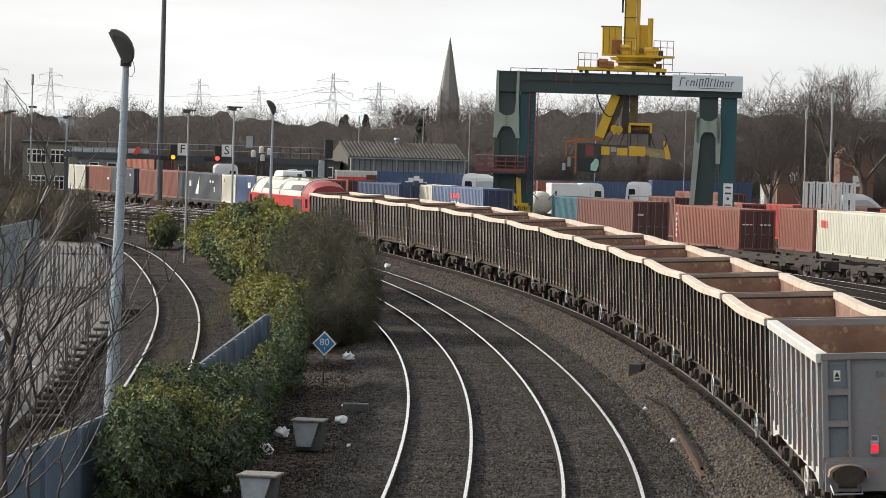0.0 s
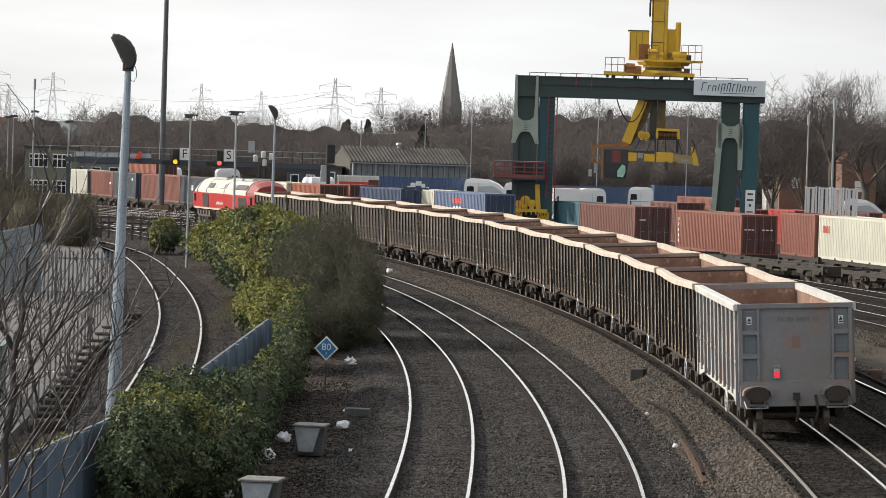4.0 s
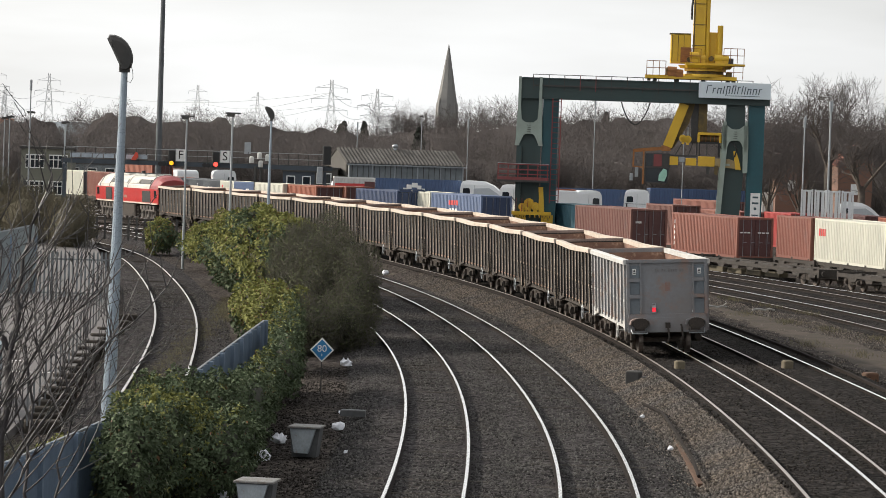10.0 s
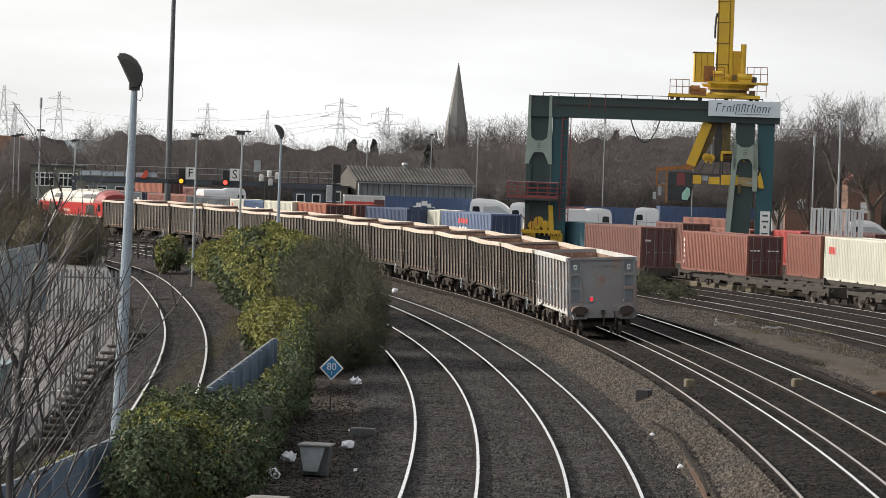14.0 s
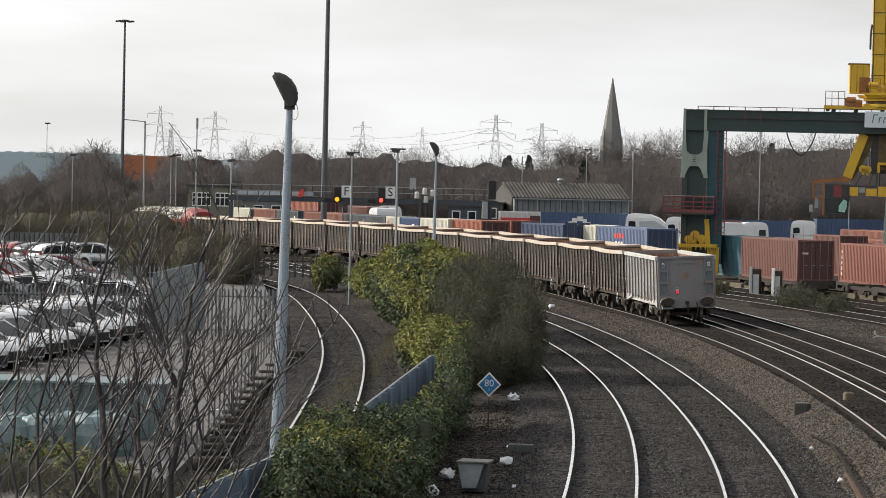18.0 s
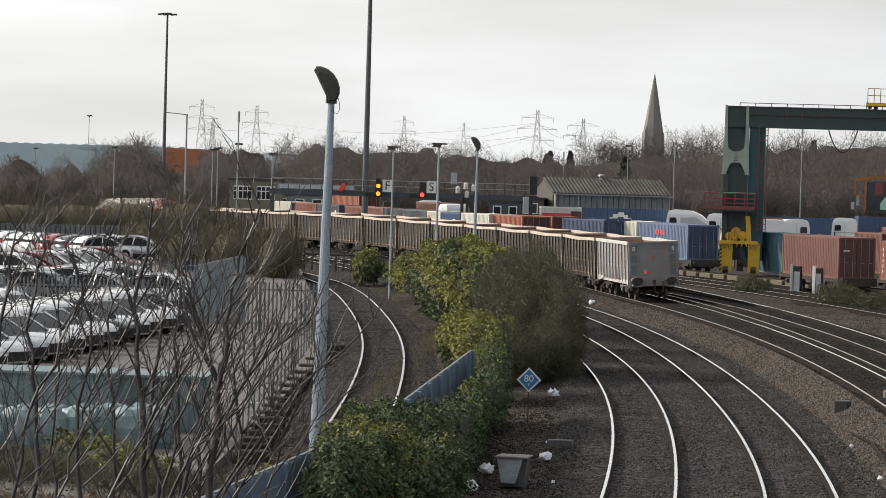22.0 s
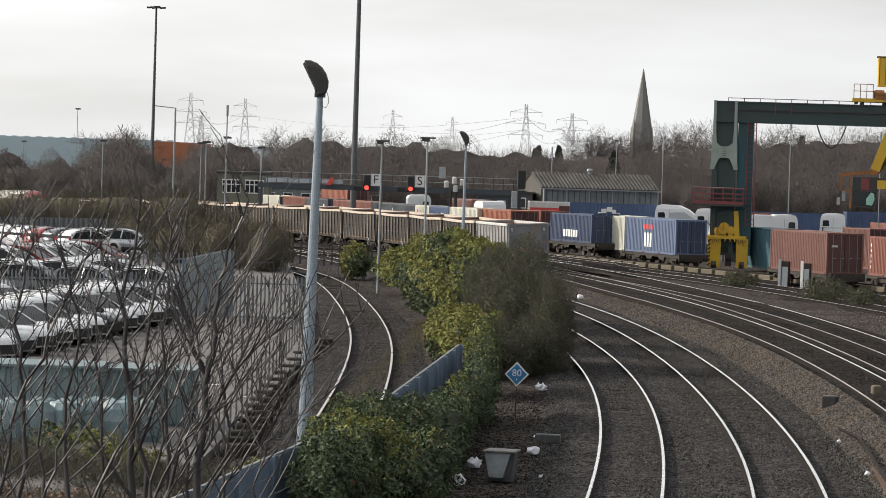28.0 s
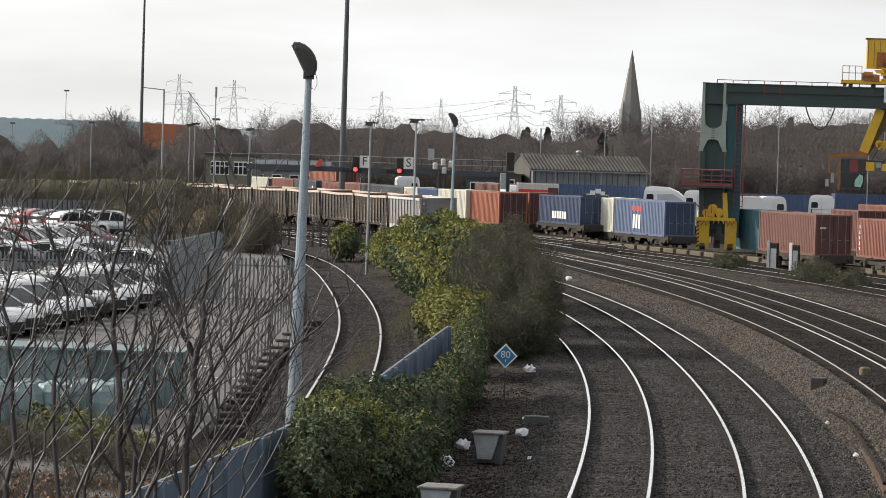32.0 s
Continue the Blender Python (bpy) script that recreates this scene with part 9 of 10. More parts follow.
for z in (0.5, 1.0):
    s = Shape()
    s.beam(a + Vector((0, 0, z)), b + Vector((0, 0, z)), 0.012, 0.012)
    part("fence_wire", s, M_POSTS, pf)


def sheet_fence(pts, z, high, label, width=0.9, mat=None, flip=False):
    mat = mat or M_SHEET
    t = thing("sheet_fence", pose(0, 0, 0), label, "fence", "sheet fences")
    for a, b in zip(pts[:-1], pts[1:]):
        a, b = Vector((*a, z)), Vector((*b, z))
        d = b - a
        ang = math.degrees(math.atan2(d.y, d.x))
        n = max(1, int(d.length / width))
        w = d.length / n
        kinds = []
        for k_ in range(3):      # upright boards, each lapped over the next
            pn = Shape()
            m_ = 3
            for j in range(m_):
                x0 = -w / 2 + w * j / m_
                pn.prism([(x0, -0.02), (x0 + w / m_ * 0.42, -0.075), (x0 + w / m_ * 0.80, -0.02), (x0 + w / m_ * 0.80, 0.0), (x0, 0.0)], "z", 0, high + (0.02, -0.015, 0.0, 0.03)[(j + k_) % 4])
            pn.box(0, 0.03, high - 0.35, w, 0.05, 0.08)
            pn.box(0, 0.012, 0.02, w - 0.02, 0.02, high - 0.10, k=1)
            kinds.append(fix(pn.mesh("fence_panel", [mat, M_DARK])))
        for i in range(n):
            o = new("fence_panel", kinds[i * 5 % 3])
            o.parent = t
            p = a + d * ((i + 0.5) / n)
            o.matrix_basis = pose(p.x, p.y, p.z + (i * 7 % 5 - 2) * 0.012, 0, 0, ang + (180 if flip else 0))
        side = Vector((d.y, -d.x, 0)).normalized() * (-0.1 if flip else 0.1)
        for i in range(int(d.length / 3.0) + 1):      # posts stand before the boards
            q = Shape()
            q.box(0, 0, 0, 0.14, 0.10, high + 0.06)
            p = a + d * min(1.0, (i * 3.0 + 0.4) / d.length) + side
            part("fence_post", q, mat, t, "", pose(p.x, p.y, p.z, 0, 0, ang))
        c = Shape()
        c.beam(a + Vector((0, 0, high + 0.03)), b + Vector((0, 0, high + 0.03)), 0.05, 0.025)
        part("cap_rail", c, M_PALE, t, "thin pale capping strip")
    return t


sheet_fence([(-4.88, 94.47), (-5.22, 73.32)], -0.05, 1.66, "blue-grey boarded sheet fence beside the siding", 0.66, flip=True)
sheet_fence([(-5.22, 73.32), (-6.00, 61.69), (-6.89, 50.85), (-7.26, 46.91)], -0.15, 1.62, "blue-grey boarded sheet fence half hidden by ivy", 0.66, flip=True)
sheet_fence([(-59.39, 263.64), (-40.56, 274.08)], -0.2, 1.5, "long pale grey sheet fence at the back of the car park", 1.2, M_PALE)
# tall sloping blue-grey gate sheet
g0 = (-18.99, 141.05)
s = Shape()
w_ = 2.19
s.prism([(0, 0), (w_, 0), (w_, 2.75), (w_ * 0.93, 2.85), (0, 2.35)], "y", -0.04, 0.04)
gt = thing("sheet_gate", pose(*g0, -0.05), "tall blue-grey sheet gate with a sloping top", "gate")
part("gate_leaf", s, material("weathered pale gate sheet", (0.17, 0.195, 0.205), 0.55, 0.1, (0.16, 0.19, 0.20), 0.35, 0.8, 15.0, 0.06), gt)
s = Shape()
s.beam((0, -0.02, 2.37), (w_ * 0.93, -0.02, 2.87), 0.1, 0.06)
part("top_rail", s, M_GREY, gt, "pale top rail")
for u in (0.02, 0.5, 0.98):
    s = Shape()
    s.box(w_ * u, -0.06, 0, 0.08, 0.06, 2.4)
    part("stile", s, M_SHEET, gt)

# row of dark blocks along the siding edge
for i in range(17):
    u = i / 16
    x = (1 - u) * float((-11.53, 125.86)[0]) + u * float((-8.99, 78.30)[0])
    y = 1 / ((1 - u) / float((-11.53, 125.86)[1]) + u / float((-8.99, 78.30)[1]))
    s = Shape()
    s.bevel_box(0, 0, 0, 0.85, 0.6, 0.32, 0.03)
    solid("kerb_block", s, M_SLEEPER, "dark weathered concrete block edging the siding", "block", "edging blocks", m=pose(x - 0.1, y, level(y) - 0.34, 0, 0, 8 + (i * 31 % 9)))

# parked cars
CAR_PAINT = {"white": material("white car paint", (0.72, 0.73, 0.74), 0.25, 0, (0.66, 0.67, 0.68), 0.15, 1.0, 10.0, 0.0, coat=0.6),
             "silver": material("silver car paint", (0.42, 0.44, 0.46), 0.3, 0.5, (0.36, 0.38, 0.4), 0.15, 1.0, 10.0, 0.0, coat=0.5),
             "black": material("black car paint", (0.02, 0.022, 0.026), 0.2, 0.1, (0.03, 0.03, 0.035), 0.2, 1.0, 10.0, 0.0, coat=0.6),
             "red": material("dark red car paint", (0.25, 0.02, 0.025), 0.25, 0.1, (0.2, 0.02, 0.02), 0.2, 1.0, 10.0, 0.0, coat=0.6)}
M_CARGLASS = glass_material("dark car glass", (0.012, 0.014, 0.016))
M_CARGLASS.node_tree.nodes["Principled BSDF"].inputs["Specular IOR Level"].default_value = 0.14
M_TYRE = material("tyre rubber", (0.015, 0.015, 0.016), 0.85)
M_ALLOY = material("alloy wheel", (0.45, 0.46, 0.47), 0.35, 0.8)
M_HEADL = material("headlamp glass", (0.5, 0.52, 0.55), 0.1, 0.2)
M_TAILL = material("tail lamp glass", (0.35, 0.01, 0.01), 0.15)


def car(colour, label):
    """Five-door crossover; nose towards +Y."""
    t = thing("car", pose(0, 0, 0), label, "car", "parked cars")
    c = CAR_PAINT[colour]
    W, L = 0.92, 2.18
    def ring(y, zs, ws):
        return [(-w, y, z) for z, w in zip(zs, ws)] + [(w, y, z) for z, w in reversed(list(zip(zs, ws)))]
    s = Shape()
    zs = lambda top, mid: (0.28, 0.45, mid, top)
    st = []
    for y, top, mid, k in ((-L, 0.92, 0.66, 0.86), (-L + 0.12, 1.02, 0.72, 0.96), (-L + 0.6, 1.04, 0.76, 1.0), (0.2, 1.02, 0.76, 1.0), (0.95, 1.0, 0.76, 1.0), (1.55, 0.94, 0.72, 0.98), (1.95, 0.84, 0.64, 0.9), (L, 0.70, 0.55, 0.74)):
        st.append(ring(y, zs(top, mid), (W * k * 0.93, W * k, W * k, W * k * 0.88)))
    s.loft(st)
    part("body", s, c, t, smooth=True)
    g = Shape()
    line = ((-2.08, 1.05), (-1.92, 1.28), (-1.62, 1.47), (-1.15, 1.57), (-0.55, 1.61), (0.0, 1.57), (0.45, 1.42), (0.85, 1.21), (1.22, 1.0))
    st = []
    for y, z1 in line:
        u = (z1 - 1.0) / 0.61
        st.append([(-0.85, y, 0.98), (-0.85 + 0.19 * u, y, z1 - 0.02), (0.85 - 0.19 * u, y, z1 - 0.02), (0.85, y, 0.98)])
    g.loft(st)
    part("cabin_glass", g, M_CARGLASS, t, "dark car windows", smooth=False)
    r = Shape()
    st = []
    for y, z1 in ((-1.98, 1.22), (-1.80, 1.38), (-1.62, 1.47), (-1.15, 1.57), (-0.55, 1.61), (0.0, 1.57), (0.36, 1.46)):
        u = (z1 - 1.0) / 0.61
        w = 0.87 - 0.19 * u
        st.append([(-w - 0.02, y, z1 - 0.10), (-w + 0.06, y, z1 - 0.005), (-w * 0.55, y, z1 + 0.03), (w * 0.55, y, z1 + 0.03), (w - 0.06, y, z1 - 0.005), (w + 0.02, y, z1 - 0.10)])
    r.loft(st)
    part("roof", r, c, t, smooth=True)
    for sx in (-1, 1):
        for y0, y1, x0, x1, z1 in ((-2.02, -1.62, 0.86, 0.71, 1.44), (-0.45, -0.35, 0.85, 0.67, 1.55), (1.18, 0.32, 0.83, 0.69, 1.46)):
            p = Shape()
            p.beam((sx * x0, y0, 1.0), (sx * x1, y1, z1), 0.065, 0.085)
            part("pillar", p, c, t)
        h = Shape()
        h.bevel_box(sx * 0.62, 1.98, 0.62, 0.42, 0.28, 0.16, 0.04)
        part("headlight", h, M_HEADL, t)
        h = Shape()
        h.bevel_box(sx * 0.76, -L + 0.10, 0.84, 0.15, 0.14, 0.26, 0.04)
        part("tail_light", h, M_TAILL, t)
        m = Shape()
        m.bevel_box(sx * 0.98, 0.78, 0.98, 0.16, 0.12, 0.14, 0.03)
        part("mirror", m, c, t)
        for y in (-1.3, 1.35):
            w = Shape()
            w.tube((sx * 0.72, y, 0.34), (sx * 0.93, y, 0.34), 0.34, 0.33, 16)
            wo = part("wheel", w, M_TYRE, t)
            w = Shape()
            w.tube((sx * 0.93, y, 0.34), (sx * 0.945, y, 0.34), 0.23, 0.20, 10)
            part("rim", w, M_ALLOY, wo)
    gr = Shape()
    gr.box(0, L - 0.02, 0.34, 1.25, 0.07, 0.30)
    gr.box(0, L - 0.10, 0.62, 0.7, 0.10, 0.10)
    part("grille", gr, M_BLACK, t)
    for sx in (-1, 1):
        sk = Shape()
        sk.box(sx * 0.90, 0, 0.24, 0.08, 3.2, 0.20)
        for y in (-1.3, 1.35):
            sk.tube((sx * 0.90, y, 0.36), (sx * 0.925, y, 0.36), 0.41, 0.41, 16)
        part("arch_trim", sk, M_BLACK, t, "black sill and wheel arch trim")
        rr = Shape()
        rr.pipe([(sx * 0.60, -1.5, 1.57), (sx * 0.60, -1.3, 1.63), (sx * 0.60, -0.3, 1.63), (sx * 0.60, 0.0, 1.56)], 0.02, 5)
        part("roof_rail", rr, M_ALLOY, t)
    return t


proto = {k: car(k, {"white": "white parked crossover car with dark windows", "silver": "silver parked car in the car park", "black": "black parked car in the car park",
                    "red": "dark red parked car in the car park"}[k]) for k in CAR_PAINT}
used = set()


def park(colour, x, y, rz):
    m = pose(x, y, -0.05, 0, 0, rz)
    if colour not in used:
        used.add(colour)
        proto[colour].matrix_basis = m
    else:
        copy_thing(proto[colour], m)


def car_row(a, b, n, colours, rz):
    a, b = Vector(a), Vector(b)
    for i in range(n):
        p = a.lerp(b, i / max(1, n - 1))
        park(colours[i % len(colours)], p.x, p.y, rz + (i * 53 % 7 - 3) * 0.8)


car_row((-21.7, 103.2), (-20.3, 134.0), 12, ("white", "white", "silver", "white", "white", "white", "white", "black", "white", "white"), -118)
car_row((-26.9, 104.0), (-24.6, 129.0), 9, ("white", "silver", "white", "white", "white", "silver", "white", "white", "white"), -118)
car_row((-29.6, 150.5), (-21.6, 153.0), 4, ("silver", "black", "silver", "white"), -104)
car_row((-28.6, 157.5), (-24.4, 161.5), 3, ("white", "white", "silver"), -106)
car_row((-33.4, 178.5), (-31.2, 194.5), 6, ("white", "red", "white", "white", "white", "red"), -106)
car_row((-46.0, 234.5), (-36.4, 223.8), 8, ("silver", "white", "white", "white", "white", "red", "black", "white"), -43)
car_row((-36.2, 229.0), (-34.2, 227.5), 2, ("white", "silver"), -95)
# white bay lines
for k in range(3):
    a = Vector((-14.46, 103.91, -0.045)) + Vector((k * 1.6, -k * 4.5, 0))
    s = Shape()
    s.box(0, 0, 0, 1.6, 0.12, 0.003)
    solid("bay_line", s, M_WHITE, "worn white painted bay line", "road marking", "bay lines", kind="structure", m=pose(a.x, a.y, -0.046, 0, 0, 4))
# pale teal stores below the bridge
M_TEALP = material("pale teal corrugated sheet", (0.12, 0.175, 0.19), 0.6, 0, (0.15, 0.185, 0.19), 0.4, 0.8, 10.0, 0.05, stain=(0.21, 0.25, 0.25), stain_at=0.55)
for (x, y), wd, hh in (((-14.6, 80.6), 3.6, 1.55), ((-12.2, 83.6), 2.6, 1.35)):
    t = thing("storage_box", pose(x - wd / 2, y, -0.05, 0, 0, 3), "pale teal ribbed metal storage box in the car park", "storage box", "storage boxes")
    s = Shape()
    corrugated(s, 0, 0, wd, 0, 0.05, hh, pitch=0.3)
    part("front_panel", s, M_TEALP, t)
    s = Shape()
    s.box(wd / 2, 1.1, 0.0, wd - 0.04, 2.1, hh - 0.02)
    part("body", s, M_TEALP, t)
    s = Shape()
    s.box(wd / 2, 1.05, hh, wd + 0.1, 2.3, 0.06)
    part("lid", s, M_TEALP, t)

M_WRAP = material("pale plastic-wrapped bulk bag", (0.19, 0.235, 0.245), 0.55, 0, (0.11, 0.17, 0.185), 0.5, 2.5, 14.0, 0.3, 0.03, stain=(0.38, 0.41, 0.42), stain_at=0.6, each=0.35)
rb = random.Random(8)
for i in range(13):
    u = (i % 7) / 6.5
    x, y, r = -15.0 + 3.9 * u + rb.uniform(-0.12, 0.12), 76.9 + 2.4 * u + (1.0 if i > 6 else 0.0), rb.uniform(0.34, 0.44)
    s = Shape()
    rings = []
    for z, k in ((0.0, 0.86), (0.15, 1.02), (0.5, 1.05), (0.75, 0.98), (0.92, 0.7), (0.97, 0.3)):
        ring = []
        for j in range(12):
            a = math.tau * j / 12
            q = r * k * (1 / max(abs(math.cos(a)), abs(math.sin(a))) * 0.55 + 0.45) * rb.uniform(0.93, 1.07)
            ring.append((q * math.cos(a), q * math.sin(a), z * rb.uniform(0.95, 1.05)))
        rings.append(ring)
    s.loft(rings)
    solid("bulk_bag", s, M_WRAP, "pale plastic-wrapped bulk bag standing on the asphalt", "bulk bag", "wrapped bulk bags", m=pose(x, y, -0.05, 0, 0, rb.uniform(0, 40)))

# ---------------------------------------------------------------- lineside things
M_SIGNBLUE = material("blue speed sign", (0.02, 0.19, 0.42), 0.35, 0, (0.02, 0.15, 0.34), 0.2, 3.0, 20.0, 0.0)
sx_, sy_ = -3.16, 92.49
t = thing("speed_sign", pose(sx_, sy_, 1.0, 0, 0, 2), "blue diamond speed sign with white figures on a short post", "railway sign")
s = Shape()
s.prism([(0.33, 0), (0, 0.34), (-0.33, 0), (0, -0.34)], "y", -0.01, 0.01)
part("border", s, M_WHITE, t, "white border")
s = Shape()
s.prism([(0.275, 0), (0, 0.285), (-0.275, 0), (0, -0.285)], "y", -0.016, -0.0105)
face = part("face", s, M_SIGNBLUE, t, "blue face")
lettering("80", 0.27, M_WHITE, face, Matrix.Translation((0, -0.022, 0.03)) @ pose(0, 0, 0, 90))
s = Shape()
s.box(0, -0.019, -0.17, 0.018, 0.005, 0.07)
part("tick", s, M_WHITE, face)
s = Shape()
s.box(0, 0.04, -1.2, 0.03, 0.03, 1.3)
part("post", s, M_DARK, t)


M_CASE = material("dull weathered case steel", (0.10, 0.105, 0.11), 0.7, 0.2, (0.06, 0.06, 0.06), 0.4, 2.0, 12.0, 0.05, streak=0.5)


M_LID = material("grimy galvanised lid", (0.24, 0.245, 0.245), 0.6, 0.3, (0.13, 0.115, 0.10), 0.5, 5.0, 30.0, 0.1, stain=(0.10, 0.07, 0.05), stain_at=0.55)


def grit_box(x, y, sc, label, lift=0.0):
    """Galvanised lineside case with a sloping front and overhanging lid."""
    t = thing("lineside_case", pose(x, y, level(y) - 0.28 + lift, 0, 0, -9), label, "equipment case", "lineside cases")
    s = Shape()
    s.prism([(-0.36 * sc, 0.0), (0.30 * sc, 0.0), (0.40 * sc, 0.8 * sc), (-0.44 * sc, 0.8 * sc)], "y", -0.02, 0.5 * sc)
    part("body", s, M_CASE, t)
    s = Shape()
    s.add([(-0.42 * sc, -0.12, 0.78 * sc), (0.30 * sc, -0.12, 0.78 * sc), (0.12 * sc, -0.20, 0.12 * sc), (-0.26 * sc, -0.20, 0.12 * sc),
           (-0.42 * sc, -0.03, 0.78 * sc), (0.30 * sc, -0.03, 0.78 * sc), (0.12 * sc, -0.03, 0.12 * sc), (-0.26 * sc, -0.03, 0.12 * sc)],
          [(3, 2, 1, 0), (4, 5, 6, 7), (0, 1, 5, 4), (1, 2, 6, 5), (2, 3, 7, 6), (3, 0, 4, 7)])
    part("front_plate", s, material("bright galvanised plate", (0.27, 0.30, 0.32), 0.55, 0.3, (0.17, 0.185, 0.20), 0.45, 3.0, 25.0, 0.08, stain=(0.16, 0.10, 0.07), stain_at=0.6) if "bright galvanised plate" not in bpy.data.materials else bpy.data.materials["bright galvanised plate"], t, "pale sloping front plate")
    s = Shape()
    s.bevel_box(-0.02, 0.2, 0.8 * sc, 0.90 * sc, 0.72, 0.04, 0.012)
    part("lid", s, M_LID, t, "grimy galvanised lid")
    if lift:
        s = Shape()
        s.box(-0.03, 0.25, -lift - 0.05, 0.5, 0.4, lift + 0.06)
        part("plinth", s, M_CONC, t, "concrete plinth under the case")
    return t


grit_box(-2.83, 74.12, 0.80, "galvanised lineside case with a sloping front plate")
grit_box(-3.0, 57.3, 0.76, "galvanised lineside case on a plinth beside the ivy", 0.5)
s = Shape()
s.bevel_box(0, 0, 0, 0.62, 0.3, 0.16, 0.02)
solid("trough_lid", s, M_CASE, "grey concrete cable trough lid lying on the ballast", "trough lid", m=pose(-2.05, 84.04, -0.1, 0, 0, -4))
M_BAG = material("white plastic bag", (0.75, 0.76, 0.80), 0.45, 0, (0.6, 0.62, 0.68), 0.3, 6.0, 30.0, 0.3, 0.03)
rng_l = random.Random(3)
for x, y, r, lab in ((-2.32, 81.05, 0.15, "crumpled white plastic bag on the ballast"), (-2.39, 85.96, 0.08, "white plastic scrap on the ballast"),
                     (-1.95, 74.92, 0.07, "scrap of white litter"), (-1.73, 74.74, 0.05, "scrap of white litter"), (-4.02, 64.72, 0.12, "crumpled white litter by the ivy"),
                     (-3.74, 72.63, 0.2, "crumpled white bag caught in the ivy"), (-3.53, 77.01, 0.18, "pale plastic sheet caught in the ivy"), (-2.81, 104.36, 0.2, "pale litter beside the sign"),
                     (5.48, 78.59, 0.09, "scrap of pale litter between the tracks"), (5.38, 88.01, 0.07, "scrap of pale litter between the tracks"), (-2.91, 179.22, 0.22, "white litter beside the line")):
    s = Shape()
    s.ball(0, 0, r * 0.5, r, r, r * 0.7, 9, 6)
    s.v = [(a * rng_l.uniform(0.6, 1.25), b * rng_l.uniform(0.6, 1.25), max(0.0, c * rng_l.uniform(0.6, 1.3))) for a, b, c in s.v]
    solid("litter", s, M_BAG, lab, "litter", "litter", m=pose(x, y, level(y) - 0.26))
# point machine on its stand and the rusty strip
px_, py_ = 5.73, 98.45
t = thing("point_heater_box", pose(px_, py_, level(py_) - 0.25, 0, 0, -18), "dark box on a stand beside the freight line", "equipment box")
s = Shape()
s.bevel_box(0, 0, 0.05, 0.42, 0.4, 0.48, 0.03)
part("body", s, M_DARK, t)
s = Shape()
s.bevel_box(0.36, 0, 0.12, 0.3, 0.3, 0.26, 0.05)
part("motor", s, M_DARK, t)
s = Shape()
s.beam((0.3, 0, 0.2), (1.3, 0.1, 0.16), 0.06, 0.08)
part("drive_rod", s, M_DARK, t)
pts = [Vector((*p, level(100) - 0.22)) for p in ((5.77, 89.50), (5.82, 84.03), (5.68, 77.62), (5.53, 70.01))]
s = Shape()
for a, b in zip(pts[:-1], pts[1:]):
    s.beam(a, b, 0.10, 0.10)
solid("scrap_rail", s, M_RUST, "rusty bent strip of scrap rail on the ballast", "scrap metal")
# timber-railed fence posts under the far end of the siding
t = thing("post_and_rail_fence", pose(0, 0, 0), "dark post and rail fence behind the siding", "fence")
fa, fb = Vector((-22.93, 225.49, 0)), Vector((-16.87, 222.56, 0))
for i in range(12):
    p = fa.lerp(fb, i / 11)
    s = Shape()
    s.box(0, 0, -0.3, 0.14, 0.14, 1.5)
    part("fence_post", s, M_DARK, t, "", pose(*p))
for z in (0.35, 0.75, 1.1):
    s = Shape()
    s.beam(fa + Vector((0, 0, z)), fb + Vector((0, 0, z)), 0.06, 0.1)
    part("fence_rail", s, M_SLEEPER, t)


# ---------------------------------------------------------------- road vehicles in the yard
M_CABW = material("white lorry paint", (0.66, 0.68, 0.70), 0.3, 0, (0.68, 0.68, 0.68), 0.2, 1.0, 10.0, 0.0, coat=0.4)
M_CABG = material("grey for fairing sheen and shading", (0.40, 0.43, 0.46), 0.35, 0.1, (0.33, 0.35, 0.37), 0.3, 1.0, 10.0, 0.0, coat=0.3)


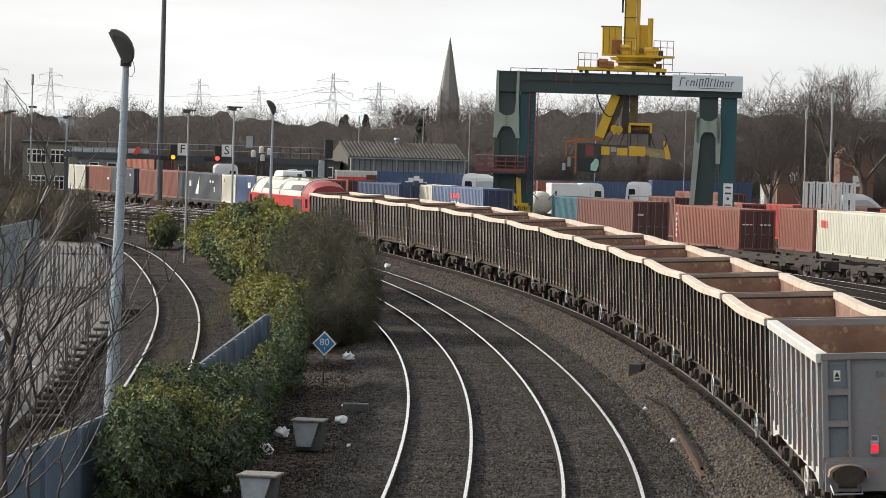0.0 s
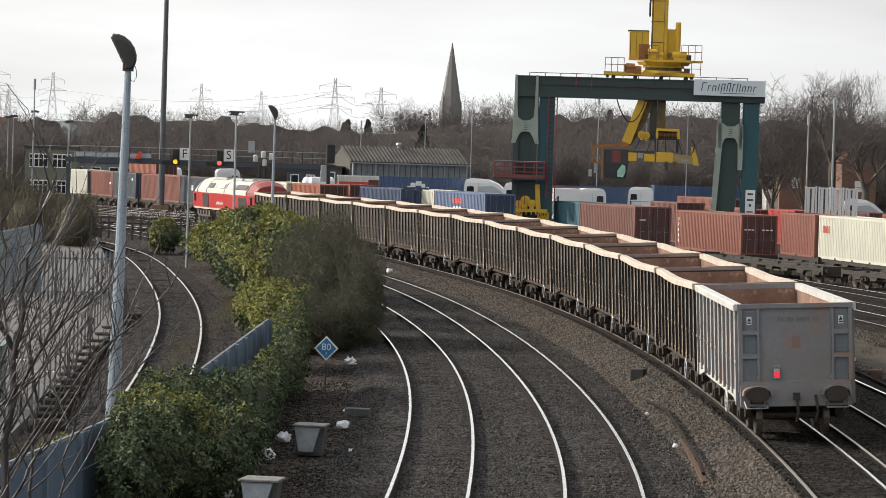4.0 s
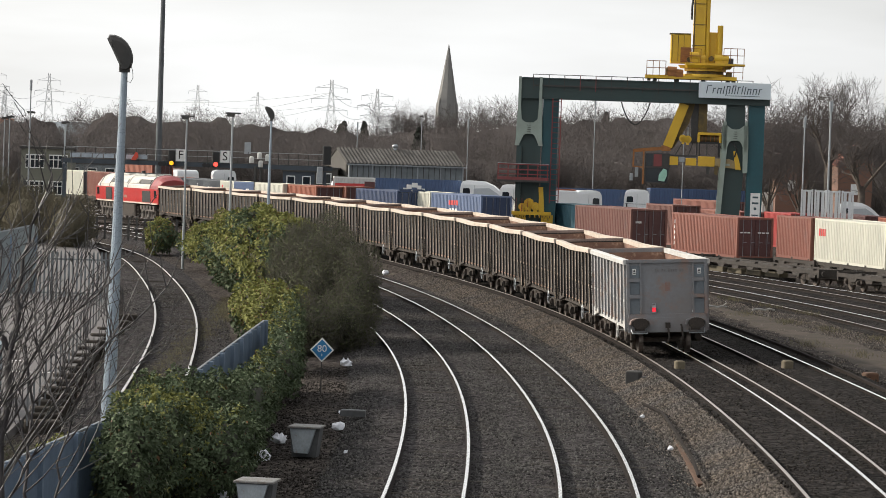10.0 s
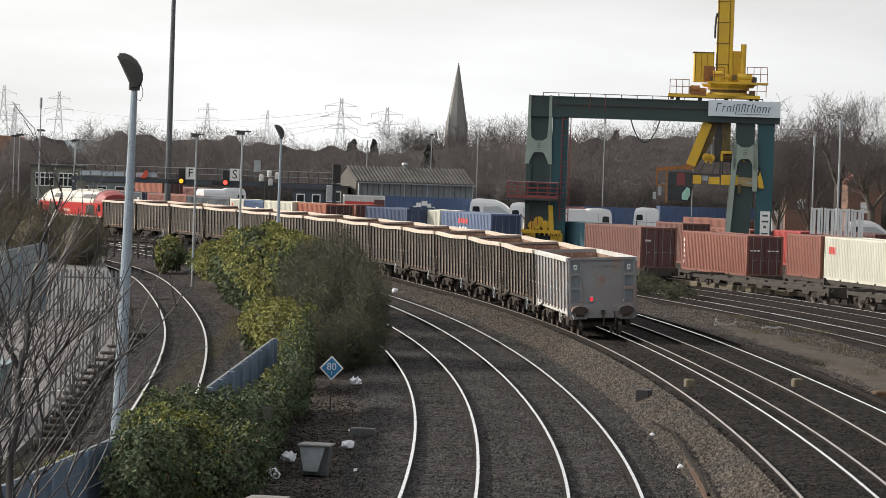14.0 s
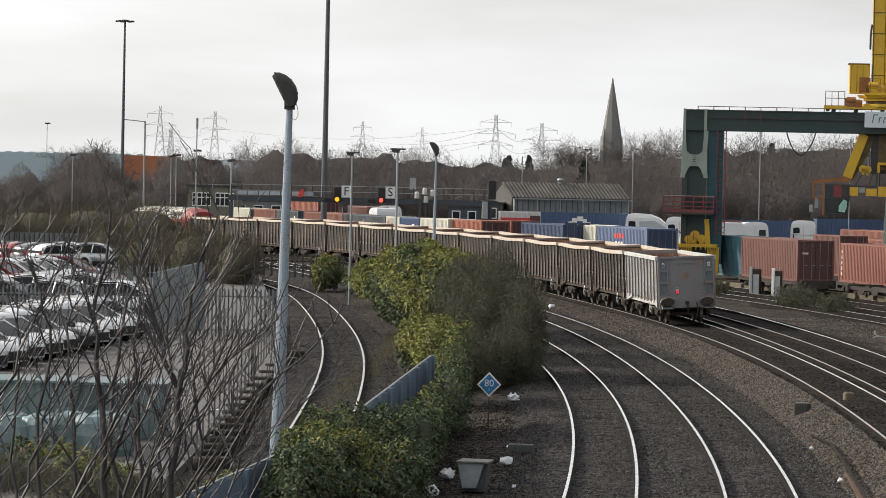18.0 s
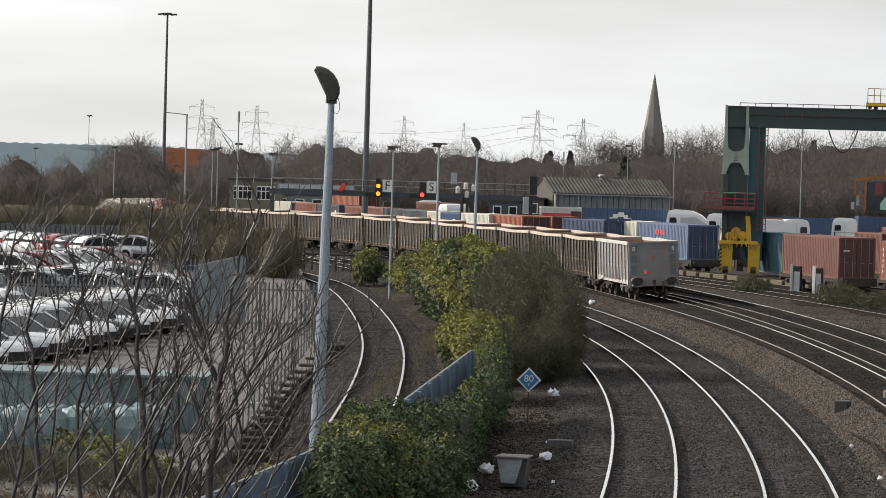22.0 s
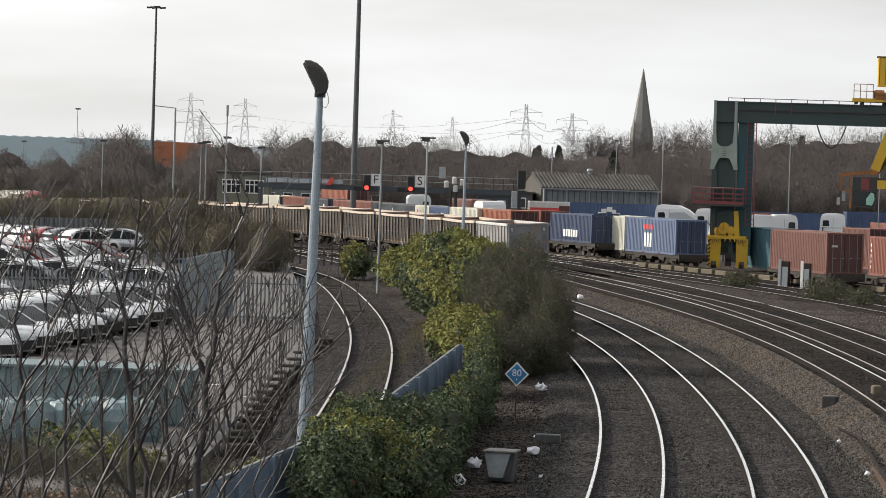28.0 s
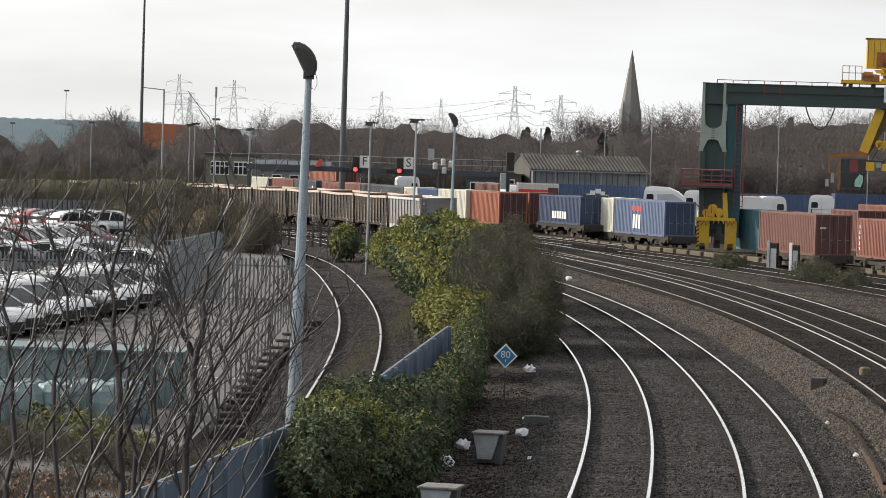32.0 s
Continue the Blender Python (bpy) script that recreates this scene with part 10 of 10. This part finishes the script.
def lorry_cab(x, y, ztop, rz, label, box=0.0, sleek=False):
    """Tractor unit with a sleeper cab and roof fairing; nose towards +Y."""
    g = yard(x, y)
    t = thing("lorry", pose(x, y, g, 0, 0, rz), label, "lorry", "white lorries")
    k = (ztop - g) / 3.7
    s = Shape()
    tail = ((-0.9 * k, 3.62 * k), (-1.6 * k, 3.32 * k), (-2.2 * k, 2.85 * k), (-2.75 * k, 2.35 * k), (-2.9 * k, 1.4 * k)) if sleek else ((-0.7 * k, 3.66 * k), (-1.02 * k, 3.56 * k), (-1.15 * k, 3.3 * k), (-1.15 * k, 1.4 * k))
    s.prism([(tail[-1][0], 0.75 * k), (1.0 * k, 0.6 * k), (1.12 * k, 1.7 * k), (1.06 * k, 2.95 * k), (1.0 * k, 3.35 * k), (0.86 * k, 3.60 * k), (0.5 * k, 3.70 * k), *tail], "x", -1.2, 1.2)
    s.v = [(a * (0.93 if c > 3.5 * k else 1.0), b, c) for a, b, c in s.v]
    part("cab", s, M_CABW, t, "white sleeper cab with a roof fairing")
    for sx in (-1, 1):
        s = Shape()
        s.prism([(0.24 * k, 2.56 * k), (0.84 * k, 2.53 * k), (0.82 * k, 3.04 * k), (0.36 * k, 3.07 * k), (0.26 * k, 2.97 * k)], "x", sx * 1.2 - 0.02, sx * 1.2 + 0.02)
        part("side_window", s, M_GLASS, t)
        if sleek:
            # grey panel puts sheen and shading of the white fairing into colour
            s = Shape()
            s.prism([(-0.05 * k, 3.05 * k), (-1.3 * k, 3.12 * k), (-1.95 * k, 2.72 * k), (-2.5 * k, 2.3 * k), (-0.05 * k, 2.3 * k)], "x", sx * 1.21 - 0.02, sx * 1.21 + 0.02)
            part("side_fairing", s, M_CABG, t, "silver-grey side fairing")
            s = Shape()
            s.prism([(0.98 * k, 2.18 * k), (-2.86 * k, 2.12 * k), (-2.86 * k, 2.22 * k), (0.98 * k, 2.28 * k)], "x", sx * 1.22 - 0.02, sx * 1.22 + 0.02)
            part("waist_stripe", s, M_DARK, t, "dark stripe along the waist")
        s = Shape()
        s.beam((sx * 1.205, -0.10 * k, 1.2 * k), (sx * 1.205, -0.10 * k, 3.3 * k), 0.02, 0.03)
        s.beam((sx * 1.205, -0.9 * k, 2.40 * k), (sx * 1.205, 1.0 * k, 2.40 * k), 0.02, 0.05)
        part("door_seam", s, M_GREY, t)
        s = Shape()
        s.box(sx * 1.32, 0.8 * k, 1.9 * k, 0.18, 0.12, 0.6)
        part("mirror", s, M_BLACK, t)
    s = Shape()
    s.add([(-1.05, 1.12 * k, 1.95 * k), (1.05, 1.12 * k, 1.95 * k), (0.98, 1.05 * k, 2.95 * k), (-0.98, 1.05 * k, 2.95 * k), (-1.05, 1.06 * k, 1.95 * k), (1.05, 1.06 * k, 1.95 * k), (0.98, 0.99 * k, 2.95 * k), (-0.98, 0.99 * k, 2.95 * k)],
          [(0, 1, 2, 3), (7, 6, 5, 4), (0, 4, 5, 1), (1, 5, 6, 2), (2, 6, 7, 3), (3, 7, 4, 0)])
    part("windscreen", s, M_GLASS, t)
    s = Shape()
    s.box(0, -1.6, 0.55, 0.9, 5.0, 0.3)
    part("chassis", s, M_DARK, t)
    for yy in (0.3, -3.2):
        for sx in (-1, 1):
            s = Shape()
            s.tube((sx * 0.8, yy, 0.5), (sx * 1.2, yy, 0.5), 0.5, 0.5, 16)
            part("wheel", s, M_TYRE, t)
    if box:
        s = Shape()
        s.bevel_box(0, -1.2 - box / 2, 1.1, 2.4, box, ztop - g - 1.2, 0.05)
        part("body_box", s, M_CABW, t)
    return t


for x, y, zt, rz, bx, lab in ((3.0, 328.27, 3.4, 85, 0, "white lorry tractor unit with a long sloping fairing"), (13.26, 311.66, 3.0, -80, 2.6, "white lorry with a rounded body"),
                              (19.01, 333.22, 3.0, 85, 0, "white lorry tractor unit facing the crane"), (6.67, 322.24, 3.2, 85, 0, "white lorry cab behind the crane leg"),
                              (-24.03, 371.36, 3.2, -80, 0, "white lorry behind the container row"),
                              (-32.18, 412.12, 3.2, -85, 3.0, "white box lorry behind the tall mast"), (19.23, 291.29, 2.2, 60, 0, "white cab among the red containers"),
                              (38.3, 318.0, 2.7, 86, 0, "white lorry tractor unit with a smooth sloping fairing")):
    lorry_cab(x, y, zt, rz, lab, bx, "fairing" in lab)
# the lorry that drives down the yard road, a container on its back
LORRY_END = Vector((-9.31, 317.86, 0))
yard_lorry = lorry_cab(LORRY_END.x, LORRY_END.y, yard(LORRY_END.x, LORRY_END.y) + 4.2, 204, "white lorry carrying a faded red-brown container down the yard", 0)
s = Shape()
s.bevel_box(0, -4.9, 1.55, 2.44, 6.06, 2.7, 0.05)
for i in range(20):
    for sx in (-1, 1):
        s.box(sx * 1.225, -2.15 - i * 0.29, 1.7, 0.05, 0.12, 2.4)
part("container_load", s, paint("brown"), yard_lorry, "faded red-brown ribbed container")
s = Shape()
s.box(0, -5.2, 0.95, 2.3, 7.0, 0.6)
part("load_bed", s, M_DARK, yard_lorry)
first_lorry = lorry_cab(LORRY_END.x - 6.0, LORRY_END.y + 14.0, yard(LORRY_END.x, LORRY_END.y) + 4.1, 204, "white lorry tractor unit driving down the yard road", 0)
# steel racks beside it
for i, (x, y) in enumerate(((29.35, 273.43), (30.32, 272.32), (31.28, 271.20), (32.23, 270.08))):
    zt = 4.14
    g = yard(x, y)
    t = thing("steel_rack", pose(x, y, g, 0, 0, -6), "off-white steel rack frame standing upright", "rack", "steel racks")
    for ax, ay in product((-0.42, 0.42), (-0.5, 0.5)):
        s = Shape()
        s.box(ax, ay, 0, 0.14, 0.14, zt - g)
        part("rack_post", s, M_CABW, t)
    for ax in (-0.2, 0.18):
        s = Shape()
        s.box(ax, -0.46, 0.25, 0.24, 0.05, zt - g - 0.4)
        part("rack_slat", s, M_CABW, t)
    for z in (0.2, 1.3, zt - g - 0.12):
        s = Shape()
        s.beam((-0.42, -0.5, z), (0.42, -0.5, z), 0.12, 0.12)
        s.beam((-0.42, 0.5, z), (0.42, 0.5, z), 0.12, 0.12)
        part("rack_bar", s, M_CABW, t)
# brick houses glimpsed between the right-hand trees
M_BRICK = material("orange-brown house brick", (0.17, 0.098, 0.072), 0.9, 0, (0.16, 0.085, 0.06), 0.3, 0.3, 4.0, 0.05)
M_TILE = material("red roof tile", (0.28, 0.09, 0.06), 0.85, 0, (0.2, 0.07, 0.05), 0.3, 0.4, 4.0, 0.05)
for (x, y), w, h, lab in (((39.83, 387.96), 1.8, 8.21, "orange-brown brick house end behind the trees"), ((45.77, 377.23), 1.9, 8.00, "brick gable glimpsed between bare trees")):
    t = thing("house", pose(x, y, -0.9), lab, "house", "brick houses")
    s = Shape()
    s.prism([(-w, 0), (w, 0), (w, h - 1.0), (0, h + 0.9), (-w, h - 1.0)], "y", 0, 7)
    part("wall", s, M_BRICK, t)
    for sx in (-1, 1):
        s = Shape()
        s.add([(sx * (w + 0.25), -0.2, h - 1.2), (sx * (w + 0.25), 7.2, h - 1.2), (0, 7.2, h + 1.0), (0, -0.2, h + 1.0), (sx * (w + 0.25), -0.2, h - 1.05), (sx * (w + 0.25), 7.2, h - 1.05), (0, 7.2, h + 1.15), (0, -0.2, h + 1.15)],
              [(3, 2, 1, 0), (4, 5, 6, 7), (0, 1, 5, 4), (1, 2, 6, 5), (2, 3, 7, 6), (3, 0, 4, 7)])
        part("roof_slope", s, M_TILE, t)
    s = Shape()
    s.box(0, -0.03, h * 0.45, 0.9, 0.06, 1.2)
    part("window", s, M_FRAME, t)
    s = Shape()
    s.box(0.7, 3, h, 0.6, 0.6, 2.0)
    part("chimney", s, M_BRICK, t)



# ---------------------------------------------------------------- what moves
def motions():
    times = [0.0] + [2.0 * i for i in range(1, 16)] + [32.0]
    for ob, ahead, ln in TRAIN:
        walk(ob, [(t, train_pose(tail_at(t) + ahead, ln)) for t in times])
    beats = [0.0, 1.0, 2.0, 3.0, 3.5, 5.5, 6.0, 7.0, 8.0, 8.6, 9.0, 10.0, 11.0, 12.0, 13.0, 13.6, 16.0, 25.0, 28.0, 32.0]
    walk(gantry, [(t, crane_at(t)[0]) for t in beats])
    walk(trolley, [(t, crane_at(t)[1]) for t in beats])
    walk(shutter, [(0.0, pose(0, 0, 0)), (19.7, pose(0, 0, 0)), (19.9, pose(0, 0, 0.42)), (26.4, pose(0, 0, 0.42)), (26.6, pose(0, 0, 0)), (32.0, pose(0, 0, 0))])
    # two lorries come slowly down the yard road; u is the second at which a steady one would be there
    def road(u):
        return pose(LORRY_END.x - 0.936 * (32 - u), LORRY_END.y + 2.102 * (32 - u), yard(LORRY_END.x, LORRY_END.y), 0, 0, 204)
    walk(yard_lorry, [(t, road(u)) for t, u in ((0.0, 8.0), (10.0, 12.7), (13.0, 14.3), (16.0, 16.2), (19.5, 18.3), (22.0, 20.9), (25.0, 23.5), (28.0, 26.6), (30.0, 28.9), (32.0, 30.9))])
    walk(first_lorry, [(t, road(u)) for t, u in ((0.0, 25.8), (1.0, 26.6), (2.0, 27.4), (3.0, 28.1), (4.5, 29.2), (7.0, 31.0), (10.0, 32.4), (14.0, 33.0), (32.0, 33.0))])
    # added yellow disc slips inside the backboard at danger, baring the lit red lens
    walk(yellow_overlay, [(0.0, pose(0, 0, 0)), (26.4, pose(0, 0, 0)), (26.6, pose(0, 0.11, 0.55)), (32.0, pose(0, 0.11, 0.55))])


motions()
